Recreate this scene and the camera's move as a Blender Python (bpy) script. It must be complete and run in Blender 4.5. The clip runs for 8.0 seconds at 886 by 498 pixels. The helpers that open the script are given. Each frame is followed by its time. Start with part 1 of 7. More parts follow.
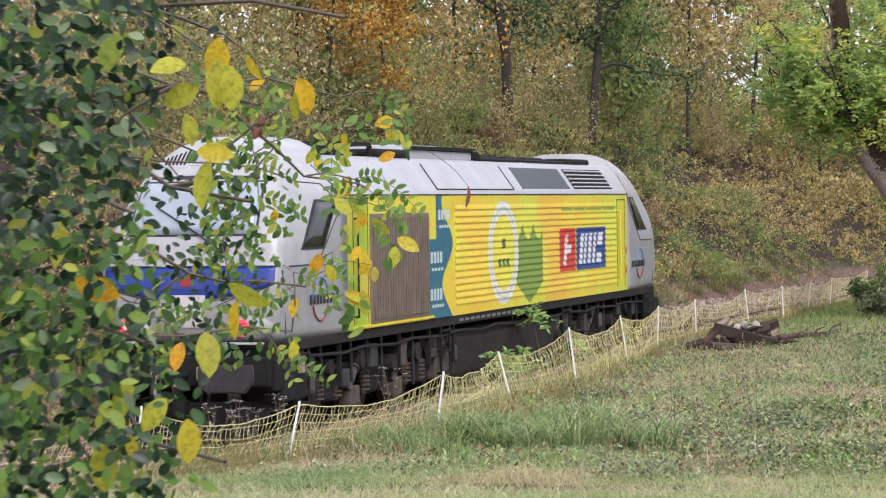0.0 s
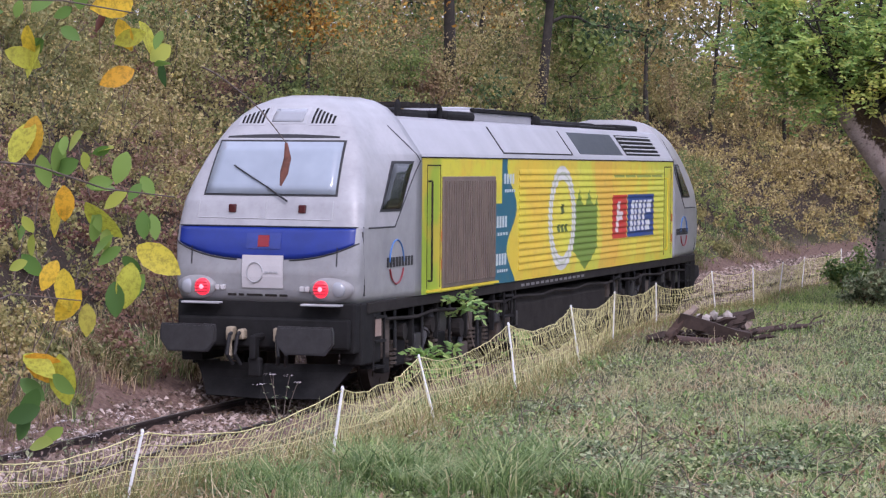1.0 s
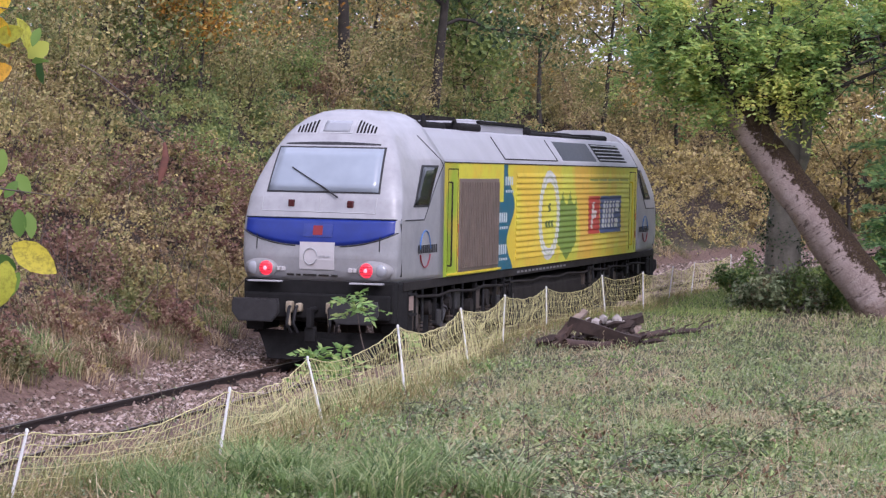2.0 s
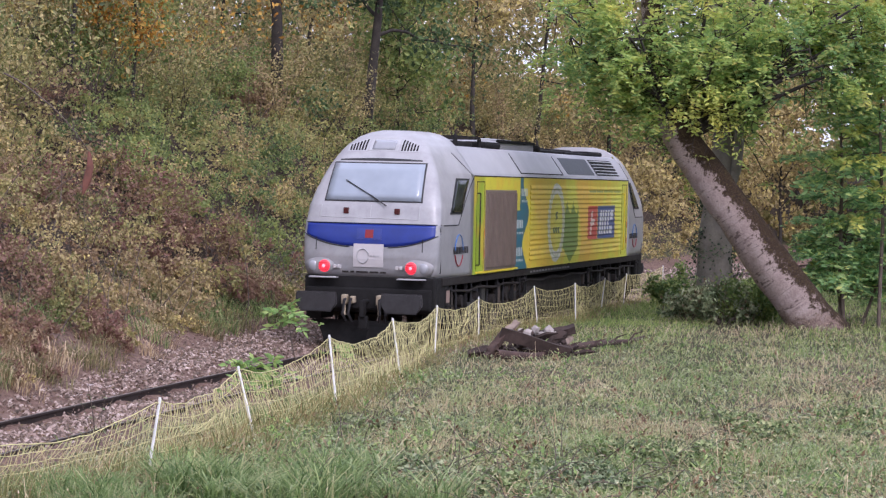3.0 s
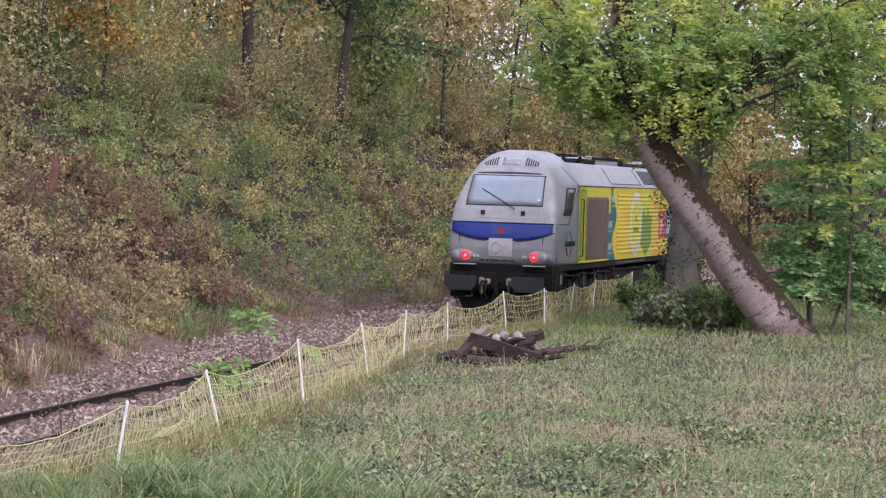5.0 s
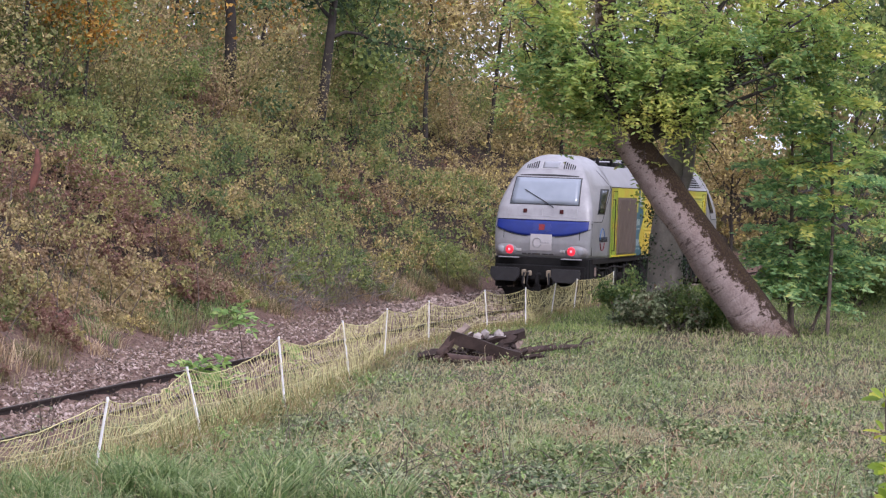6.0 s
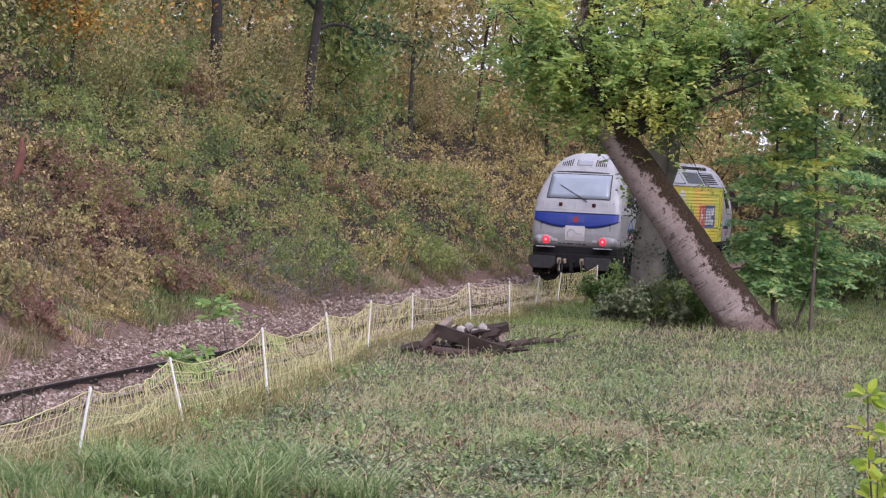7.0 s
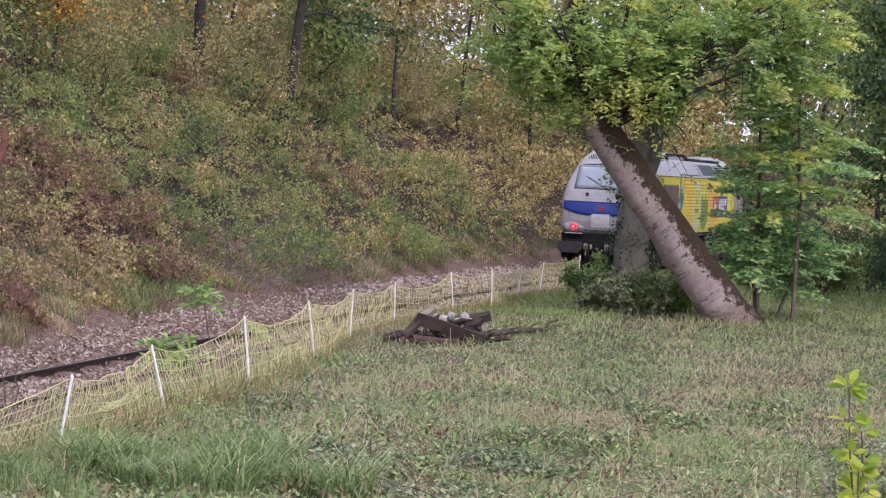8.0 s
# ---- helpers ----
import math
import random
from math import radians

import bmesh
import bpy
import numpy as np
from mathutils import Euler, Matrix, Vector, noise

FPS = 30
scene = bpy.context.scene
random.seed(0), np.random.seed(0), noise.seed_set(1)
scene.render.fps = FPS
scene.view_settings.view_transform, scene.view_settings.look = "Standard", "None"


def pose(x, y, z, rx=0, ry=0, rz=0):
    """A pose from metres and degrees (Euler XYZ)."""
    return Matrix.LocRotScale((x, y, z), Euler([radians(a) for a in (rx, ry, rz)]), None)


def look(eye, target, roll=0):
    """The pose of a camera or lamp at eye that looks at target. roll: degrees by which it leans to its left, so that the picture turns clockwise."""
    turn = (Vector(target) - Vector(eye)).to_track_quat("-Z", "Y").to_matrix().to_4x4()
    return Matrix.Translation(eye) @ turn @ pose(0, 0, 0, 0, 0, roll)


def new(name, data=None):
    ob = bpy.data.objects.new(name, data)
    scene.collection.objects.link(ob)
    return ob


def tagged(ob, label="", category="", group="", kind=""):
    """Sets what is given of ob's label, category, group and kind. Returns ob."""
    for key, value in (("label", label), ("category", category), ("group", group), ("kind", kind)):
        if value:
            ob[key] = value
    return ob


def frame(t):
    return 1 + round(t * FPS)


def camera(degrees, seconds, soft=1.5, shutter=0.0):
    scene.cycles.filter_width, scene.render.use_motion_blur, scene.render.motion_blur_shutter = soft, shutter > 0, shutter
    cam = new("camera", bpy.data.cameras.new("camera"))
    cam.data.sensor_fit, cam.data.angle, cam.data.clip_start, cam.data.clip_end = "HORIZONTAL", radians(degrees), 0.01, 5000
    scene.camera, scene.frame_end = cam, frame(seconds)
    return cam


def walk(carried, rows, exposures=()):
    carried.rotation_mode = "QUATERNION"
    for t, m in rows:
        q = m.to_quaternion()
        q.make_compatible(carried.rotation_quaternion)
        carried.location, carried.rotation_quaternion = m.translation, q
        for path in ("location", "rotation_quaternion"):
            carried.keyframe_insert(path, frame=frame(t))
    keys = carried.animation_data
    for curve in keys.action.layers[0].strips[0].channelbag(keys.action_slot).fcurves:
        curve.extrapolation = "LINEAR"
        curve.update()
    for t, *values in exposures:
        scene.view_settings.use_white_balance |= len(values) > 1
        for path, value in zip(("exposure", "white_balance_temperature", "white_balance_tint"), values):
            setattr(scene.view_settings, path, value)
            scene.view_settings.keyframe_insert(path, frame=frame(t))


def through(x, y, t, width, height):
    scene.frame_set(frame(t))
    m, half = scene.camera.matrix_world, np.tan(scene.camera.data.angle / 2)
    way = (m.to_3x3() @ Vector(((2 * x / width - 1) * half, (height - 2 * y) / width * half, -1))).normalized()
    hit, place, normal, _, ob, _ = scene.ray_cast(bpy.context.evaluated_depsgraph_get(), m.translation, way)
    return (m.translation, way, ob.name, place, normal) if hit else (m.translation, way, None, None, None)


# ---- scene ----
# ---------------------------------------------------------------- camera
cam = camera(20.93, 8.0, soft=1.25, shutter=0.12)


def aim(yaw, pitch, roll, eye=(0.0, 0.0, 3.15)):
    a, b = radians(yaw), radians(pitch)
    way = Vector((math.sin(a) * math.cos(b), math.cos(a) * math.cos(b), math.sin(b)))
    return look(eye, Vector(eye) + 10 * way, roll)


PATH = [
    (0.0, aim(-5.592, -1.084, -0.803, (0.26, -7.40, 3.11))),
    (0.25, aim(-5.300, -1.335, -0.222, (0.18, -5.50, 3.18))),
    (0.5, aim(-4.960, -1.564, 0.263, (0.11, -3.59, 3.21))),
    (0.75, aim(-4.680, -1.809, 0.434, (0.05, -1.80, 3.20))),
    (1.0, aim(-4.329, -2.012, 0.487)),
    (1.5, aim(-3.838, -2.180, 0.789, (0.020, 0.0, 3.15))),
    (2.0, aim(-1.784, -1.928, 1.131, (0.045, 0.0, 3.15))),
    (2.2, aim(-1.163, -1.681, 1.350, (0.055, 0.0, 3.15))),
    (3.3, aim(-0.108, -1.619, 1.262, (0.075, 0.0, 3.15))),
    (3.5, aim(-0.104, -1.590, 1.210, (0.080, 0.0, 3.15))),
    (4.0, aim(0.156, -1.498, 1.319, (0.080, 0.0, 3.15))),
    (4.5, aim(0.312, -1.498, 1.547, (0.080, 0.0, 3.15))),
    (6.0, aim(0.950, -1.528, 2.099, (0.080, 0.0, 3.15))),
    (6.5, aim(1.123, -1.563, 2.341, (0.080, 0.0, 3.15))),
    (7.0, aim(1.334, -1.688, 2.614, (0.080, 0.0, 3.15))),
    (7.5, aim(1.566, -1.814, 2.782, (0.080, 0.0, 3.15))),
    (8.0, aim(1.761, -1.929, 2.900, (0.080, 0.0, 3.15))),
]
EXPOSURES = [(0.0, 0.44, 6150, 17), (0.5, 0.37, 6150, 17), (0.8, 0.24, 5850, 22), (1.0, 0.22, 5650, 28), (1.5, 0.24, 5650, 29), (2.2, 0.28, 5700, 28), (3.5, 0.30, 5750, 26), (6.0, 0.28, 5800, 26), (8.0, 0.28, 5800, 26)]
walk(cam, PATH, EXPOSURES)

# ---------------------------------------------------------------- sky and sun
SUN_EL, SUN_AZ = 44.0, 156.0
world = bpy.data.worlds.new("overcast_sky")
scene.world = world
world.use_nodes = True
wn = world.node_tree
sky = wn.nodes.new("ShaderNodeTexSky")
sky.sky_type, sky.sun_disc = "NISHITA", False
sky.sun_elevation, sky.sun_rotation = radians(SUN_EL), radians(SUN_AZ)
sky.air_density, sky.dust_density, sky.ozone_density = 1.0, 6.0, 1.0
wash = wn.nodes.new("ShaderNodeMix")
wash.data_type = "RGBA"
wash.inputs[0].default_value = 0.75
wash.inputs[7].default_value = (8.6, 8.9, 9.4, 1)
wn.links.new(sky.outputs[0], wash.inputs[6])
wn.links.new(wash.outputs[2], wn.nodes["Background"].inputs[0])
wn.nodes["Background"].inputs[1].default_value = 0.14
sun_data = bpy.data.lights.new("sun", "SUN")
sun_data.energy, sun_data.angle, sun_data.color = 1.5, radians(20), (1.0, 0.95, 0.88)
sun = new("sun", sun_data)
s_az, s_el = radians(SUN_AZ), radians(SUN_EL)
sun.matrix_world = look((math.sin(s_az) * math.cos(s_el) * 50, math.cos(s_az) * math.cos(s_el) * 50, math.sin(s_el) * 50), (0, 0, 0))

# ---------------------------------------------------------------- node helpers
def material(name, rough=0.7, metal=0.0, spec=0.5):
    m = bpy.data.materials.new(name)
    m.use_nodes = True
    b = m.node_tree.nodes["Principled BSDF"]
    b.inputs["Roughness"].default_value = rough
    b.inputs["Metallic"].default_value = metal
    b.inputs["Specular IOR Level"].default_value = spec
    return m, m.node_tree, b


def coords(nt, kind="Object"):
    return nt.nodes.new("ShaderNodeTexCoord").outputs[kind]


def world_pos(nt):
    return nt.nodes.new("ShaderNodeNewGeometry").outputs["Position"]


def noise_of(nt, vec, scale, detail=4.0, rough=0.55):
    n = nt.nodes.new("ShaderNodeTexNoise")
    n.inputs["Scale"].default_value, n.inputs["Detail"].default_value, n.inputs["Roughness"].default_value = scale, detail, rough
    nt.links.new(vec, n.inputs["Vector"])
    return n.outputs[0]


def ramp(nt, fac, stops):
    r = nt.nodes.new("ShaderNodeValToRGB")
    e = r.color_ramp.elements
    while len(e) < len(stops):
        e.new(0.5)
    for k, (p, c) in enumerate(stops):
        e[k].position, e[k].color = p, (*c, 1)
    nt.links.new(fac, r.inputs[0])
    return r.outputs[0]


def put(nt, value, socket):
    if hasattr(value, "links"):
        nt.links.new(value, socket)
    elif isinstance(value, (tuple, list)):
        socket.default_value = (*value, 1) if len(value) == 3 else value
    else:
        socket.default_value = value


def mix(nt, fac, a, b, blend="MIX"):
    n = nt.nodes.new("ShaderNodeMix")
    n.data_type, n.blend_type = "RGBA", blend
    put(nt, fac, n.inputs[0]), put(nt, a, n.inputs[6]), put(nt, b, n.inputs[7])
    return n.outputs[2]


def calc(nt, op, a, b=0.0, c=0.0):
    n = nt.nodes.new("ShaderNodeMath")
    n.operation = op
    for value, s in zip((a, b, c), n.inputs):
        put(nt, value, s)
    return n.outputs[0]


def split(nt, vec):
    n = nt.nodes.new("ShaderNodeSeparateXYZ")
    nt.links.new(vec, n.inputs[0])
    return n.outputs


def between(nt, v, lo, hi):
    return calc(nt, "MULTIPLY", calc(nt, "GREATER_THAN", v, lo), calc(nt, "LESS_THAN", v, hi))


def bump(nt, b, height, strength, distance=0.02):
    n = nt.nodes.new("ShaderNodeBump")
    n.inputs["Strength"].default_value, n.inputs["Distance"].default_value = strength, distance
    nt.links.new(height, n.inputs["Height"])
    nt.links.new(n.outputs[0], b.inputs["Normal"])


def plain(name, colour, rough=0.6, metal=0.0, vary=0.25, scale=6.0, grain=60.0, relief=0.15):
    """A surface of one colour with stains and fine grain."""
    m, nt, b = material(name, rough, metal)
    v = coords(nt)
    dark, light = tuple(c * (1 - vary) for c in colour), tuple(min(1, c * (1 + vary * 0.6)) for c in colour)
    base = ramp(nt, noise_of(nt, v, scale), [(0.3, dark), (0.7, light)])
    fine = noise_of(nt, v, grain, 3)
    base = mix(nt, 0.25, base, ramp(nt, fine, [(0.3, dark), (0.7, light)]))
    nt.links.new(base, b.inputs["Base Color"])
    if relief:
        bump(nt, b, fine, relief, 0.01)
    return m


def leafy(name, stops, patches=None, patch_scale=0.5, rough=0.55, through=0.35, share=0.5, spots=0):
    """Leaves: every leaf takes its own colour, and colours drift over the plant."""
    m, nt, b = material(name, rough, 0.0, 0.35)
    g = nt.nodes.new("ShaderNodeNewGeometry")
    base = ramp(nt, g.outputs["Random Per Island"], stops)
    if patches:
        drift = ramp(nt, noise_of(nt, g.outputs["Position"], patch_scale, 3), patches)
        base = mix(nt, share, base, drift)
    if spots:
        speck = noise_of(nt, g.outputs["Position"], spots, 4, 0.7)
        base = mix(nt, ramp(nt, speck, [(0.45, (0, 0, 0)), (0.75, (0.7, 0.7, 0.7))]), base, (0.10, 0.075, 0.015))
    nt.links.new(base, b.inputs["Base Color"])
    t = nt.nodes.new("ShaderNodeBsdfTranslucent")
    nt.links.new(base, t.inputs[0])
    s = nt.nodes.new("ShaderNodeMixShader")
    s.inputs[0].default_value = through
    nt.links.new(b.outputs[0], s.inputs[1]), nt.links.new(t.outputs[0], s.inputs[2])
    nt.links.new(s.outputs[0], nt.nodes["Material Output"].inputs[0])
    return m


# ---------------------------------------------------------------- mesh helpers
def empty(name, m=Matrix()):
    ob = new(name)
    ob.empty_display_size = 0.2
    ob.matrix_world = m
    return ob


def place_part(ob, parent, label=""):
    ob.parent = parent
    return tagged(ob, label) if label else ob


def part(name, bm, mat, parent=None, label="", smooth=False):
    me = bpy.data.meshes.new(name)
    bm.to_mesh(me)
    bm.free()
    me.materials.append(mat)
    if smooth:
        me.shade_smooth()
    ob = new(name, me)
    return place_part(ob, parent, label) if parent else ob


def fast_mesh(name, verts, faces, mat, parent=None, label="", smooth=False):
    """verts (n, 3) and faces (m, k), as arrays."""
    verts, faces = np.asarray(verts, np.float32), np.asarray(faces, np.int32)
    me = bpy.data.meshes.new(name)
    k = faces.shape[1]
    me.vertices.add(len(verts)), me.loops.add(faces.size), me.polygons.add(len(faces))
    me.vertices.foreach_set("co", verts.ravel())
    me.loops.foreach_set("vertex_index", faces.ravel())
    me.polygons.foreach_set("loop_start", np.arange(0, faces.size, k, dtype=np.int32))
    me.polygons.foreach_set("use_smooth", np.full(len(faces), smooth))
    me.update(calc_edges=True)
    me.materials.append(mat)
    ob = new(name, me)
    return place_part(ob, parent, label) if parent else ob


def box(bm, x0, x1, y0, y1, z0, z1, bevel=0.0, turn=None):
    m = Matrix.LocRotScale(((x0 + x1) / 2, (y0 + y1) / 2, (z0 + z1) / 2), turn, (abs(x1 - x0), abs(y1 - y0), abs(z1 - z0)))
    vs = bmesh.ops.create_cube(bm, size=1, matrix=m)["verts"]
    if bevel:
        es = list({e for v in vs for e in v.link_edges})
        bmesh.ops.bevel(bm, geom=es, offset=bevel, segments=2, affect="EDGES", profile=0.5)


def rod(bm, a, b, r0, r1=None, sides=8):
    a, b = Vector(a), Vector(b)
    d = b - a
    m = Matrix.Translation((a + b) / 2) @ d.to_track_quat("Z", "Y").to_matrix().to_4x4()
    bmesh.ops.create_cone(bm, cap_ends=True, segments=sides, radius1=r0, radius2=r0 if r1 is None else r1, depth=d.length, matrix=m)


def tube(points, radii, sides=6):
    """A tapered tube along points: verts, quads."""
    p, r = np.asarray(points, float), np.broadcast_to(np.asarray(radii, float), (len(points),))
    t = np.gradient(p, axis=0)
    t /= np.linalg.norm(t, axis=1)[:, None] + 1e-9
    ref = np.where(np.abs(t[:, 2:3]) > 0.9, [[1.0, 0, 0]], [[0, 0, 1.0]])
    u = np.cross(t, ref)
    u /= np.linalg.norm(u, axis=1)[:, None] + 1e-9
    w = np.cross(t, u)
    a = np.arange(sides) * 2 * np.pi / sides
    v = p[:, None] + r[:, None, None] * (u[:, None] * np.cos(a)[None, :, None] + w[:, None] * np.sin(a)[None, :, None])
    n = len(p)
    i, j = np.meshgrid(np.arange(n - 1), np.arange(sides), indexing="ij")
    f = np.stack([i * sides + j, i * sides + (j + 1) % sides, (i + 1) * sides + (j + 1) % sides, (i + 1) * sides + j], -1)
    return v.reshape(-1, 3), f.reshape(-1, 4)


def join(pieces):
    vs, fs, n = [], [], 0
    for v, f in pieces:
        vs.append(v), fs.append(np.asarray(f) + n)
        n += len(v)
    return np.concatenate(vs), np.concatenate(fs)


def unit(a):
    return a / (np.linalg.norm(a, axis=-1, keepdims=True) + 1e-9)


def leaf_quads(at, along, face, length, width, fold=0.15):
    """Pointed leaves folded along the rib: at (n, 3) their bases, along their tips' way, face their upper side."""
    along = unit(along)
    side = unit(np.cross(face, along))
    up = np.cross(along, side)
    n = len(at)
    length, width = np.broadcast_to(length, n)[:, None], np.broadcast_to(width, n)[:, None]
    mid = at + along * length * 0.45
    v = np.stack([at, mid + side * width / 2 + up * width * fold, at + along * length, mid - side * width / 2 + up * width * fold], 1)
    f = np.arange(n * 4).reshape(n, 4)
    return v.reshape(-1, 3), f


def any_way(rng, n):
    return unit(rng.normal(size=(n, 3)))


def clumps(rng, centres, radii, per, size, flat=0.75, droop=0.15, shell=0.55, aspect=0.6):
    """Leaves in uneven clumps, most of them near the outside."""
    k = rng.integers(0, len(centres), per * len(centres))
    d = any_way(rng, len(k))
    r = radii[k] * (shell + (1 - shell) * rng.random(len(k))) * (0.75 + 0.5 * rng.random(len(k)))
    off = d * r[:, None]
    off[:, 2] *= flat
    at = centres[k] + off
    face = unit(d + 0.8 * any_way(rng, len(k)) + [0, 0, 0.5])
    along = unit(any_way(rng, len(k)) + [0, 0, -droop])
    s = size * (0.6 + 0.8 * rng.random(len(k)))
    return leaf_quads(at, along, face, s, s * aspect)


# ---------------------------------------------------------------- the lie of the land
def track_x(y):
    """The middle of the track at y."""
    y = np.clip(np.asarray(y, float), -60, 170)
    u = (y - 70) / 30
    return 4.465 + 8.579 * u + 0.634 * u * u + 0.0035 * np.maximum(0, y - 37)


def smooth(t):
    t = np.clip(t, 0, 1)
    return t * t * (3 - 2 * t)


def lumps(x, y):
    return (np.sin(x * 1.3 + 0.7 * np.sin(y * 0.9)) * np.cos(y * 1.1 + x * 0.35) + 0.6 * np.sin(x * 2.9 + y * 1.7) * np.cos(y * 2.3 - x)) * 0.5


def off_track(x, y):
    return (x - track_x(y)) * 0.966


def bank_foot(y):
    """How far left of the track's middle the bank begins."""
    return np.clip(1.2 + 0.14 * (np.asarray(y, float) - 35.75), 1.05, 3.2)


RAIL_Z = -0.28  # top of the rails, below the meadow


def bed_share(d):
    """1 on the track bed, 0 out on the meadow."""
    return smooth((2.0 - d) / 0.9)


def ground_z(x, y):
    x, y = np.asarray(x, float), np.asarray(y, float)
    d = off_track(x, y)
    z = 0.05 * lumps(x, y)
    rise = 1.5 * smooth((20 - y) / 18)
    z = z + rise * smooth((d + 2) / 5)
    bed = bed_share(d)
    left = -d
    between_rails = smooth((0.78 - np.abs(d)) / 0.06)
    z = z * (1 - bed) + (RAIL_Z - 0.05) * bed - 0.11 * between_rails
    e = left - bank_foot(y)
    z = z + 0.13 * smooth((left - 0.80) / 0.5) + 0.03 * lumps(x * 2.2, y * 2.2) * smooth(left / 0.8)
    bank = np.clip(e / 9.0, 0, 1)
    z = z + 5.9 * (0.75 * bank + 0.25 * smooth(bank)) + 0.5 * lumps(x * 0.4, y * 0.4) * smooth((e - 0.3) / 3)
    z = z + 0.06 * np.clip(e - 9, 0, 60)
    z = z + 0.10 * np.clip(y - 98, 0, 90) * smooth((d - 3) / 6)
    return z
# ---------------------------------------------------------------- materials of the ground
def ground_material():
    m, nt, b = material("meadow_soil", 0.95, 0, 0.2)
    p = world_pos(nt)
    big, fine = noise_of(nt, p, 0.35, 5), noise_of(nt, p, 9.0, 6, 0.7)
    green = ramp(nt, fine, [(0.3, (0.028, 0.032, 0.014)), (0.55, (0.068, 0.074, 0.032)), (0.75, (0.13, 0.12, 0.065))])
    dry = ramp(nt, fine, [(0.3, (0.045, 0.034, 0.024)), (0.7, (0.15, 0.12, 0.082))])
    meadow = mix(nt, ramp(nt, big, [(0.42, (0, 0, 0)), (0.62, (0.9, 0.9, 0.9))]), green, dry)
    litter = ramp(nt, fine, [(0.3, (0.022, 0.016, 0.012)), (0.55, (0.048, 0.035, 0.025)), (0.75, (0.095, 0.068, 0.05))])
    x, y, z = split(nt, p)
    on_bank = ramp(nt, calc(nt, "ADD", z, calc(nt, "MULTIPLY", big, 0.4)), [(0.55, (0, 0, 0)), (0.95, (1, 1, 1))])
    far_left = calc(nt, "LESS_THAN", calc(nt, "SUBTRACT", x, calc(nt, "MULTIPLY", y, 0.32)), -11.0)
    u = calc(nt, "DIVIDE", calc(nt, "SUBTRACT", y, 70.0), 30.0)
    mid = calc(nt, "ADD", 4.5, calc(nt, "ADD", calc(nt, "MULTIPLY", u, 8.58), calc(nt, "MULTIPLY", calc(nt, "MULTIPLY", u, u), 0.634)))
    off = calc(nt, "ADD", calc(nt, "SUBTRACT", x, mid), calc(nt, "MULTIPLY", calc(nt, "SUBTRACT", fine, 0.5), 1.6))
    dirt = ramp(nt, fine, [(0.3, (0.085, 0.052, 0.040)), (0.55, (0.18, 0.118, 0.092)), (0.75, (0.30, 0.215, 0.175))])
    meadow = mix(nt, between(nt, off, -4.0, 2.6), meadow, dirt)
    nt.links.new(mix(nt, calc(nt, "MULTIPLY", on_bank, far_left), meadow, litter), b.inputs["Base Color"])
    bump(nt, b, fine, 0.8, 0.05)
    return m


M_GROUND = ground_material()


def stone_material(name, stops):
    m, nt, b = material(name, 0.9, 0, 0.3)
    g = nt.nodes.new("ShaderNodeNewGeometry")
    base = ramp(nt, g.outputs["Random Per Island"], stops)
    fine = noise_of(nt, g.outputs["Position"], 40, 3)
    nt.links.new(mix(nt, 0.3, base, ramp(nt, fine, [(0.3, (0.07, 0.05, 0.035)), (0.7, (0.4, 0.34, 0.28))])), b.inputs["Base Color"])
    bump(nt, b, fine, 0.4, 0.01)
    return m


M_BALLAST = stone_material("ballast_stone", [(0.0, (0.04, 0.026, 0.02)), (0.35, (0.17, 0.115, 0.092)), (0.7, (0.36, 0.26, 0.215)), (1.0, (0.60, 0.49, 0.44))])
M_RUST = plain("rusty_rail_steel", (0.036, 0.025, 0.021), 0.75, 0.3, 0.4, 4)
M_RAILHEAD = plain("worn_rail_head", (0.22, 0.19, 0.17), 0.4, 0.8, 0.2)
M_SLEEPER = plain("old_sleeper_wood", (0.10, 0.075, 0.055), 0.9, 0, 0.4, 5)

# ---------------------------------------------------------------- ground
def spread(lo, hi, step, far, grow=1.35):
    a = list(np.arange(lo, hi + step / 2, step))
    s = step
    while a[-1] < far:
        s *= grow
        a.append(a[-1] + s)
    s = step
    while a[0] > -far:
        s *= grow
        a.insert(0, a[0] - s)
    return np.array(a)


def build_ground():
    xs, ys = spread(-30, 32, 0.3, 1800), spread(-14, 118, 0.4, 1800)
    gx, gy = np.meshgrid(xs, ys, indexing="ij")
    v = np.stack([gx, gy, ground_z(gx, gy)], -1).reshape(-1, 3)
    i, j = np.meshgrid(np.arange(len(xs) - 1), np.arange(len(ys) - 1), indexing="ij")
    n = len(ys)
    f = np.stack([i * n + j, (i + 1) * n + j, (i + 1) * n + j + 1, i * n + j + 1], -1).reshape(-1, 4)
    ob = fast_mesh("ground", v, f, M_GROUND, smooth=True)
    tagged(ob, "grassy meadow and earth bank beside the railway line", "ground", kind="structure")


build_ground()

# ---------------------------------------------------------------- the railway line
def along_track(s0, s1, step, offset):
    """Points on a line that keeps its distance from the middle of the track."""
    y = np.arange(s0, s1, step)
    x = track_x(y)
    h = np.arctan2(np.gradient(x), np.gradient(y))
    return np.stack([x + offset * np.cos(h), y - offset * np.sin(h), np.full_like(y, RAIL_Z)], 1), h


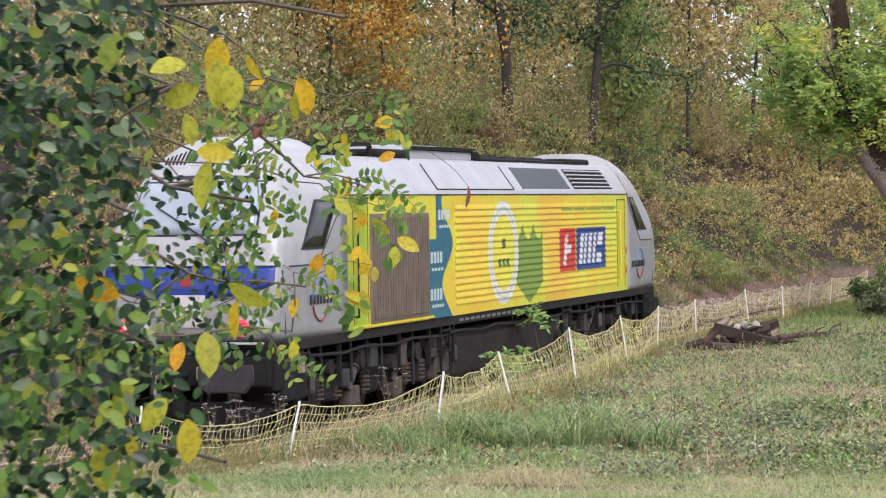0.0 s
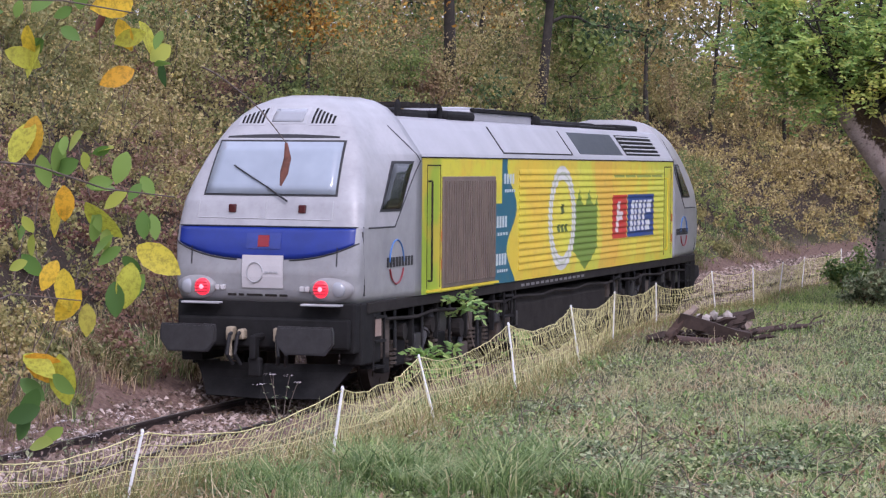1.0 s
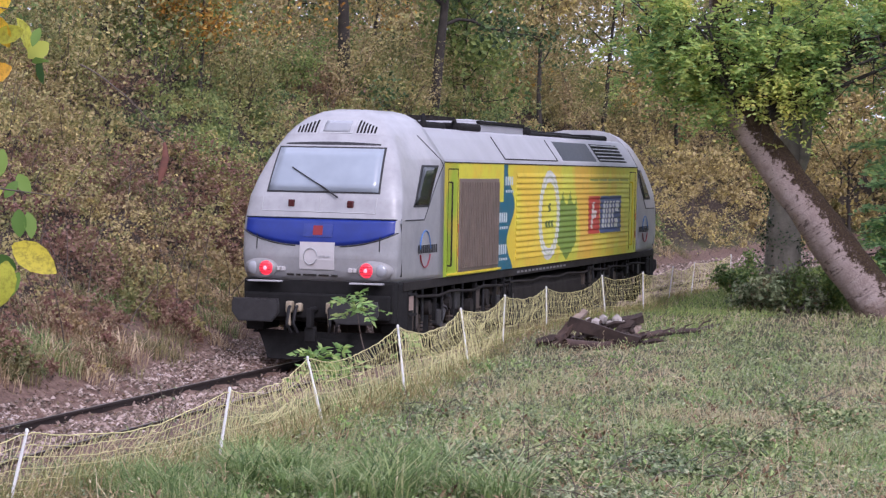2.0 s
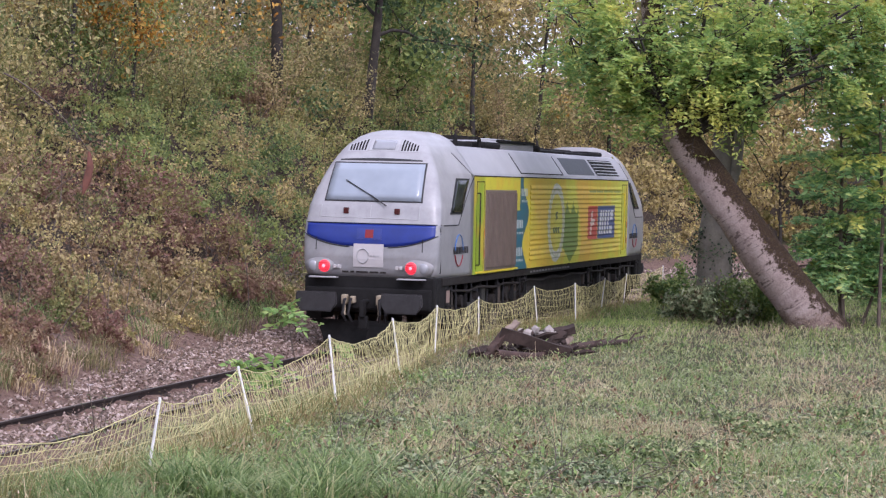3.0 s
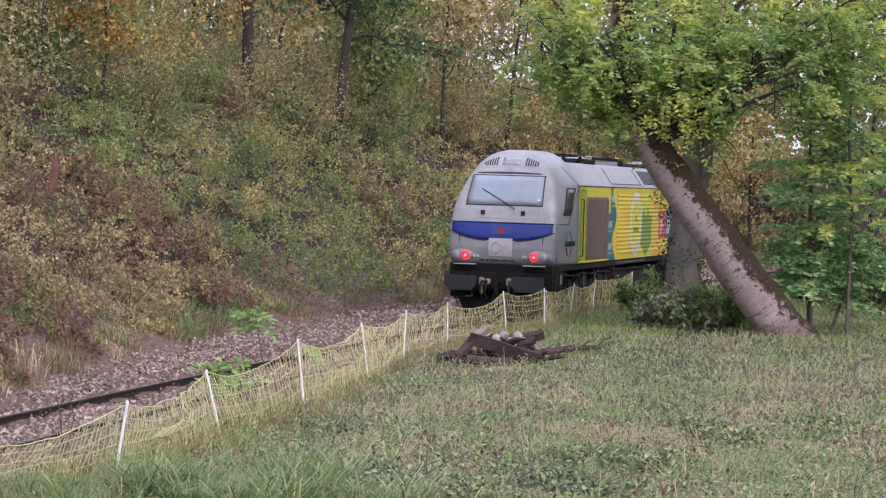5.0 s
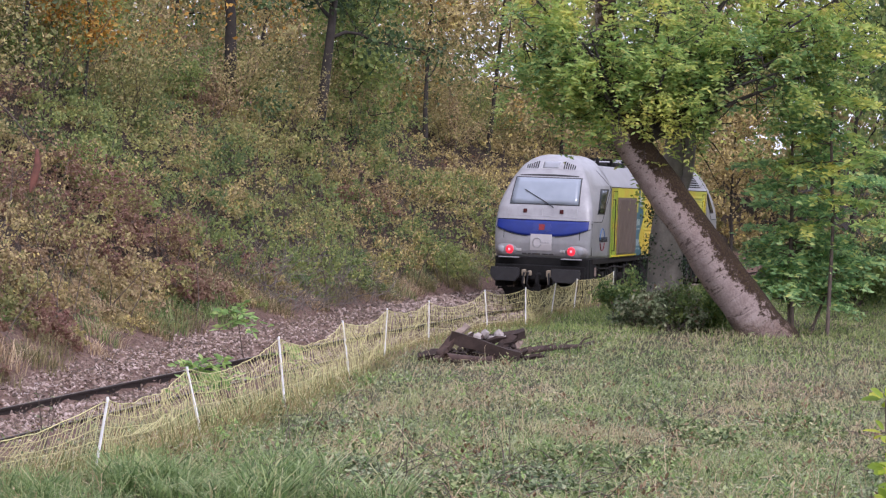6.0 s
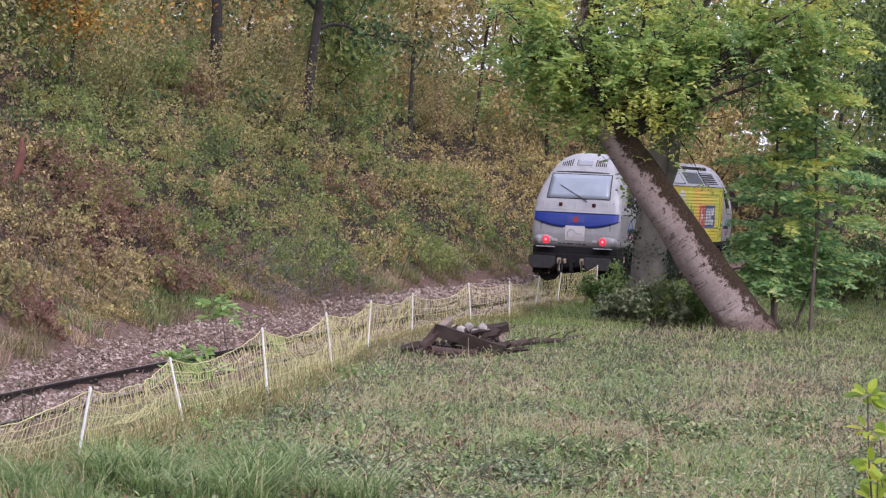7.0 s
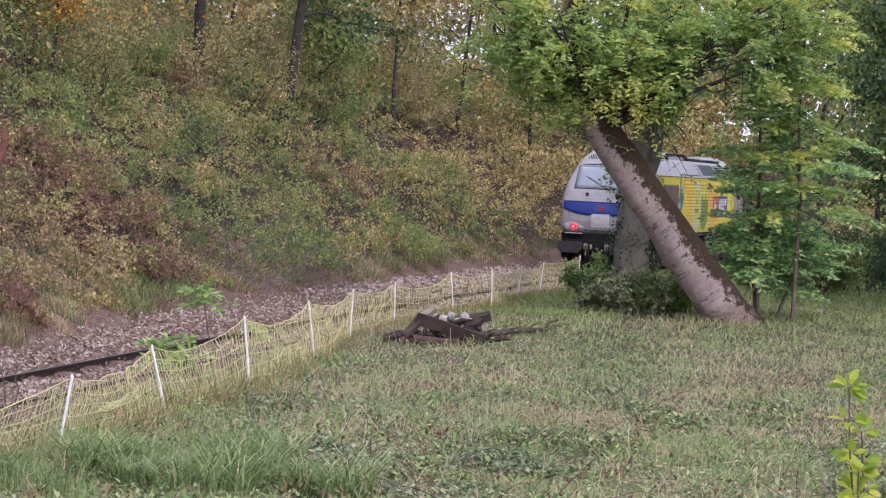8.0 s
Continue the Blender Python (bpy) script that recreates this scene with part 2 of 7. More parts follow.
def build_track():
    track = empty("railway_track")
    tagged(track, "single railway track with rusty rails on stone ballast", "railway track", kind="structure")
    outline = [(-0.075, -0.17), (0.075, -0.17), (0.07, -0.15), (0.012, -0.13), (0.012, -0.045), (0.036, -0.03), (0.036, -0.004), (0.026, 0), (-0.026, 0), (-0.036, -0.004), (-0.036, -0.03), (-0.012, -0.045), (-0.012, -0.13), (-0.07, -0.15)]
    for side in (-0.755, 0.755):
        p, h = along_track(-40, 165, 1.0, side)
        k = len(outline)
        v = np.stack([np.stack([p[:, 0] + a * np.cos(h), p[:, 1] - a * np.sin(h), p[:, 2] + b], 1) for a, b in outline], 1)
        i, j = np.meshgrid(np.arange(len(p) - 1), np.arange(k), indexing="ij")
        f = np.stack([i * k + j, i * k + (j + 1) % k, (i + 1) * k + (j + 1) % k, (i + 1) * k + j], -1).reshape(-1, 4)
        rail = fast_mesh("rail", v.reshape(-1, 3), f, M_RUST, track, "brown rusty steel rail")
        rail.data.materials.append(M_RAILHEAD)
        idx = np.where((f[:, 0] % k) == 7, 1, 0).astype(np.int32)
        rail.data.polygons.foreach_set("material_index", idx)
    bm = bmesh.new()
    box(bm, -1.25, 1.25, -0.12, 0.12, -0.32, -0.175, 0.015)
    first = part("sleeper", bm, M_SLEEPER, track, "weathered wooden sleeper")
    p, h = along_track(12, 112, 0.62, 0)
    first.matrix_local = Matrix.Translation(p[0]) @ Matrix.Rotation(-h[0], 4, "Z")
    for q, a in zip(p[1:], h[1:]):
        ob = new("sleeper", first.data)
        ob.parent = track
        ob.matrix_local = Matrix.Translation(q) @ Matrix.Rotation(-a, 4, "Z")
    return track


build_track()


def build_ballast():
    rng = np.random.default_rng(5)
    n = 40000
    y = 20 + 85 * rng.random(n) ** 1.3
    foot = bank_foot(y) + 0.15
    d = np.where(rng.random(n) < 0.78, 0.66 - (foot + 0.70) * rng.random(n), 0.84 + 0.75 * rng.random(n) ** 1.4)
    x = track_x(y) + d / 0.966
    z = ground_z(x, y)
    rx = np.where((np.abs(d - 0.8) < 0.2), 0.6, 1.0)
    base = np.array([(1, 0, 0), (-1, 0, 0), (0, 1, 0), (0, -1, 0), (0, 0, 1), (0, 0, -1)], float)
    tri = np.array([(0, 2, 4), (2, 1, 4), (1, 3, 4), (3, 0, 4), (2, 0, 5), (1, 2, 5), (3, 1, 5), (0, 3, 5)])
    size = (0.022 + 0.035 * rng.random(n) ** 1.5) * rx * (1 + 0.6 * (y > 60))
    jig = 0.65 + 0.7 * rng.random((n, 6, 1))
    v = base[None] * jig * size[:, None, None]
    a = rng.random(n) * 6.28
    c, s = np.cos(a), np.sin(a)
    t = rng.normal(size=n) * 0.5
    vx = v[..., 0] * c[:, None] - v[..., 1] * s[:, None]
    vy = v[..., 0] * s[:, None] + v[..., 1] * c[:, None]
    vz = v[..., 2] * 0.8 + vx * t[:, None]
    v = np.stack([vx + x[:, None], vy + y[:, None], vz + (z + size * 0.25)[:, None]], -1)
    f = (tri[None] + (np.arange(n) * 6)[:, None, None]).reshape(-1, 3)
    ob = fast_mesh("ballast", v.reshape(-1, 3), f, M_BALLAST)
    tagged(ob, "loose brown and grey stone ballast beside the rails", "ballast", kind="stuff")


build_ballast()


def build_track_litter():
    rng = np.random.default_rng(15)
    n = 24000
    y = 20 + 70 * rng.random(n) ** 1.2
    d = 2.4 - (bank_foot(y) + 3.2) * rng.random(n) ** 0.6
    x = track_x(y) + d / 0.966
    at = np.stack([x, y, ground_z(x, y) + 0.03 + 0.03 * rng.random(n)], 1)
    s = 0.03 + 0.04 * rng.random(n)
    v, f = leaf_quads(at, any_way(rng, n) * [1, 1, 0.3], any_way(rng, n) * 0.5 + [0, 0, 1], s, s * 0.6)
    tagged(fast_mesh("fallen_leaves", v, f, M_LITTER), "brown fallen leaves on the ballast", "leaves", kind="stuff")


M_LITTER = leafy("fallen_leaf_litter", [(0.0, (0.05, 0.03, 0.02)), (0.4, (0.14, 0.085, 0.05)), (0.75, (0.24, 0.16, 0.09)), (1.0, (0.10, 0.11, 0.04))], None)
build_track_litter()
# ---------------------------------------------------------------- materials of the locomotive
def cab_paint():
    """White shell above, grey below and on the rear of the cab's side, with road dirt."""
    m, nt, b = material("cab_paint", 0.32, 0, 0.5)
    v = coords(nt)
    x, y, z = split(nt, v)
    z = calc(nt, "ADD", z, RAIL_Z)
    far = calc(nt, "SUBTRACT", 21.97, y)
    near = calc(nt, "MINIMUM", y, far)
    slant = calc(nt, "ADD", 1.55, calc(nt, "MULTIPLY", calc(nt, "SUBTRACT", z, 2.25), 1.15))
    grey = calc(nt, "MAXIMUM", calc(nt, "LESS_THAN", z, 2.25), calc(nt, "MULTIPLY", calc(nt, "GREATER_THAN", near, slant), calc(nt, "LESS_THAN", z, 3.27)))
    grime = noise_of(nt, v, 2.2, 6, 0.65)
    white = ramp(nt, grime, [(0.3, (0.295, 0.293, 0.302)), (0.62, (0.385, 0.382, 0.392))])
    dull = ramp(nt, grime, [(0.3, (0.235, 0.237, 0.242)), (0.65, (0.325, 0.327, 0.332))])
    base = mix(nt, grey, white, dull)
    streak = noise_of(nt, v, 14, 4, 0.7)
    base = mix(nt, ramp(nt, streak, [(0.55, (0, 0, 0)), (0.8, (0.35, 0.35, 0.35))]), base, (0.22, 0.19, 0.16))
    nt.links.new(base, b.inputs["Base Color"])
    return m


def wrap_paint():
    """The yellow advertising wrap of the side: colour fields, a ring, a teal field, boxes."""
    m, nt, b = material("yellow_side_wrap", 0.35, 0, 0.5)
    v = coords(nt)
    x, y, z = split(nt, v)
    z = calc(nt, "ADD", z, RAIL_Z)
    f = calc(nt, "DIVIDE", calc(nt, "SUBTRACT", y, 2.7), 16.6)
    base = ramp(nt, f, [(0.0, (0.30, 0.42, 0.03)), (0.045, (0.32, 0.44, 0.03)), (0.06, (0.66, 0.61, 0.05)), (0.29, (0.66, 0.61, 0.05)), (0.36, (0.74, 0.52, 0.05)), (0.48, (0.66, 0.63, 0.07)), (0.60, (0.60, 0.61, 0.07)), (0.70, (0.74, 0.53, 0.06)), (0.82, (0.66, 0.63, 0.07)), (1.0, (0.55, 0.60, 0.07))])
    blotch = noise_of(nt, v, 0.9, 2)
    base = mix(nt, ramp(nt, blotch, [(0.5, (0, 0, 0)), (0.60, (0.5, 0.5, 0.5))]), base, (0.74, 0.46, 0.05))
    for y0, y1, c in ((13.0, 14.3, (0.74, 0.42, 0.07)), (11.0, 11.3, (0.70, 0.50, 0.06))):
        edge = calc(nt, "ADD", y, calc(nt, "MULTIPLY", calc(nt, "SINE", calc(nt, "MULTIPLY", z, 2.6)), 0.3))
        base = mix(nt, calc(nt, "MULTIPLY", between(nt, edge, y0, y1), 0.6), base, c)
    wave = calc(nt, "MULTIPLY", calc(nt, "SINE", calc(nt, "MULTIPLY", z, 4.5)), 0.28)
    lobe = calc(nt, "MULTIPLY", calc(nt, "GREATER_THAN", z, 2.52), 0.42)
    teal = calc(nt, "MULTIPLY", calc(nt, "GREATER_THAN", calc(nt, "SUBTRACT", y, lobe), 6.36), calc(nt, "LESS_THAN", calc(nt, "ADD", y, wave), 7.35))
    base = mix(nt, teal, base, (0.02, 0.13, 0.19))
    # pale bar lettering on the teal field
    for y0, z0, h, k in ((6.90, 2.84, 0.17, 4), (6.95, 2.70, 0.05, 5), (6.50, 2.12, 0.19, 4), (6.55, 1.99, 0.05, 4), (6.48, 1.50, 0.19, 4), (6.55, 1.38, 0.05, 5)):
        for j in range(k):
            ya = y0 + j * 0.62 / k
            base = mix(nt, calc(nt, "MULTIPLY", between(nt, y, ya, ya + 0.42 / k), between(nt, z, z0, z0 + h)), base, (0.52, 0.60, 0.60))
    dy, dz = calc(nt, "SUBTRACT", y, 10.45), calc(nt, "SUBTRACT", z, 2.21)
    rad = calc(nt, "SQRT", calc(nt, "ADD", calc(nt, "MULTIPLY", dy, dy), calc(nt, "MULTIPLY", calc(nt, "MULTIPLY", dz, dz), 0.92)))
    hill = calc(nt, "SUBTRACT", 2.72, calc(nt, "MULTIPLY", calc(nt, "ABSOLUTE", calc(nt, "SINE", calc(nt, "MULTIPLY", y, 4.6))), 0.30))
    green = calc(nt, "MULTIPLY", between(nt, y, 11.2, 12.9), calc(nt, "MULTIPLY", calc(nt, "LESS_THAN", z, hill), calc(nt, "GREATER_THAN", calc(nt, "SUBTRACT", z, calc(nt, "MULTIPLY", calc(nt, "ABSOLUTE", calc(nt, "SUBTRACT", y, 12.05)), 0.45)), 1.22)))
    base = mix(nt, green, base, (0.17, 0.27, 0.045))
    base = mix(nt, between(nt, rad, 0.66, 0.90), base, (0.62, 0.62, 0.58))
    base = mix(nt, between(nt, rad, 0.75, 0.80), base, (0.46, 0.50, 0.36))
    lean = calc(nt, "SUBTRACT", y, calc(nt, "MULTIPLY", calc(nt, "SUBTRACT", z, 2.16), 0.28))
    for on, y0, y1, z0, z1, c in ((y, 10.12, 10.3, 1.96, 2.10, (0.07, 0.13, 0.04)), (y, 10.36, 10.54, 1.96, 2.10, (0.07, 0.13, 0.04)), (y, 10.6, 10.78, 1.96, 2.10, (0.07, 0.13, 0.04)), (y, 10.36, 10.56, 2.28, 2.46, (0.07, 0.11, 0.04)),
                                  (y, 14.05, 15.18, 1.74, 2.59, (0.50, 0.035, 0.03)), (y, 15.24, 17.45, 1.74, 2.59, (0.02, 0.055, 0.22)),
                                  (lean, 14.38, 14.58, 1.86, 2.46, (0.66, 0.60, 0.58)), (lean, 14.58, 14.86, 2.10, 2.26, (0.66, 0.60, 0.58)),
                                  (lean, 15.50, 15.72, 1.86, 2.47, (0.68, 0.68, 0.68)), (lean, 15.82, 15.98, 1.86, 2.47, (0.68, 0.68, 0.68)), (lean, 16.12, 16.34, 1.86, 2.47, (0.68, 0.68, 0.68)), (lean, 16.48, 16.66, 1.86, 2.47, (0.68, 0.68, 0.68)), (lean, 16.80, 17.16, 1.86, 2.06, (0.68, 0.68, 0.68)), (lean, 16.80, 17.16, 2.22, 2.47, (0.68, 0.68, 0.68)),
                                  (y, 14.2, 15.0, 2.93, 2.98, (0.24, 0.28, 0.05)), (y, 15.1, 15.9, 2.93, 2.98, (0.24, 0.28, 0.05)), (y, 16.0, 17.2, 2.93, 2.98, (0.24, 0.28, 0.05)), (y, 17.3, 18.2, 2.93, 2.98, (0.24, 0.28, 0.05))):
        base = mix(nt, calc(nt, "MULTIPLY", between(nt, on, y0, y1), between(nt, z, z0, z1)), base, c)
    grime = noise_of(nt, v, 5, 6, 0.7)
    base = mix(nt, ramp(nt, grime, [(0.5, (0, 0, 0)), (0.85, (0.4, 0.4, 0.4))]), base, (0.25, 0.2, 0.1))
    nt.links.new(base, b.inputs["Base Color"])
    return m


M_CAB, M_WRAP = cab_paint(), wrap_paint()
M_ROOF = plain("white_roof_paint", (0.37, 0.37, 0.39), 0.4, 0, 0.14, 1.6, 20, 0.05)
M_BLUE = plain("blue_paint", (0.013, 0.032, 0.225), 0.3, 0, 0.2, 3, 40, 0)
M_BLACK = plain("oily_black_steel", (0.017, 0.0165, 0.0165), 0.75, 0.0, 0.4, 5, 40, 0.3)
M_FRAME = plain("dusty_underframe_steel", (0.028, 0.025, 0.023), 0.85, 0.0, 0.45, 4, 30, 0.3)
for dull in (M_BLACK, M_FRAME):
    dull.node_tree.nodes["Principled BSDF"].inputs["Specular IOR Level"].default_value = 0.15
M_RUBBER = plain("black_rubber", (0.02, 0.02, 0.022), 0.6)
M_BUFFER = plain("greasy_grey_steel", (0.04, 0.039, 0.04), 0.5, 0.2, 0.35, 5, 40, 0.2)
M_DUST = plain("brake_dust_brown_steel", (0.075, 0.058, 0.045), 0.85, 0.0, 0.5, 6, 40, 0.3)
M_BRASS = plain("dusty_brass", (0.36, 0.30, 0.21), 0.6, 0.2)
M_GRILLE = plain("brown_grey_metal_grille", (0.185, 0.142, 0.115), 0.55, 0.2, 0.25, 3)
M_GREY = plain("light_grey_paint", (0.40, 0.40, 0.41), 0.4, 0, 0.15, 3)
M_LENS_OFF = plain("dark_red_lens", (0.07, 0.015, 0.015), 0.25, 0, 0.2)
M_BOARD = plain("white_board", (0.50, 0.48, 0.48), 0.5, 0, 0.1, 3, 40, 0)
M_RED = plain("red_emblem_paint", (0.24, 0.015, 0.02), 0.4, 0, 0.1)
M_SKYBLUE = plain("sky_blue_emblem_paint", (0.05, 0.16, 0.42), 0.4, 0, 0.1)
M_WHEEL = plain("wheel_steel", (0.09, 0.075, 0.065), 0.5, 0.6, 0.3)
M_ORANGE = plain("small_orange_sign", (0.45, 0.14, 0.02), 0.5)
M_YELLOW = plain("yellow_safety_paint", (0.70, 0.56, 0.03), 0.5, 0, 0.2)


def glass_dark(name, colour, rough=0.06, coat=1.0):
    m, nt, b = material(name, rough, 0.0, 0.5)
    v = coords(nt)
    nt.links.new(ramp(nt, noise_of(nt, v, 1.5, 3), [(0.3, tuple(c * 0.8 for c in colour)), (0.7, colour)]), b.inputs["Base Color"])
    b.inputs["Coat Weight"].default_value = coat
    b.inputs["Coat Roughness"].default_value = 0.04
    return m


M_SCREEN = glass_dark("windscreen_glass_with_pale_blind", (0.30, 0.345, 0.40), 0.12)
M_WINDOW = glass_dark("dark_window_glass", (0.018, 0.022, 0.02), 0.2, 0.15)
M_LAMP = glass_dark("clear_lamp_glass", (0.32, 0.33, 0.35), 0.1)


def lamp_red():
    m, nt, b = material("lit_red_tail_lamp", 0.3)
    b.inputs["Base Color"].default_value = (0.4, 0.015, 0.02, 1)
    b.inputs["Emission Color"].default_value = (1.0, 0.04, 0.065, 1)
    b.inputs["Emission Strength"].default_value = 0.9
    return m


def bulb_red():
    m, nt, b = material("glowing_bulb_behind_red_lens", 0.3)
    b.inputs["Base Color"].default_value = (0.5, 0.1, 0.1, 1)
    b.inputs["Emission Color"].default_value = (1.0, 0.30, 0.32, 1)
    b.inputs["Emission Strength"].default_value = 1.4
    return m


M_TAIL, M_BULB = lamp_red(), bulb_red()
M_HOUSING = plain("dull_grey_lamp_housing", (0.27, 0.265, 0.265), 0.45, 0, 0.2, 4)
M_GRID = plain("red_lamp_ribs", (0.30, 0.01, 0.01), 0.4)

# ---------------------------------------------------------------- the locomotive: X across, Y along, Z up from the rails
LENGTH = 21.97
JOINT = 2.72
LEVELS = np.array([  # height, front, half width in front, depth of corner, half width behind
    (1.20, 0.10, 1.34, 0.34, 1.425), (1.35, 0.03, 1.38, 0.34, 1.425), (1.60, 0.00, 1.40, 0.34, 1.425), (2.00, 0.04, 1.41, 0.34, 1.425),
    (2.25, 0.10, 1.41, 0.36, 1.425), (2.60, 0.20, 1.38, 0.42, 1.425), (2.90, 0.35, 1.31, 0.48, 1.425), (3.20, 0.52, 1.21, 0.54, 1.425),
    (3.30, 0.58, 1.17, 0.55, 1.41), (3.50, 0.71, 1.08, 0.56, 1.27), (3.70, 0.86, 0.97, 0.56, 1.13), (3.85, 1.00, 0.85, 0.54, 1.02),
    (4.00, 1.20, 0.69, 0.50, 0.86), (4.10, 1.45, 0.50, 0.42, 0.66), (4.15, 1.68, 0.30, 0.32, 0.42)])
ROUND = 5.4


def level(z):
    return [np.interp(z, LEVELS[:, 0], LEVELS[:, k]) for k in range(1, 5)]


def nose(x, z):
    """Y of the cab's front at x, z."""
    yf, wf, dc, _ = level(z)
    a = np.clip(np.abs(x) / wf, 0, 1) ** ROUND
    return yf + dc * (1 - (1 - a) ** (1 / ROUND))


def flank(y, z):
    """X of the cab's side at y, z."""
    yf, wf, dc, wr = level(z)
    return wf + (wr - wf) * np.clip((y - yf - dc) / (JOINT - yf - dc), 0, 1)


def sheet(grid, thick=None):
    """A bmesh from a grid of points; with thick, it gets that depth."""
    bm = bmesh.new()
    rows = [[bm.verts.new(p) for p in r] for r in grid]
    for a, b in zip(rows, rows[1:]):
        for k in range(len(a) - 1):
            bm.faces.new((a[k], a[k + 1], b[k + 1], b[k]))
    if thick:
        bmesh.ops.recalc_face_normals(bm, faces=bm.faces)
        bmesh.ops.solidify(bm, geom=list(bm.faces), thickness=thick)
    return bm


def ended(bm, rear):
    """Turn a mesh of the front end round for the rear end."""
    if rear:
        bmesh.ops.transform(bm, matrix=Matrix.Translation((0, LENGTH, 0)) @ Matrix.Rotation(math.pi, 4, "Z"), verts=bm.verts)
    return bm


def on_nose(x0, x1, z0, z1, out=0.006, nx=14, nz=5, low=None, high=None, cut=0.0):
    """A patch that follows the nose; low and high bend its lower and upper edge, cut slants its sides."""
    grid = []
    for j in range(nz + 1):
        row = []
        for i in range(nx + 1):
            a = i / nx
            w = cut * (j / nz)
            x = (x0 + w) + ((x1 - w) - (x0 + w)) * a
            lo = low(x) if low else z0
            hi = high(x) if high else z1
            z = lo + (hi - lo) * j / nz
            row.append((x, float(nose(x, z)) - out, z))
        grid.append(row)
    return grid


def on_flank(corners, out=0.006, n=4, side=1):
    """A patch on the cab's side; corners as (y, z): low front, low back, high back, high front."""
    c = [Vector(q) for q in corners]
    grid = []
    for j in range(n + 1):
        a, b = c[0].lerp(c[3], j / n), c[1].lerp(c[2], j / n)
        row = []
        for i in range(n + 1):
            q = a.lerp(b, i / n)
            row.append((side * (float(flank(q[0], q[1])) + out), q[0], q[1]))
        grid.append(row)
    return grid


def build_cab(loco, rear):
    th = np.linspace(-math.pi / 2, math.pi / 2, 45)
    zs = np.unique(np.concatenate([LEVELS[:, 0], np.linspace(1.2, 4.15, 32)]))
    grid = []
    for z in zs:
        yf, wf, dc, wr = level(z)
        row = []
        for t in np.linspace(JOINT, yf + dc, 8)[:-1]:
            row.append((-float(flank(t, z)), t, z))
        for t in th:
            s, c = math.sin(t), math.cos(t)
            row.append((math.copysign(wf * abs(s) ** (2 / ROUND), s), yf + dc * (1 - abs(c) ** (2 / ROUND)), z))
        for t in np.linspace(yf + dc, JOINT, 8)[1:]:
            row.append((float(flank(t, z)), t, z))
        grid.append(row)
    bm = sheet(grid)
    bm.verts.ensure_lookup_table()
    n = len(grid[0])
    bm.faces.new([bm.verts[(len(grid) - 1) * n + k] for k in range(n)])
    back = [bm.verts[j * n] for j in range(len(grid))] + [bm.verts[j * n + n - 1] for j in reversed(range(len(grid)))]
    bm.faces.new(back)
    bm.faces.new([bm.verts[k] for k in reversed(range(n))])
    bmesh.ops.recalc_face_normals(bm, faces=bm.faces)
    cab = part("cab", ended(bm, rear), M_CAB, loco, "rounded white and grey driver's cab", smooth=True)

    def piece(name, bm, mat, label="", smooth=False):
        return part(name, ended(bm, rear), mat, cab, label, smooth)

    # windscreen with its rubber seal
    piece("windscreen_seal", sheet(on_nose(-1.02, 1.02, 2.695, 3.485, 0.012, cut=0.05), 0.01), M_RUBBER)
    piece("windscreen", sheet(on_nose(-0.99, 0.99, 2.72, 3.46, 0.024, cut=0.05), 0.008), M_SCREEN, "large windscreen with a pale lowered blind", True)
    piece("brow_gap", sheet(on_nose(-0.86, 0.86, 3.52, 0, 0.010, nz=1, high=lambda x: 3.57 - 0.03 * (abs(x) / 0.86) ** 2), 0.008), M_RUBBER)
    bm = bmesh.new()
    pts = [(-0.62, 3.12), (-0.30, 2.95), (-0.05, 2.82), (0.30, 2.62)]
    for (xa, za), (xb, zb) in zip(pts, pts[1:]):
        rod(bm, (xa, float(nose(xa, za)) - 0.055, za), (xb, float(nose(xb, zb)) - 0.055, zb), 0.011 if xa < -0.2 else 0.015, sides=6)
    piece("wiper", bm, M_RUBBER)
    bm = bmesh.new()
    for xa, za, xb, zb in ((-1.06, 2.62, -1.06, 2.38), (-1.06, 2.38, 0.98, 2.36), (0.98, 2.36, 0.98, 2.62), (-0.02, 2.62, -0.02, 2.37)):
        for k in range(10):
            p, q = (xa + (xb - xa) * k / 10, za + (zb - za) * k / 10), (xa + (xb - xa) * (k + 1) / 10, za + (zb - za) * (k + 1) / 10)
            rod(bm, (p[0], float(nose(*p)) - 0.002, p[1]), (q[0], float(nose(*q)) - 0.002, q[1]), 0.008, sides=4)
    piece("hatch_seam", bm, M_GREY)
    for sx in (-0.53, 0.53):
        bm = bmesh.new()
        y = float(nose(sx, 2.5))
        box(bm, sx - 0.055, sx + 0.055, y - 0.035, y + 0.03, 2.45, 2.57, 0.015)
        piece("marker_lamp", bm, M_LENS_OFF, "small unlit dark red lamp")
    band = sheet(on_nose(-1.405, 1.405, 0, 2.25, 0.005, 36, 6, low=lambda x: 1.80 + 0.27 * (abs(x) / 1.41) ** 2.8), 0.006)
    piece("blue_band", band, M_BLUE, "dark blue curved band", True)
    edge = bmesh.new()
    for s, zz in ((0.0, 2.262), ):
        xs = np.linspace(-1.405, 1.405, 40)
        for a, c in zip(xs, xs[1:]):
            rod(edge, (a, float(nose(a, zz)) - 0.004, zz), (c, float(nose(c, zz)) - 0.004, zz), 0.012, sides=4)
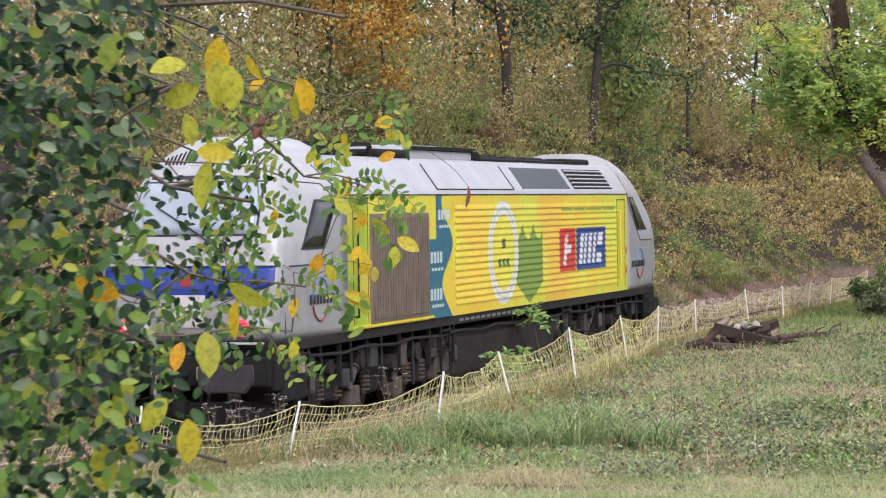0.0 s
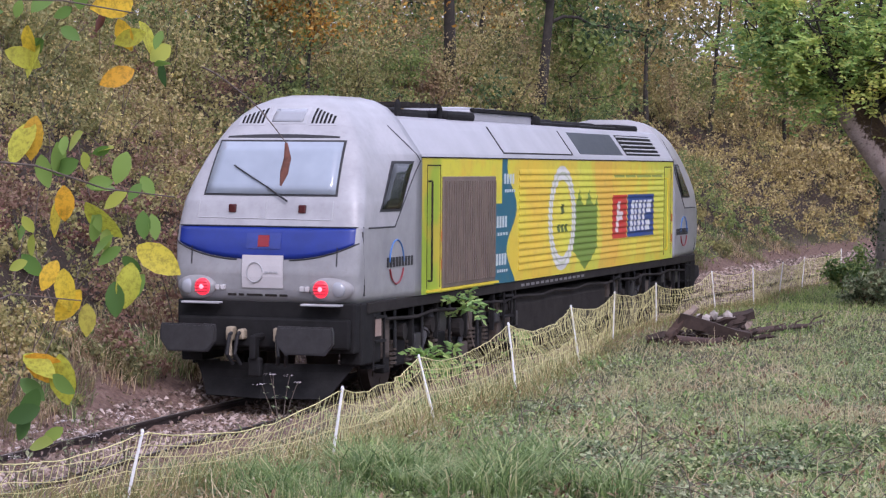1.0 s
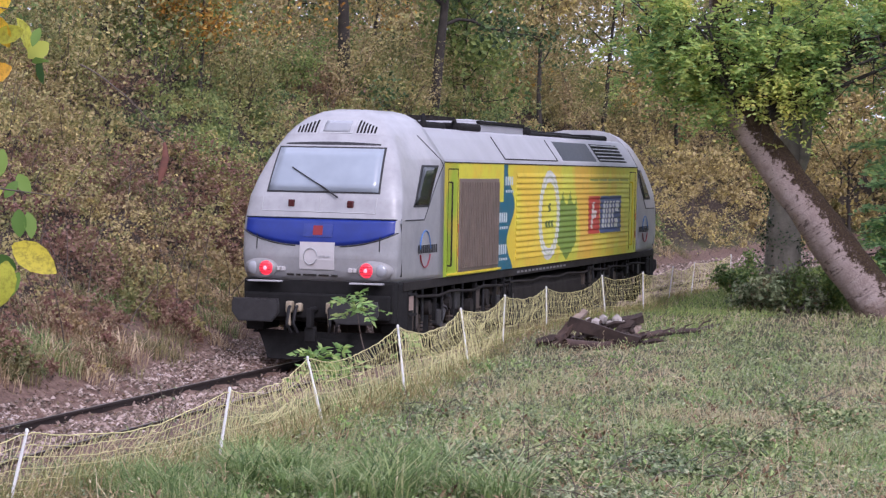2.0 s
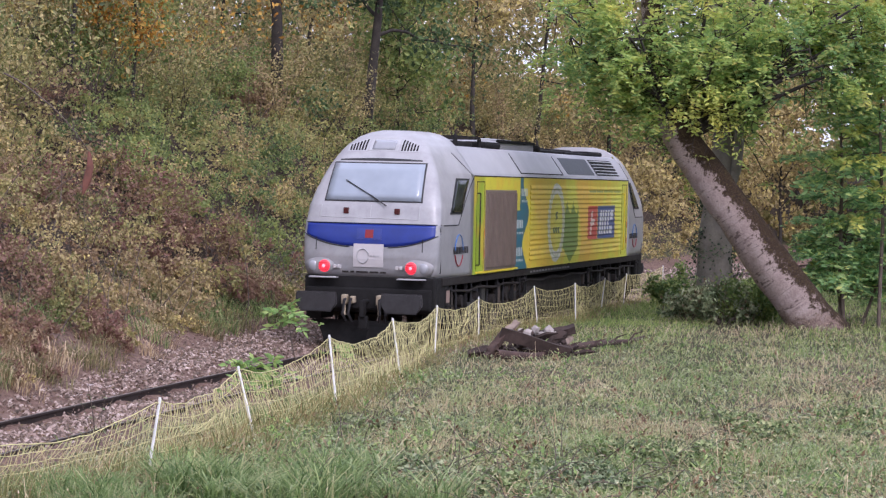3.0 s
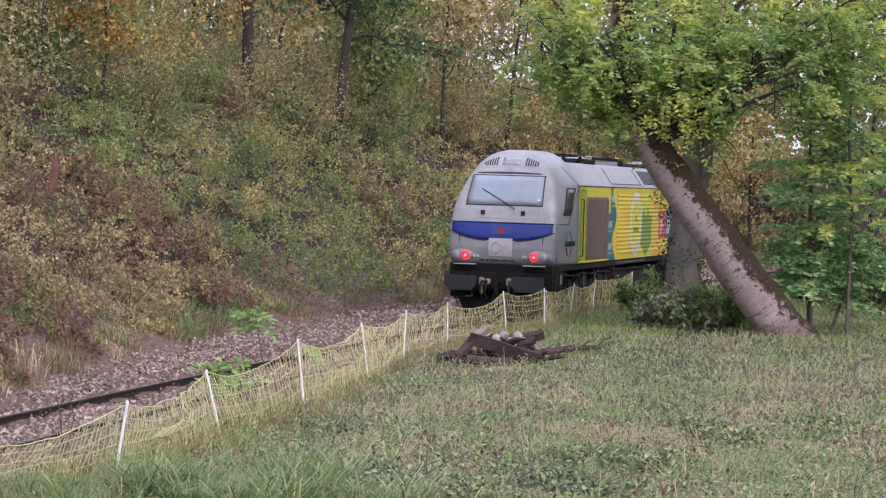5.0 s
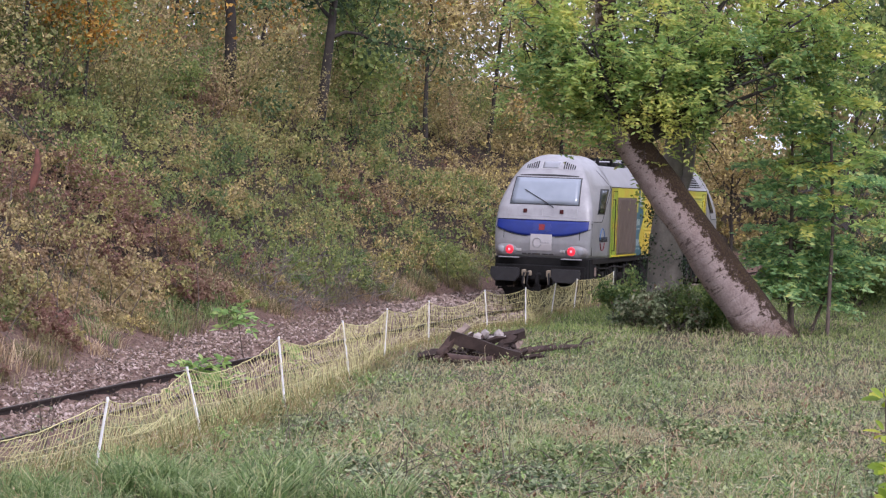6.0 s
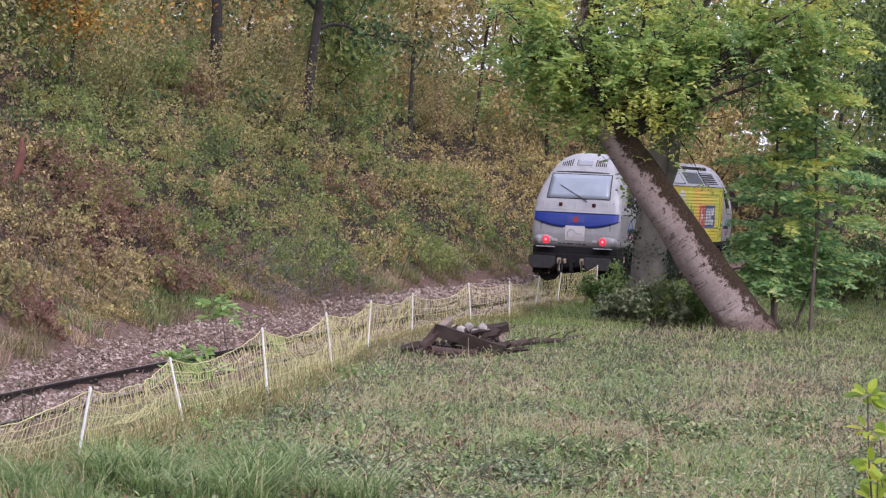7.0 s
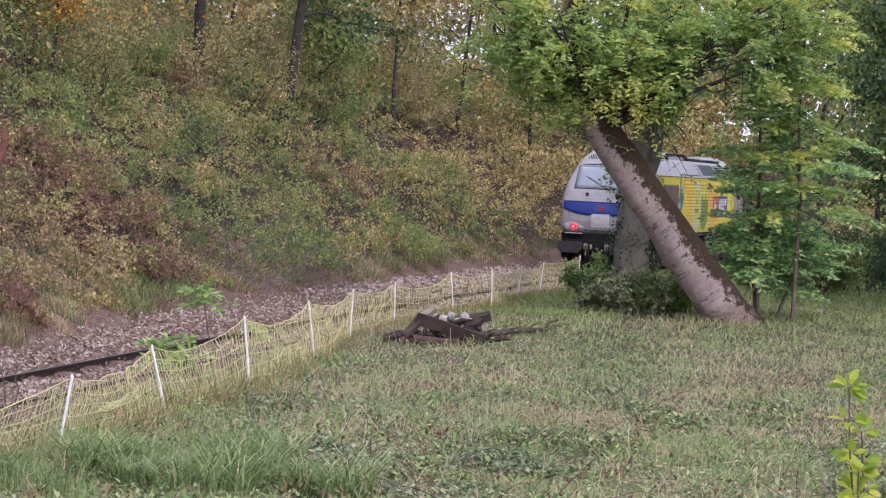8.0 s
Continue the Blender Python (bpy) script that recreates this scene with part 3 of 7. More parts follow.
    for sx in (-1, 1):
        rod(edge, (sx * 1.10, float(nose(1.10, 1.98)) - 0.003, 1.98), (sx * 1.10, float(nose(1.10, 1.72)) - 0.003, 1.72), 0.010, sides=4)
        rod(edge, (sx * 1.400, float(nose(1.400, 2.20)) - 0.002, 2.2), (sx * 1.375, float(nose(1.375, 1.3)) - 0.002, 1.3), 0.017, sides=4)
        xs = np.linspace(0.40, 1.385, 16)
        for a, c in zip(xs, xs[1:]):
            za, zc = (1.80 + 0.27 * (t / 1.41) ** 2.8 - 0.015 for t in (a, c))
            rod(edge, (sx * a, float(nose(a, za)) - 0.006, za), (sx * c, float(nose(c, zc)) - 0.006, zc), 0.011, sides=4)
    piece("panel_seam", edge, M_RUBBER)
    emblem = piece("emblem", sheet(on_nose(-0.26, 0.26, 1.95, 2.17, 0.018, 6, 2), 0.006), plain("blue_emblem_paint", (0.03, 0.05, 0.24), 0.4), "small red and blue emblem")
    piece("emblem_mark", sheet(on_nose(-0.085, 0.085, 1.98, 2.14, 0.026, 4, 2), 0.006), M_RED)
    piece("number_board", sheet(on_nose(-0.31, 0.31, 1.40, 1.86, 0.02, 4, 3), 0.012), M_BOARD, "square white board with a grey ring")
    ring = bmesh.new()
    for k in range(22):
        a, c = k * 0.27, (k + 1) * 0.27
        rod(ring, (-0.11 + 0.12 * math.cos(a), -0.024, 1.62 + 0.14 * math.sin(a)), (-0.11 + 0.12 * math.cos(c), -0.024, 1.62 + 0.14 * math.sin(c)), 0.010, sides=4)
    for x0, x1 in ((0.04, 0.09), (0.11, 0.16), (0.18, 0.24)):
        box(ring, x0, x1, -0.030, -0.02, 1.61, 1.635)
    piece("board_ring", ring, M_GREY)
    bars = bmesh.new()
    for x0, x1 in ((-0.55, -0.42), (-0.38, -0.30), (-0.26, -0.02), (0.02, 0.2), (0.24, 0.36)):
        box(bars, x0, x1, float(nose(0, 1.3)) - 0.006, float(nose(0, 1.3)) + 0.02, 1.28, 1.33)
    piece("lettering", bars, M_FRAME)
    # lamp clusters
    for sx in (-1, 1):
        bm = bmesh.new()
        bmesh.ops.create_uvsphere(bm, u_segments=24, v_segments=12, radius=1.0)
        bmesh.ops.scale(bm, vec=(0.32, 0.11, 0.175), verts=bm.verts)
        bmesh.ops.transform(bm, matrix=Matrix.Translation((sx * 1.02, 0.055, 1.40)) @ Matrix.Rotation(sx * 0.14, 4, "Z"), verts=bm.verts)
        housing = piece("lamp_housing", bm, M_HOUSING, "rounded light grey lamp housing", True)
        for x, r, mat, lab, nm in ((0.90, 0.125, M_TAIL, "lit red tail lamp", "tail_lamp"), (1.14, 0.11, M_LAMP, "clear round headlamp", "headlamp")):
            bm = bmesh.new()
            bmesh.ops.create_uvsphere(bm, u_segments=16, v_segments=8, radius=r)
            bmesh.ops.scale(bm, vec=(1, 0.45, 1), verts=bm.verts)
            bmesh.ops.translate(bm, vec=(sx * x, -0.035 if x < 1 else -0.01, 1.40), verts=bm.verts)
            piece(nm, bm, mat, lab, True)
        bm = bmesh.new()
        bmesh.ops.create_uvsphere(bm, u_segments=12, v_segments=6, radius=0.05)
        bmesh.ops.translate(bm, vec=(sx * 0.90, -0.055, 1.40), verts=bm.verts)
        piece("lamp_bulb", bm, M_BULB, "", True)
        bm = bmesh.new()
        for k in range(4):
            zz = 1.33 + 0.045 * k
            rod(bm, (sx * 0.90 - 0.10, -0.088, zz), (sx * 0.90 + 0.10, -0.088, zz), 0.006, sides=4)
        piece("lamp_grid", bm, M_GRID)
        bm = bmesh.new()
        for k in range(2):
            xx = sx * (0.60 + 0.08 * k)
            box(bm, xx - 0.032, xx + 0.032, -0.03, 0.05, 1.36, 1.43, 0.01)
        piece("reflector", bm, M_BOARD)
        bm = bmesh.new()
        box(bm, sx * 1.2, sx * 0.62, -0.12, 0.05, 1.165, 1.195, 0.01)
        piece("step", bm, M_GREY)
    # roof lamp and the slots beside it
    piece("roof_lamp_frame", sheet(on_nose(-0.30, 0.30, 3.72, 3.97, 0.010, 6, 4), 0.008), M_GREY)
    piece("roof_lamp", sheet(on_nose(-0.24, 0.24, 3.75, 3.94, 0.022, 6, 4), 0.006), M_LAMP, "headlamp glass in the roof brow", True)
    for sx in (-1, 1):
        for k in range(6):
            x0 = sx * (0.37 + 0.062 * k)
            x1 = x0 + sx * 0.032
            top = 3.95 - 0.022 * k
            piece("roof_slot", sheet(on_nose(min(x0, x1), max(x0, x1), 3.73, top, 0.016, 1, 4), 0.006), M_BLACK)
        piece("vent_panel", sheet(on_nose(min(sx * 0.34, sx * 0.76), max(sx * 0.34, sx * 0.76), 3.70, 0, 0.006, 6, 4, high=lambda x: 4.0 - 0.36 * (abs(x) - 0.30)), 0.006), M_GREY)
    # side windows, seams and emblem on the side
    for side in (-1, 1):
        piece("side_window_seal", sheet(on_flank([(0.95, 2.47), (1.80, 2.47), (2.44, 3.20), (1.72, 3.20)], 0.008, 4, side), 0.008), M_RUBBER)
        piece("side_window", sheet(on_flank([(1.03, 2.51), (1.77, 2.51), (2.37, 3.16), (1.75, 3.16)], 0.018, 4, side), 0.006), M_WINDOW, "dark slanted side window", True)
        seam = bmesh.new()
        for (ya, za), (yb, zb) in (((0.48, 2.25), (1.55, 2.25)), ((1.55, 2.25), (2.66, 3.20)), ((2.66, 3.2), (2.2, 3.72))):
            for k in range(6):
                p, q = (ya + (yb - ya) * k / 6, za + (zb - za) * k / 6), (ya + (yb - ya) * (k + 1) / 6, za + (zb - za) * (k + 1) / 6)
                rod(seam, (side * float(flank(*p)), *p), (side * float(flank(*q)), *q), 0.012, sides=4)
        piece("side_seam", seam, M_RUBBER)
        arcs = ((0.0, math.pi, M_SKYBLUE, "emblem_arc"), (math.pi * 1.1, math.pi * 1.9, M_RED, "emblem_arc"))
        for a0, a1, mat, nm in arcs:
            bm = bmesh.new()
            for k in range(10):
                a, c = a0 + (a1 - a0) * k / 10, a0 + (a1 - a0) * (k + 1) / 10
                rod(bm, (side * 1.425, 1.62 + 0.30 * math.cos(a), 1.74 + 0.32 * math.sin(a)), (side * 1.425, 1.62 + 0.30 * math.cos(c), 1.74 + 0.32 * math.sin(c)), 0.013, sides=4)
            piece(nm, bm, mat)
        bm = bmesh.new()
        for k in range(9):
            y0 = 1.22 + 0.128 * k
            box(bm, side * 1.421, side * 1.430, y0, y0 + 0.075, 1.67, 1.81)
        piece("name_lettering", bm, M_RUBBER, "plain dark bar lettering")
    return cab


def build_ends(loco, rear):
    beam = bmesh.new()
    box(beam, -1.35, 1.35, 0.10, 0.5, 0.78, 1.49, 0.03)
    box(beam, -1.30, 1.30, 0.0, 0.12, 0.84, 1.26, 0.03)
    for sx in (-1, 1):
        box(beam, sx * 1.38, sx * 1.05, 0.3, 1.1, 0.60, 1.48, 0.03)
    part("buffer_beam", ended(beam, rear), M_BLACK, loco, "black buffer beam")
    for sx in (-1, 1):
        bm = bmesh.new()
        rod(bm, (sx * 0.875, 0.05, 1.03), (sx * 0.875, -0.50, 1.03), 0.13, 0.11, 14)
        vs = len(bm.verts)
        out = [(-0.40, 1.19), (0.40, 1.19), (0.42, 1.10), (0.42, 0.96), (0.30, 0.80), (-0.30, 0.80), (-0.42, 0.96), (-0.42, 1.10)]
        front = [bm.verts.new((sx * 0.875 + a, -0.61, c)) for a, c in out]
        back = [bm.verts.new((sx * 0.875 + a, -0.54, c)) for a, c in out]
        bm.faces.new(front), bm.faces.new(list(reversed(back)))
        for k in range(8):
            bm.faces.new((front[k], back[k], back[(k + 1) % 8], front[(k + 1) % 8]))
        bmesh.ops.recalc_face_normals(bm, faces=bm.faces)
        bmesh.ops.bevel(bm, geom=[e for e in bm.edges if e.verts[0] in front and e.verts[1] in front], offset=0.02, segments=2, affect="EDGES")
        part("buffer", ended(bm, rear), M_BUFFER, loco, "wide black buffer")
        for k, xx in enumerate((0.30, 0.42)):
            hose = bmesh.new()
            pts = [(sx * xx, 0.0, 1.08), (sx * xx, -0.18, 1.02), (sx * (xx + 0.03), -0.2, 0.75), (sx * (xx - 0.02), -0.1, 0.6)]
            for a, c in zip(pts, pts[1:]):
                rod(hose, a, c, 0.028, sides=6)
            part("brake_hose", ended(hose, rear), M_RUBBER, loco)
        cock = bmesh.new()
        box(cock, sx * 0.36 - 0.15, sx * 0.36 - 0.03, -0.13, 0.04, 0.93, 1.13, 0.03)
        box(cock, sx * 0.36 + 0.02, sx * 0.36 + 0.13, -0.11, 0.04, 0.95, 1.10, 0.03)
        rod(cock, (sx * 0.36 - 0.09, -0.1, 0.95), (sx * 0.36 - 0.05, -0.16, 0.72), 0.03, sides=8)
        part("brake_cock", ended(cock, rear), M_BRASS, loco, "dusty pale brake cock")
    hook = bmesh.new()
    rod(hook, (0, 0.05, 1.0), (0, -0.32, 1.0), 0.05, sides=8)
    box(hook, -0.05, 0.05, -0.36, -0.2, 0.7, 1.03, 0.02)
    box(hook, -0.1, 0.1, -0.3, -0.18, 0.45, 0.72, 0.03)
    part("screw_coupling", ended(hook, rear), M_BLACK, loco)
    plough = sheet([[(x, 0.15 + 0.35 * abs(x) / 1.25 - 0.22 * (1 - j / 4) ** 1.5, 0.14 + 0.46 * j / 4 - (0.0 if j else 0.02)) for x in np.linspace(-1.22 + 0.3 * (1 - j / 4), 1.22 - 0.3 * (1 - j / 4), 13)] for j in range(5)], 0.03)
    part("snow_plough", ended(plough, rear), M_BLACK, loco, "curved black snow plough")


def build_body(loco):
    prof = [(1.425, 1.20), (1.425, 3.255), (1.395, 3.32), (1.27, 3.5), (1.13, 3.70), (1.02, 3.84), (0.90, 3.88), (0, 3.92)]
    ring = prof + [(-x, z) for x, z in reversed(prof[:-1])]
    ys = np.linspace(JOINT, LENGTH - JOINT, 24)
    bm = sheet([[(x, y, z) for x, z in ring] for y in ys])
    bmesh.ops.recalc_face_normals(bm, faces=bm.faces)
    body = part("body", bm, M_ROOF, loco, "long body with a yellow advertising wrap and a white roof")
    body.data.materials.append(M_WRAP)
    for p in body.data.polygons:
        p.material_index = 1 if all(abs(abs(body.data.vertices[i].co.x) - 1.425) < 0.001 for i in p.vertices) else 0

    def piece(name, bm, mat, label="", smooth=False):
        return part(name, bm, mat, body, label, smooth)

    for side in (-1, 1):
        for k in range(15):  # louvres
            z = 1.37 + 0.116 * k
            bm = bmesh.new()
            sec = [(1.424, z), (1.443, z + 0.010), (1.441, z + 0.04), (1.424, z + 0.095)]
            rows = [[bm.verts.new((side * x, y, zz)) for x, zz in sec] for y in (7.75, 18.35)]
            for i in range(3):
                bm.faces.new((rows[0][i], rows[0][i + 1], rows[1][i + 1], rows[1][i]))
            for r in rows:
                bm.faces.new(r)
            bmesh.ops.recalc_face_normals(bm, faces=bm.faces)
            piece("louvre", bm, M_WRAP)
        # ribbed grille with its frame
        bm = bmesh.new()
        box(bm, side * 1.42, side * 1.452, 3.66, 6.36, 1.26, 2.97, 0.012)
        piece("grille_frame", bm, M_GRILLE, "large brown-grey ribbed grille")
        for k in range(22):
            bm = bmesh.new()
            y = 3.76 + 0.117 * k
            box(bm, side * 1.45, side * 1.482, y, y + 0.065, 1.33, 2.90)
            piece("grille_slat", bm, M_GRILLE)
        bm = bmesh.new()
        box(bm, side * 1.42, side * 1.458, 2.95, 6.55, 1.222, 1.258)
        piece("yellow_sill", bm, M_YELLOW)
        # doors at both ends: seams and handrails
        for y0 in (2.95, LENGTH - 3.55):
            bm = bmesh.new()
            for ya, yb in ((y0, y0 + 0.014), (y0 + 0.62, y0 + 0.634)):
                box(bm, side * 1.422, side * 1.431, ya, yb, 1.28, 3.15)
            box(bm, side * 1.422, side * 1.431, y0, y0 + 0.64, 3.13, 3.15)
            piece("door_seam", bm, M_FRAME)
            bm = bmesh.new()
            rod(bm, (side * 1.49, y0 + 0.06, 1.4), (side * 1.49, y0 + 0.06, 2.9), 0.016, sides=6)
            for zz in (1.4, 2.9):
                rod(bm, (side * 1.49, y0 + 0.06, zz), (side * 1.42, y0 + 0.06, zz), 0.014, sides=6)
            piece("handrail", bm, M_YELLOW if y0 > 5 else M_FRAME)
            for zz in (1.55, 1.98):
                bm = bmesh.new()
                box(bm, side * 1.424, side * 1.432, y0 + 0.68, y0 + 0.78, zz, zz + 0.16)
                piece("door_sign", bm, M_ORANGE)
        bm = bmesh.new()
        box(bm, side * 1.423, side * 1.434, JOINT, LENGTH - JOINT, 3.25, 3.27)
        piece("roof_seam", bm, M_FRAME)

        # panels on the slope of the roof
        def slope(y0, y1, a0, a1, out, mat, name, label="", thick=0.012):
            lo, hi = Vector((1.395, 3.32)), Vector((1.06, 3.79))
            q0, q1 = lo.lerp(hi, a0), lo.lerp(hi, a1)
            nrm = Vector((0.81, 0.58)) * out
            g = [[(side * (q[0] + nrm[0]), y, q[1] + nrm[1]) for y in (y0, (y0 + y1) / 2, y1)] for q in (q0, q0.lerp(q1, 0.5), q1)]
            return piece(name, sheet(g, thick), mat, label)

        slope(7.0, 11.3, 0.06, 0.98, 0.006, M_ROOF, "roof_hatch", "large flat white hatch", 0.02)
        for y0, y1, a0, a1 in ((6.98, 7.03, 0.06, 0.98), (11.28, 11.33, 0.06, 0.98), (7.0, 11.3, 0.04, 0.08)):
            slope(y0, y1, a0, a1, 0.012, M_FRAME, "hatch_seam", thick=0.008)
        slope(11.9, 15.1, 0.10, 0.95, 0.008, plain("dark_radiator_mesh", (0.055, 0.065, 0.075), 0.5, 0.3), "radiator_panel", "dark blue-grey radiator panel")
        slope(15.4, 18.3, 0.10, 0.95, 0.006, M_BLACK, "vent_recess")
        for k in range(5):
            slope(15.42, 18.28, 0.15 + 0.17 * k, 0.195 + 0.17 * k, 0.03, M_GREY, "vent_slat", thick=0.02)
    # roof gear
    spec = [("roof_cooler", -0.85, 0.85, 3.4, 4.7, 3.84, 4.0), ("roof_box", -0.95, -0.35, 5.4, 6.9, 3.86, 4.10), ("roof_box", 0.42, 0.95, 5.3, 6.8, 3.86, 4.02),
            ("exhaust_box", -0.80, 0.80, 6.95, 10.6, 3.84, 4.07), ("exhaust_box", -0.55, 0.55, 7.4, 9.6, 4.04, 4.13), ("walkway", 0.66, 0.92, 10.7, 13.2, 3.86, 3.95), ("walkway", 0.66, 0.92, 13.5, 17.6, 3.86, 3.94), ("walkway", -0.92, -0.66, 10.7, 17.6, 3.86, 3.95), ("fan_cowl", -0.58, 0.58, 10.9, 12.8, 3.88, 4.02), ("fan_cowl", -0.58, 0.58, 13.4, 15.9, 3.88, 4.01),
            ("roof_rib", 0.76, 0.84, 7.0, 10.6, 4.03, 4.10), ("roof_rib", 0.70, 0.95, 10.55, 10.68, 3.86, 4.05), ("roof_post", 0.80, 0.90, 3.15, 3.28, 3.84, 4.14), ("roof_post", 0.80, 0.90, 5.15, 5.27, 3.84, 4.10), ("roof_box", 0.2, 0.9, 16.4, 18.2, 3.86, 4.0)]
    for nm, x0, x1, y0, y1, z0, z1 in spec:
        bm = bmesh.new()
        box(bm, x0, x1, y0, y1, z0, z1, 0.06)
        piece(nm, bm, M_ROOF if nm in ("exhaust_box",) else M_BLACK)
    for y0 in (3.5, 4.0, 4.5, 5.0):
        bm = bmesh.new()
        box(bm, 0.2, 0.9, y0, y0 + 0.12, 4.05, 4.11)
        piece("cooler_fin", bm, M_FRAME)
    return body


def build_wheel_mesh():
    bm = bmesh.new()
    m = Matrix.Rotation(math.pi / 2, 4, "Y")
    bmesh.ops.create_cone(bm, cap_ends=True, segments=32, radius1=0.535, radius2=0.525, depth=0.13, matrix=m)
    bmesh.ops.create_cone(bm, cap_ends=True, segments=32, radius1=0.565, radius2=0.56, depth=0.03, matrix=Matrix.Translation((-0.075, 0, 0)) @ m)
    rod(bm, (0.05, 0, 0), (0.16, 0, 0), 0.14, sides=16)
    for k in range(6):
        a = k * math.pi / 3
        rod(bm, (0.06, 0.33 * math.cos(a), 0.33 * math.sin(a)), (0.078, 0.33 * math.cos(a), 0.33 * math.sin(a)), 0.05, sides=8)
    me = bpy.data.meshes.new("wheel")
    bm.to_mesh(me)
    bm.free()
    me.materials.append(M_WHEEL)
    return me


WHEELS = []


def build_running_gear(loco):
    bm = bmesh.new()
    for side in (-1, 1):
        box(bm, side * 1.30, side * 1.405, 0.5, LENGTH - 0.5, 1.07, 1.20, 0.015)
    box(bm, -1.3, 1.3, 0.5, LENGTH - 0.5, 1.06, 1.18)
    part("underframe", bm, M_FRAME, loco, "long dark underframe")
    bm = bmesh.new()
    for k in range(14):
        box(bm, 1.40, 1.407, 8.0 + 0.3 * k, 8.2 + 0.3 * k, 1.11, 1.145)
    part("underframe_lettering", bm, plain("worn_pale_lettering", (0.16, 0.155, 0.15), 0.7), loco)
    bm = bmesh.new()
    box(bm, -1.32, 1.32, 7.9, 14.1, 0.24, 0.98, 0.14)
    part("fuel_tank", bm, M_FRAME, loco, "long dark grey fuel tank")
    wheel = build_wheel_mesh()
    for side in (-1, 1):
        for y0, y1, z0, z1, mat, nm in ((7.0, 7.75, 0.35, 0.95, M_DUST, "equipment_box"), (14.25, 15.1, 0.4, 0.95, M_DUST, "equipment_box"), (1.35, 1.7, 0.5, 0.95, M_DUST, "equipment_box")):
            bm = bmesh.new()
            box(bm, side * 1.0, side * 1.3, y0, y1, z0, z1, 0.03)
            part(nm, bm, mat, loco)
        bm = bmesh.new()
        rod(bm, (side * 1.18, 7.1, 0.85), (side * 1.18, 7.9, 0.85), 0.16, sides=14)
        part("air_tank", bm, M_FRAME, loco)
        pipe = [(side * 1.36, 1.2 + 0.75 * k, 0.98 - 0.02 * (k % 3)) for k in range(27)]
        v, f = tube(pipe, 0.022, 6)
        fast_mesh("brake_pipe", v, f, M_FRAME, loco)
        # hanging gear between sill and bogies: boxes, valves, hoses, brackets
        rng = np.random.default_rng(400 + side)
        for k in range(58):
            y0 = 1.3 + (LENGTH - 2.6) * (k + 0.8 * rng.random()) / 58
            if 8.0 < y0 < 14.0:
                continue
            kind = k % 4
            bm = bmesh.new()
            z1 = 0.72 + 0.30 * rng.random()
            if kind == 0:
                w, h = 0.07 + 0.10 * rng.random(), 0.12 + 0.2 * rng.random()
                box(bm, side * 1.18, side * 1.33, y0 - w, y0 + w, z1 - h, z1, 0.02)
                part("gear_box", bm, M_BUFFER if k % 3 else M_DUST, loco)
            elif kind == 1:
                rod(bm, (side * 1.30, y0, 1.06), (side * 1.28, y0 + 0.1, 0.35 + 0.3 * rng.random()), 0.028, sides=6)
                part("hose", bm, M_RUBBER, loco)
            elif kind == 2:
                rod(bm, (side * 1.20, y0, z1 - 0.1), (side * 1.36, y0, z1 - 0.1), 0.09 + 0.05 * rng.random(), sides=12)
                part("brake_cylinder", bm, M_FRAME, loco)
            else:
                box(bm, side * 1.30, side * 1.37, y0 - 0.025, y0 + 0.025, 0.55 + 0.2 * rng.random(), 1.08)
                part("bracket", bm, M_BLACK, loco)
    for y0 in (4.35, LENGTH - 4.35):
        bm = bmesh.new()
        for side in (-1, 1):
            box(bm, side * 1.00, side * 1.16, y0 - 2.75, y0 + 2.75, 0.62, 0.80, 0.03)
            for dy in (-1.9, 0.0, 1.9):
                box(bm, side * 1.0, side * 1.2, y0 + dy - 0.22, y0 + dy + 0.22, 0.36, 0.68, 0.04)
            for dy in (-2.45, 2.45):
                box(bm, side * 1.02, side * 1.18, y0 + dy - 0.12, y0 + dy + 0.12, 0.30, 0.7, 0.02)
        box(bm, -1.0, 1.0, y0 - 2.2, y0 + 2.2, 0.5, 0.85)
        bogie = part("bogie", bm, M_BLACK, loco, "black three-axle bogie")
        for side in (-1, 1):
            for dy in (-2.25, -1.55, -0.35, 0.35, 1.55, 2.25):
                bm = bmesh.new()
                for k in range(5):
                    z = 0.40 + 0.055 * k
                    rod(bm, (side * 1.14, y0 + dy, z), (side * 1.14, y0 + dy, z + 0.028), 0.115, sides=12)
                rod(bm, (side * 1.14, y0 + dy, 0.36), (side * 1.14, y0 + dy, 0.68), 0.07, sides=8)
                part("coil_spring", bm, M_DUST, bogie)
            for dy in (-0.95, 0.95):
                bm = bmesh.new()
                rod(bm, (side * 1.25, y0 + dy - 0.3, 0.45), (side * 1.25, y0 + dy + 0.3, 0.95), 0.05, sides=8)
                rod(bm, (side * 1.25, y0 + dy, 0.70), (side * 1.25, y0 + dy + 0.3, 0.95), 0.075, sides=8)
                part("damper", bm, M_BUFFER, bogie)
                bm = bmesh.new()
                box(bm, side * 1.08, side * 1.3, y0 + dy - 0.3, y0 + dy + 0.1, 0.25, 0.5, 0.03)
                part("sand_box", bm, M_DUST, bogie)
            for dy in (-1.9, 0.0, 1.9):
                w = new("wheel", wheel)
                w.parent = loco
                tagged(w, "worn steel wheel")
                WHEELS.append((w, side, y0 + dy))
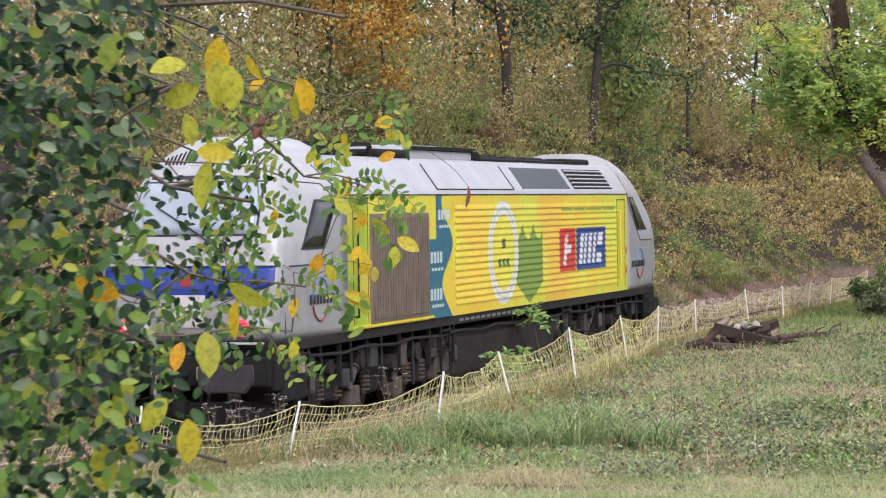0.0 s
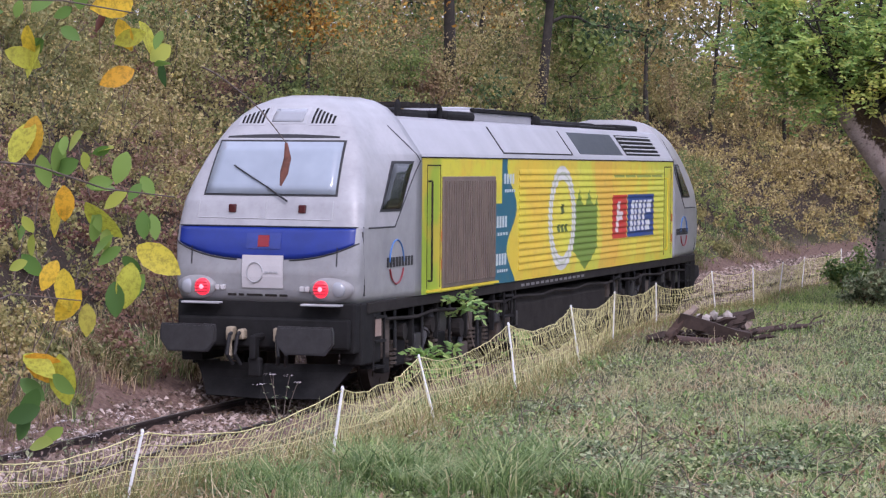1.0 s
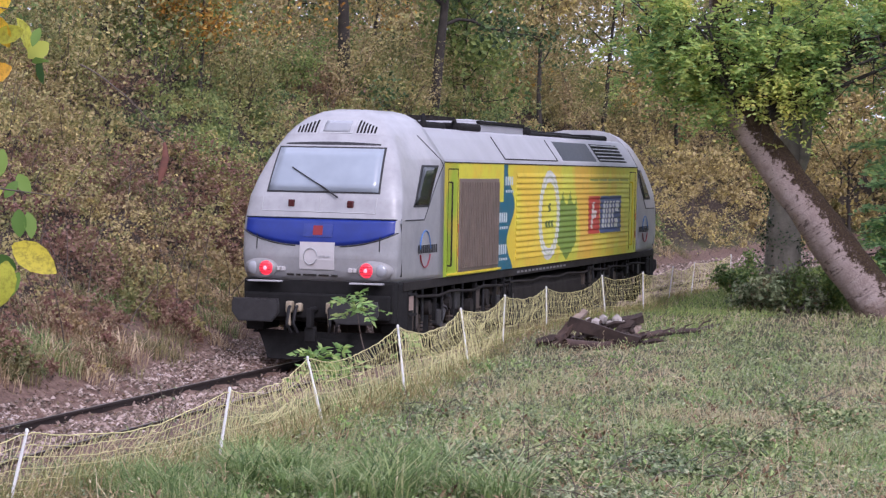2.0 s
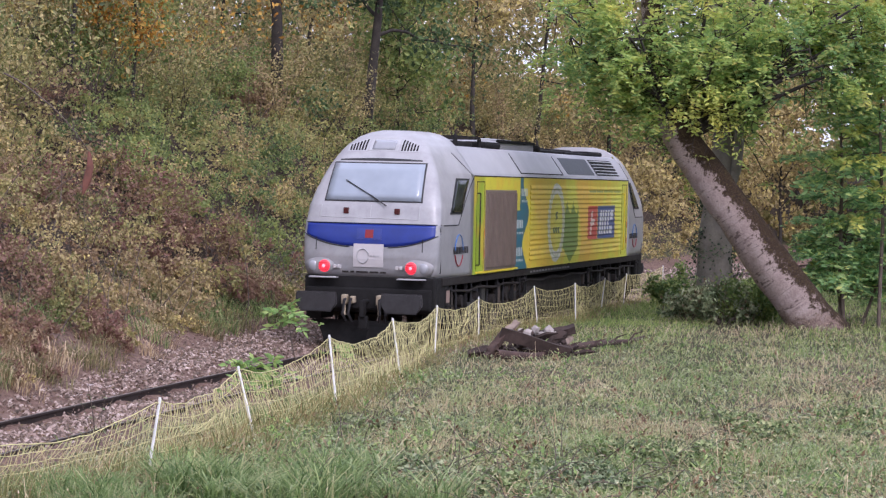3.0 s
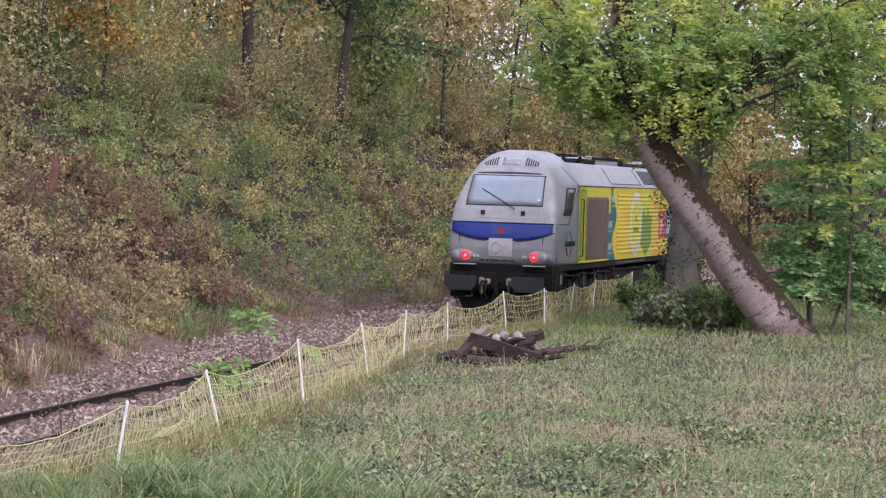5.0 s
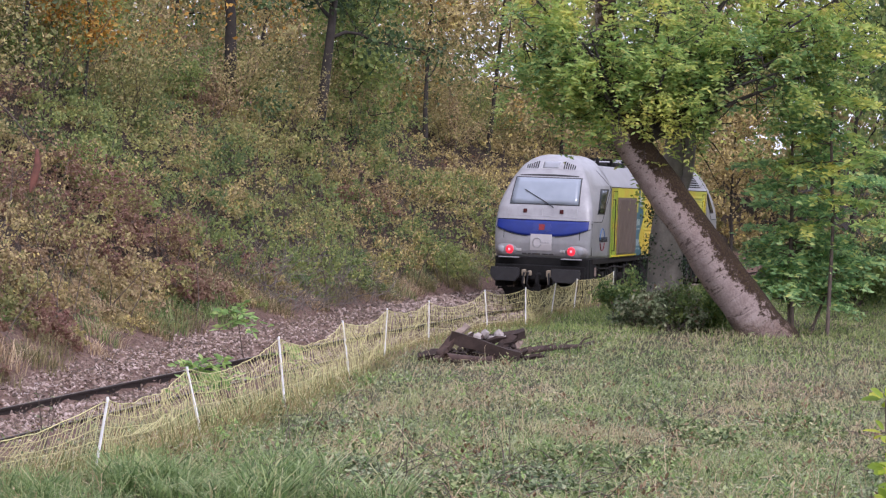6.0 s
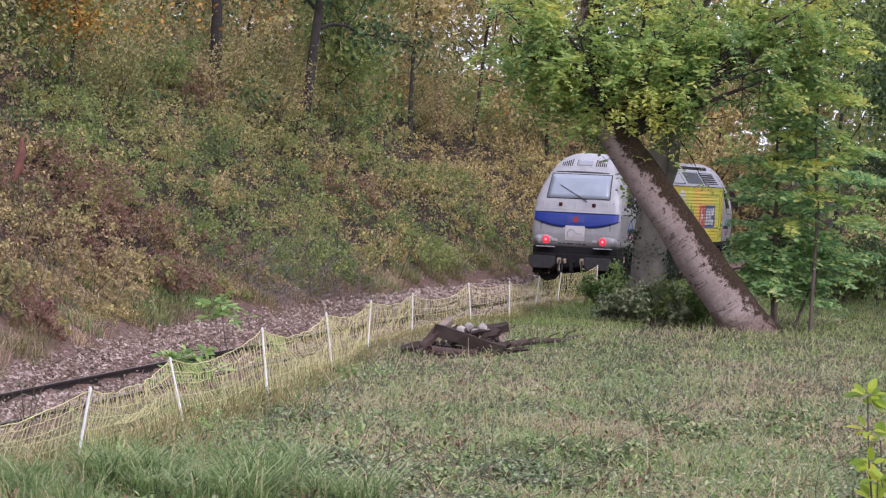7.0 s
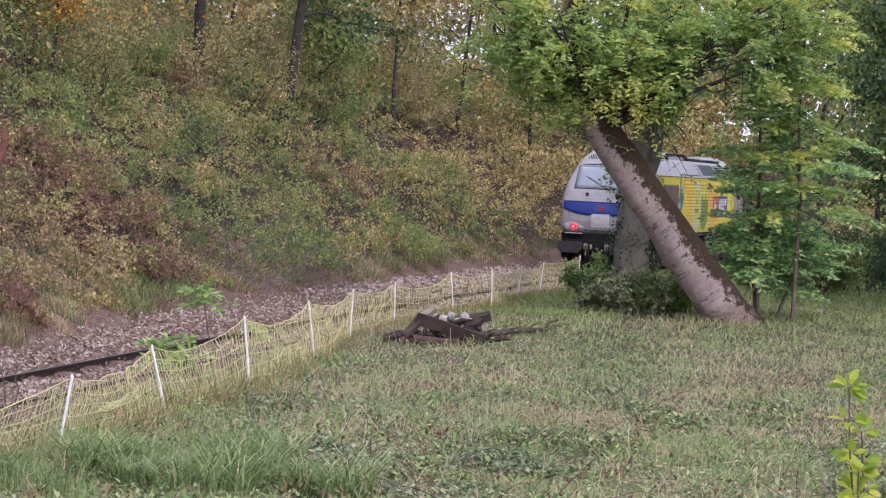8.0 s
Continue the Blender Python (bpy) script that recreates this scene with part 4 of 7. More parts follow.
    for side in (-1, 1):
        for y0 in (1.0, 7.3, 14.6, LENGTH - 1.0):
            bm = bmesh.new()
            for zz in (0.42, 0.72, 1.0):
                box(bm, side * 1.18, side * 1.42, y0 - 0.22, y0 + 0.22, zz, zz + 0.03)
            for dy in (-0.22, 0.22):
                rod(bm, (side * 1.38, y0 + dy, 0.42), (side * 1.38, y0 + dy, 1.1), 0.02, sides=6)
            part("foot_steps", bm, M_BLACK, loco)
        bm = bmesh.new()
        box(bm, side * 1.405, side * 1.412, 0.78, 1.02, 0.80, 1.0)
        part("small_plate", bm, plain("pale_rust_plate", (0.30, 0.22, 0.18), 0.7), loco)


def lift(ob, up, grow=1.0):
    """Raise a part and its pieces; grow stretches its heights over the rails."""
    for q in [ob] + list(ob.children):
        n = len(q.data.vertices)
        co = np.empty(n * 3, np.float32)
        q.data.vertices.foreach_get("co", co)
        co[2::3] = co[2::3] * grow + up
        q.data.vertices.foreach_set("co", co)
        q.data.update()


def build_locomotive():
    loco = empty("locomotive")
    tagged(loco, "white and yellow diesel locomotive with lit red tail lamps", "locomotive")
    lift(build_body(loco), -RAIL_Z)
    for rear in (False, True):
        lift(build_cab(loco, rear), -RAIL_Z)
        build_ends(loco, rear)
    upper = set(loco.children)
    build_running_gear(loco)
    for ob in loco.children:
        if ob not in upper and not ob.name.startswith("wheel"):
            lift(ob, 0.0, 1.233)
    return loco


LOCO = build_locomotive()
# ---------------------------------------------------------------- fence
M_POST = plain("white_plastic_post", (0.78, 0.78, 0.77), 0.5, 0, 0.15, 8)
M_NET = plain("yellow_fence_twine", (0.62, 0.57, 0.27), 0.7, 0, 0.25, 8, 60, 0)
POSTS = [  # foot x, y; top x; height
    (-7.8, 17.2, -7.7, 0.85), (-5.9, 19.2, -5.8, 0.85), (-4.53, 21.44, -4.35, 0.70), (-3.0, 24.38, -2.87, 0.84), (-2.2, 28.64, -2.45, 0.86), (-1.41, 32.25, -1.55, 0.98), (-0.68, 38.09, -0.84, 0.9),
    (-0.2, 43.74, -0.17, 0.86), (0.66, 48.45, 0.64, 0.80), (2.02, 53.0, 1.92, 0.84), (2.95, 54.9, 2.92, 0.86), (3.85, 60.3, 3.95, 0.78), (4.75, 65.0, 4.83, 0.75), (6.3, 70.5, 6.3, 0.8)]


def build_fence():
    fence = empty("net_fence")
    tagged(fence, "sagging yellow net fence on thin white posts beside the track", "fence")
    rng = np.random.default_rng(9)
    tops, feet = [], []
    for x, y, tx, h in POSTS:
        g = float(ground_z(x, y))
        top = g + h - RAIL_Z * float(bed_share(off_track(x, y)))
        a, b = Vector((x, y, g - 0.12)), Vector((tx, y + 0.02, top))
        feet.append((x, y, g)), tops.append((tx, y + 0.02, top - 0.03))
        bm = bmesh.new()
        rod(bm, a, b, 0.017, 0.014, 8)
        rod(bm, b, b + Vector((0, 0, 0.03)), 0.019, 0.012, 8)
        part("post", bm, M_POST, fence)
    rows = 7
    pieces = []
    for k in range(len(POSTS) - 1):
        f0, f1, t0, t1 = (np.array(q) for q in (feet[k], feet[k + 1], tops[k], tops[k + 1]))
        length = np.linalg.norm(f1 - f0)
        n = max(14, int(length / 0.075))
        s = np.linspace(0, 1, n + 1)
        sag = (0.10 + 0.16 * rng.random()) * 4 * s * (1 - s)
        slack = np.cumsum(rng.normal(size=(n + 1, rows)) * 0.012, 0)
        slack -= slack[:1] + (slack[-1:] - slack[:1]) * s[:, None]
        lines = []
        for r in range(rows):
            v = r / (rows - 1)
            p = (f0 + (f1 - f0) * s[:, None]) * (1 - v) + (t0 + (t1 - t0) * s[:, None]) * v
            p[:, 2] = p[:, 2] - sag * (0.25 + 0.75 * v ** 1.5) + 0.03 + 0.5 * slack[:, r] * np.sin(np.pi * s)
            p[:, :2] += (slack[:, (r + 2) % rows] * np.sin(np.pi * s))[:, None] * [0.8, 0.8]
            p[:, 2] = np.maximum(p[:, 2], ground_z(p[:, 0], p[:, 1]) + 0.02 * (r + 1))
            p[0], p[-1] = f0 * (1 - v) + t0 * v, f1 * (1 - v) + t1 * v
            lines.append(p)
            pieces.append(tube(p, 0.0055 if r == rows - 1 else 0.0036, 4))
        grid = np.stack(lines, 1)
        for j in range(1, n):
            col = grid[j] + rng.normal(size=(rows, 3)) * [0.010, 0.010, 0.004]
            pieces.append(tube(col, 0.0033, 4))
    v, f = join(pieces)
    fast_mesh("netting", v, f, M_NET, fence, "sagging yellow twine netting")


build_fence()

# ---------------------------------------------------------------- old timber on the meadow
M_TIMBER = plain("rotten_dark_timber", (0.042, 0.026, 0.020), 0.9, 0, 0.5, 7, 40, 0.6)
M_TIMBER_PALE = plain("split_pale_timber", (0.26, 0.20, 0.16), 0.9, 0, 0.4, 7, 40, 0.5)
M_TIMBER_BROWN = plain("brown_damp_timber", (0.07, 0.042, 0.033), 0.9, 0, 0.5, 7, 40, 0.6)
M_STONE = plain("pale_broken_stone", (0.36, 0.32, 0.29), 0.9, 0, 0.3, 8)


def beam(name, a, b, w, h, mat, label, roll=0.0, seed=0):
    rng = np.random.default_rng(seed)
    bm = bmesh.new()
    d = Vector(b) - Vector(a)
    box(bm, -w / 2, w / 2, -h / 2, h / 2, -d.length / 2, d.length / 2)
    bmesh.ops.subdivide_edges(bm, edges=[e for e in bm.edges if abs(e.verts[0].co.z - e.verts[1].co.z) > 0.01], cuts=5)
    for v in bm.verts:
        v.co += Vector(rng.normal(size=3) * [0.012, 0.012, 0.02])
    m = Matrix.Translation((Vector(a) + Vector(b)) / 2) @ d.to_track_quat("Z", "Y").to_matrix().to_4x4() @ Matrix.Rotation(roll, 4, "Z")
    bmesh.ops.transform(bm, matrix=m, verts=bm.verts)
    ob = part(name, bm, mat)
    return tagged(ob, label, "timber", "old timber pile")


def build_timber():
    z = float(ground_z(1.4, 43.2))
    beam("wooden_beam", (0.98, 42.9, z + 0.47), (2.22, 42.9, z + 0.13), 0.10, 0.20, M_TIMBER, "dark rotten sleeper lying slanted on the pile", 0.1, 1)
    beam("wooden_beam", (0.72, 42.75, z + 0.03), (1.04, 42.95, z + 0.42), 0.16, 0.10, M_TIMBER_BROWN, "short brown beam propped up in the pile", 0.2, 2)
    beam("wooden_beam", (1.5, 44.0, z + 0.34), (2.38, 44.1, z + 0.50), 0.15, 0.13, M_TIMBER, "dark rotten beam at the back of the pile", 0.4, 3)
    beam("wooden_beam", (1.75, 43.5, z + 0.06), (2.15, 43.7, z + 0.44), 0.17, 0.12, M_TIMBER, "dark wet beam leaning at the back of the pile", 0.6, 4)
    beam("wooden_plank", (0.42, 43.0, z + 0.07), (0.85, 42.9, z + 0.16), 0.16, 0.10, M_TIMBER, "broken dark plank on the grass", 0.5, 5)
    beam("wooden_plank", (1.05, 43.5, z + 0.10), (2.0, 43.5, z + 0.10), 0.20, 0.12, M_TIMBER, "dark wet plank at the bottom of the pile", 0.2, 7)
    beam("wooden_plank", (0.98, 43.6, z + 0.30), (1.3, 43.9, z + 0.62), 0.13, 0.06, M_TIMBER_PALE, "pale split end of a plank on the pile", 0.4, 6)
    beam("wooden_plank", (2.05, 43.9, z + 0.10), (2.32, 44.1, z + 0.36), 0.11, 0.05, M_TIMBER_PALE, "pale split end of a plank on the pile", 0.9, 8)
    rng = np.random.default_rng(3)
    for k in range(6):
        bm = bmesh.new()
        bmesh.ops.create_icosphere(bm, subdivisions=1, radius=0.07 + 0.04 * rng.random())
        for v in bm.verts:
            v.co *= 0.7 + 0.6 * rng.random()
        bmesh.ops.translate(bm, vec=(1.36 + 0.13 * k, 43.5 + 0.06 * k, z + (0.46, 0.42, 0.48, 0.40, 0.46, 0.40)[k]), verts=bm.verts)
        tagged(part("stone", bm, M_STONE), "pale broken stone on the timber pile", "stone", "stones on the pile")
    # rubble that holds the stones
    pieces = []
    for k in range(64):
        a = (0.75 + 1.6 * rng.random(), 43.0 + 0.9 * rng.random(), 0)
        a = (a[0], a[1], z + 0.02 + (0.38 - 0.25 * abs(a[0] - 1.6)) * rng.random())
        d = rng.normal(size=3) * [0.24, 0.2, 0.10]
        q = 0.4 + 0.8 * rng.random()
        pieces.append(tube([a, tuple(np.array(a) + d * 0.5 + [0, 0, 0.03]), tuple(np.array(a) + d)], [0.045 * q, 0.05 * q, 0.012], 5))
    v, f = join(pieces)
    tagged(fast_mesh("broken_wood", v, f, M_TIMBER), "heap of dark broken wood", "wood", "old timber pile", "stuff")
    pts = [(0.9, 42.15), (1.6, 42.7), (2.2, 43.7), (2.7, 44.8), (3.2, 46.2), (3.6, 47.1), (4.05, 48.4)]
    v, f = tube([(x, y, float(ground_z(x, y)) + 0.11 + 0.05 * math.sin(3 * x)) for x, y in pts], np.linspace(0.085, 0.035, len(pts)), 8)
    parts = [(v, f)]
    for x, y in pts[2:6]:
        g = float(ground_z(x, y))
        parts.append(tube([(x, y, g + 0.06), (x + 0.12, y + 0.15, g + 0.2), (x + 0.3, y + 0.25, g + 0.25)], [0.025, 0.018, 0.008], 5))
    v, f = join(parts)
    ob = fast_mesh("fallen_branch", v, f, M_TIMBER_BROWN, smooth=True)
    tagged(ob, "long dark fallen branch lying in the grass", "branch")


build_timber()

# ---------------------------------------------------------------- foliage materials
def rgb(*c):
    return tuple(((v / 255 + 0.055) / 1.055) ** 2.4 if v > 10 else v / 255 / 12.92 for v in c)


L_BANK = leafy("bank_shrub_leaves", [(0.0, rgb(74, 70, 46)), (0.27, rgb(122, 114, 76)), (0.5, rgb(160, 146, 102)), (0.7, rgb(190, 168, 128)), (0.90, rgb(218, 202, 132)), (1.0, rgb(154, 108, 86))],
               [(0.32, rgb(82, 100, 62)), (0.44, rgb(138, 146, 88)), (0.52, rgb(174, 166, 106)), (0.60, rgb(170, 148, 116)), (0.68, rgb(138, 106, 90))], 0.22, share=0.6)
L_BROWN = leafy("withered_bramble_leaves", [(0.0, rgb(78, 54, 50)), (0.35, rgb(134, 102, 92)), (0.6, rgb(158, 128, 116)), (0.88, rgb(144, 134, 96)), (1.0, rgb(112, 114, 72))],
                [(0.4, rgb(138, 96, 84)), (0.6, rgb(150, 124, 98))], 0.4, share=0.5)
L_GREEN = leafy("mid_green_leaves", [(0.0, rgb(60, 82, 50)), (0.4, rgb(108, 136, 78)), (0.75, rgb(152, 174, 100)), (1.0, rgb(198, 198, 112))], [(0.35, rgb(88, 114, 66)), (0.65, rgb(158, 168, 96))], 0.4, through=0.45)
L_FRESH = leafy("green_bank_leaves", [(0.0, rgb(64, 80, 54)), (0.3, rgb(104, 124, 80)), (0.65, rgb(146, 164, 102)), (1.0, rgb(204, 198, 118))], [(0.38, rgb(96, 122, 80)), (0.52, rgb(164, 176, 104)), (0.66, rgb(196, 178, 122))], 0.3, share=0.5, through=0.45)
L_DARK = leafy("dark_green_leaves", [(0.0, rgb(30, 44, 32)), (0.5, rgb(70, 96, 62)), (1.0, rgb(122, 144, 88))], [(0.35, rgb(48, 70, 48)), (0.65, rgb(98, 120, 74))], 0.5)
L_AUTUMN = leafy("golden_autumn_leaves", [(0.0, rgb(146, 100, 40)), (0.4, rgb(196, 146, 62)), (0.8, rgb(214, 172, 84)), (1.0, rgb(136, 126, 70))], None)
L_PALE = leafy("pale_beige_leaves", [(0.0, rgb(128, 112, 76)), (0.4, rgb(172, 156, 108)), (0.75, rgb(206, 188, 136)), (1.0, rgb(222, 206, 124))], None, through=0.4)
L_LOCUST = leafy("yellowing_compound_leaves", [(0.0, rgb(86, 116, 68)), (0.35, rgb(154, 184, 108)), (0.75, rgb(206, 216, 122)), (0.92, rgb(236, 226, 126)), (1.0, rgb(200, 166, 104))],
                 [(0.38, rgb(94, 136, 90)), (0.52, rgb(156, 186, 104)), (0.64, rgb(230, 222, 114))], 0.45, through=0.55)
L_YOUNG = leafy("fresh_green_leaves", [(0.0, rgb(112, 148, 84)), (0.5, rgb(150, 184, 108)), (1.0, rgb(184, 200, 122))], None, through=0.45)
L_YELLOW = leafy("bright_yellow_leaves", [(0.0, rgb(168, 168, 50)), (0.35, rgb(196, 196, 70)), (0.6, rgb(224, 190, 46)), (0.85, rgb(226, 166, 46)), (1.0, rgb(140, 166, 70))], None, through=0.45, spots=70)
L_IVY = leafy("dark_ivy_leaves", [(0.0, rgb(26, 40, 30)), (0.5, rgb(50, 72, 48)), (0.85, rgb(82, 108, 68)), (1.0, rgb(138, 154, 118))], None, rough=0.35)
L_GRASS = leafy("meadow_grass_blades", [(0.0, rgb(96, 118, 72)), (0.3, rgb(150, 166, 110)), (0.6, rgb(194, 196, 146)), (0.8, rgb(224, 208, 174)), (1.0, rgb(240, 230, 204))],
                [(0.34, rgb(112, 150, 82)), (0.48, rgb(164, 178, 114)), (0.58, rgb(206, 186, 150)), (0.7, rgb(170, 138, 112))], 0.38, share=0.62, through=0.45)
L_LONG = leafy("long_green_grass", [(0.0, rgb(92, 116, 70)), (0.5, rgb(142, 164, 104)), (0.85, rgb(182, 194, 142)), (1.0, rgb(206, 192, 152))], None, through=0.45)
L_STRAW = leafy("dry_straw_stalks", [(0.0, rgb(150, 124, 96)), (0.5, rgb(196, 172, 136)), (1.0, rgb(226, 208, 174))], None, through=0.3)
L_WEED = leafy("bramble_leaves", [(0.0, rgb(62, 72, 54)), (0.25, rgb(108, 124, 90)), (0.55, rgb(160, 172, 130)), (0.85, rgb(208, 214, 176)), (0.93, rgb(140, 104, 88)), (1.0, rgb(110, 78, 66))], [(0.4, rgb(88, 108, 72)), (0.65, rgb(160, 158, 118))], 1.0, share=0.35)
L_VERGE = leafy("fresh_verge_grass", [(0.0, rgb(104, 132, 66)), (0.5, rgb(142, 166, 92)), (1.0, rgb(194, 198, 130))], None, through=0.5)
L_TUFT = leafy("green_tuft_blades", [(0.0, rgb(84, 108, 62)), (0.5, rgb(128, 152, 92)), (0.85, rgb(168, 184, 122)), (1.0, rgb(206, 198, 150))], None, through=0.5)
M_BARK_DARK = plain("dark_wet_bark", (0.045, 0.038, 0.032), 0.95, 0, 0.5, 5, 30, 0.8)
M_TWIG = plain("grey_brown_twigs", (0.13, 0.10, 0.08), 0.9, 0, 0.4, 6)


def mossy_bark():
    m, nt, b = material("pale_bark_with_moss", 0.92, 0, 0.3)
    v = world_pos(nt)
    g = nt.nodes.new("ShaderNodeNewGeometry")
    x, y, z = split(nt, v)
    coarse, mid, fine = noise_of(nt, v, 1.6, 5, 0.65), noise_of(nt, v, 7, 6, 0.7), noise_of(nt, v, 26, 5, 0.7)
    bark = ramp(nt, mix(nt, 0.5, coarse, mid), [(0.3, rgb(132, 116, 110)), (0.5, rgb(170, 154, 148)), (0.68, rgb(192, 178, 170))])
    bark = mix(nt, ramp(nt, fine, [(0.42, (0.35, 0.35, 0.35)), (0.6, (0, 0, 0))]), bark, rgb(104, 86, 76))
    low = ramp(nt, calc(nt, "ADD", z, mid), [(0.7, (0.8, 0.8, 0.8)), (1.7, (0, 0, 0))])
    bark = mix(nt, low, bark, ramp(nt, fine, [(0.35, rgb(78, 62, 54)), (0.65, rgb(138, 118, 106))]))
    # cracks that run across the trunk
    s = calc(nt, "SUBTRACT", calc(nt, "MULTIPLY", z, 0.78), calc(nt, "MULTIPLY", x, 0.62))
    c = nt.nodes.new("ShaderNodeCombineXYZ")
    for k, val in enumerate((calc(nt, "MULTIPLY", s, 1.5), calc(nt, "MULTIPLY", y, 0.25), calc(nt, "MULTIPLY", x, 0.12))):
        nt.links.new(val, c.inputs[k])
    ring = ramp(nt, noise_of(nt, c.outputs[0], 2.6, 3, 0.6), [(0.465, (0, 0, 0)), (0.49, (1, 1, 1)), (0.51, (1, 1, 1)), (0.535, (0, 0, 0))])
    ring = calc(nt, "MULTIPLY", ring, ramp(nt, mid, [(0.47, (0, 0, 0)), (0.56, (0.75, 0.75, 0.75))]))
    bark = mix(nt, ring, bark, rgb(62, 48, 42))
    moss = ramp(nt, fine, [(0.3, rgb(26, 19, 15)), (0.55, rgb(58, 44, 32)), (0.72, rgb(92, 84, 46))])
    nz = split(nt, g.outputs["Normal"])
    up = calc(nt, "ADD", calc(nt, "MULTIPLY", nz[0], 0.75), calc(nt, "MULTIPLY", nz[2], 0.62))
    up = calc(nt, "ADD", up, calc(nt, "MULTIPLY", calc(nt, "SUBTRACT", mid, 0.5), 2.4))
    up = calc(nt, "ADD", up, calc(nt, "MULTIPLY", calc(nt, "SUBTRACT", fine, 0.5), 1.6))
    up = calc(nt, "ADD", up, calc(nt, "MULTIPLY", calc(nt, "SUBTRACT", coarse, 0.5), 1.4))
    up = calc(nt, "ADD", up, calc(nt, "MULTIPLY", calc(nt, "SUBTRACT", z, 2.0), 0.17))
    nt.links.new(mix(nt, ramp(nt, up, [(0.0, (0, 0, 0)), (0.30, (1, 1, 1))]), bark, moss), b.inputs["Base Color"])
    bump(nt, b, mix(nt, 0.5, mid, fine), 0.9, 0.05)
    return m


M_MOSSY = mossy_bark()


# ---------------------------------------------------------------- plants
def wander(rng, a, way, length, steps, bend, lift=0.0):
    p, d = [np.array(a, float)], unit(np.array(way, float))
    for _ in range(steps):
        d = unit(d + rng.normal(size=3) * bend + [0, 0, lift])
        p.append(p[-1] + d * length / steps)
    return np.array(p)


def tree(name, label, base, height, crown_r, crown_z, leaf, bark, seed, trunk_r=0.2, leaves=6000, size=0.11, lean=(0, 0), clump=0.9, group="", n_limbs=11, crown_flat=1.0):
    """A tapered trunk, wandering limbs, and leaves in clumps round the limbs' ends."""
    rng = np.random.default_rng(seed)
    x, y = base
    z = float(ground_z(x, y)) - 0.1
    top = np.array([x + lean[0], y + lean[1], z + height])
    s = np.linspace(0, 1, 10)[:, None]
    trunk = np.array([x, y, z]) * (1 - s) + top * s + np.concatenate([np.cumsum(rng.normal(size=(10, 2)) * 0.06 * height / 8, 0), np.zeros((10, 1))], 1) * np.minimum(1, s * 3)
    pieces = [tube(trunk, trunk_r * (1 - 0.85 * s[:, 0]) + trunk_r * 0.5 * np.exp(-s[:, 0] * 14), 10)]
    ends = []
    for k in range(n_limbs):
        f = (crown_z + (1 - crown_z) * (k + rng.random()) / n_limbs) * 0.97
        at = trunk[0] + (trunk[-1] - trunk[0]) * f
        i = min(8, int(f * 9))
        at = trunk[i] + (trunk[i + 1] - trunk[i]) * (f * 9 - i)
        a = k * 2.4 + rng.random()
        reach = crown_r * (0.6 + 0.5 * rng.random()) * (1.0 - 0.5 * max(0, (f - 0.6)) / 0.4)
        limb = wander(rng, at, (math.cos(a), math.sin(a), 0.35 + 0.4 * rng.random()), reach, 7, 0.22, 0.03)
        pieces.append(tube(limb, np.linspace(trunk_r * 0.38, 0.015, len(limb)), 6))
        ends += [limb[-1], limb[-2], limb[-3], limb[-4]]
        for j in (2, 3, 4, 5):
            b = rng.random() * 6.28
            twig = wander(rng, limb[j], (math.cos(b), math.sin(b), 0.3), reach * 0.45, 4, 0.3)
            pieces.append(tube(twig, np.linspace(trunk_r * 0.14, 0.008, len(twig)), 5))
            ends += [twig[-1], twig[-2]]
    ends.append(top)
    ends = np.array(ends)
    t = empty(name)
    tagged(t, label, "tree", group)
    v, f = join(pieces)
    fast_mesh("trunk", v, f, bark, t, smooth=True)
    radii = clump * (0.45 + 0.75 * rng.random(len(ends)))
    v, f = clumps(rng, ends, radii, max(4, leaves // len(ends)), size, 0.75 * crown_flat, shell=0.25)
    fast_mesh("crown", v, f, leaf, t)
    return t


def fronds(rng, starts, ways, length, leaflet, pairs=6):
    """Compound leaves: pairs of leaflets along a hanging stalk."""
    n = len(starts)
    ways = unit(ways)
    s = np.linspace(0.2, 1.0, pairs)
    drop = np.array([0, 0, -1.0])
    lens = length * (0.7 + 0.6 * rng.random(n))
    rib = starts[:, None] + ways[:, None] * (lens[:, None] * s)[..., None] + drop * (0.45 * lens[:, None] * s ** 2)[..., None]
    tang = unit(ways[:, None] + drop * (0.9 * s)[None, :, None])
    side = unit(np.cross(tang, [0, 0, 1.0]))
    up = np.cross(side, tang)
    out = []
    for sg in (-1, 1):
        at = rib.reshape(-1, 3)
        along = unit(side * sg + 0.35 * tang + 0.35 * rng.normal(size=side.shape)).reshape(-1, 3)
        face = unit(up + 0.5 * rng.normal(size=up.shape)).reshape(-1, 3)
        sz = leaflet * (0.7 + 0.6 * rng.random(len(at)))
        out.append(leaf_quads(at, along, face, sz, sz * 0.45))
    return join(out)
# ---------------------------------------------------------------- the overgrown bank
def bank_points(rng, n, y0, y1, e0, e1, power=1.0):
    y = y0 + (y1 - y0) * rng.random(n) ** power
    e = e0 + (e1 - e0) * rng.random(n)
    x = track_x(y) - (bank_foot(y) + e) / 0.966
    return x, y, e


def stuff(name, pieces, mat, label, category):
    v, f = join(pieces)
    return tagged(fast_mesh(name, v, f, mat), label, category, kind="stuff")


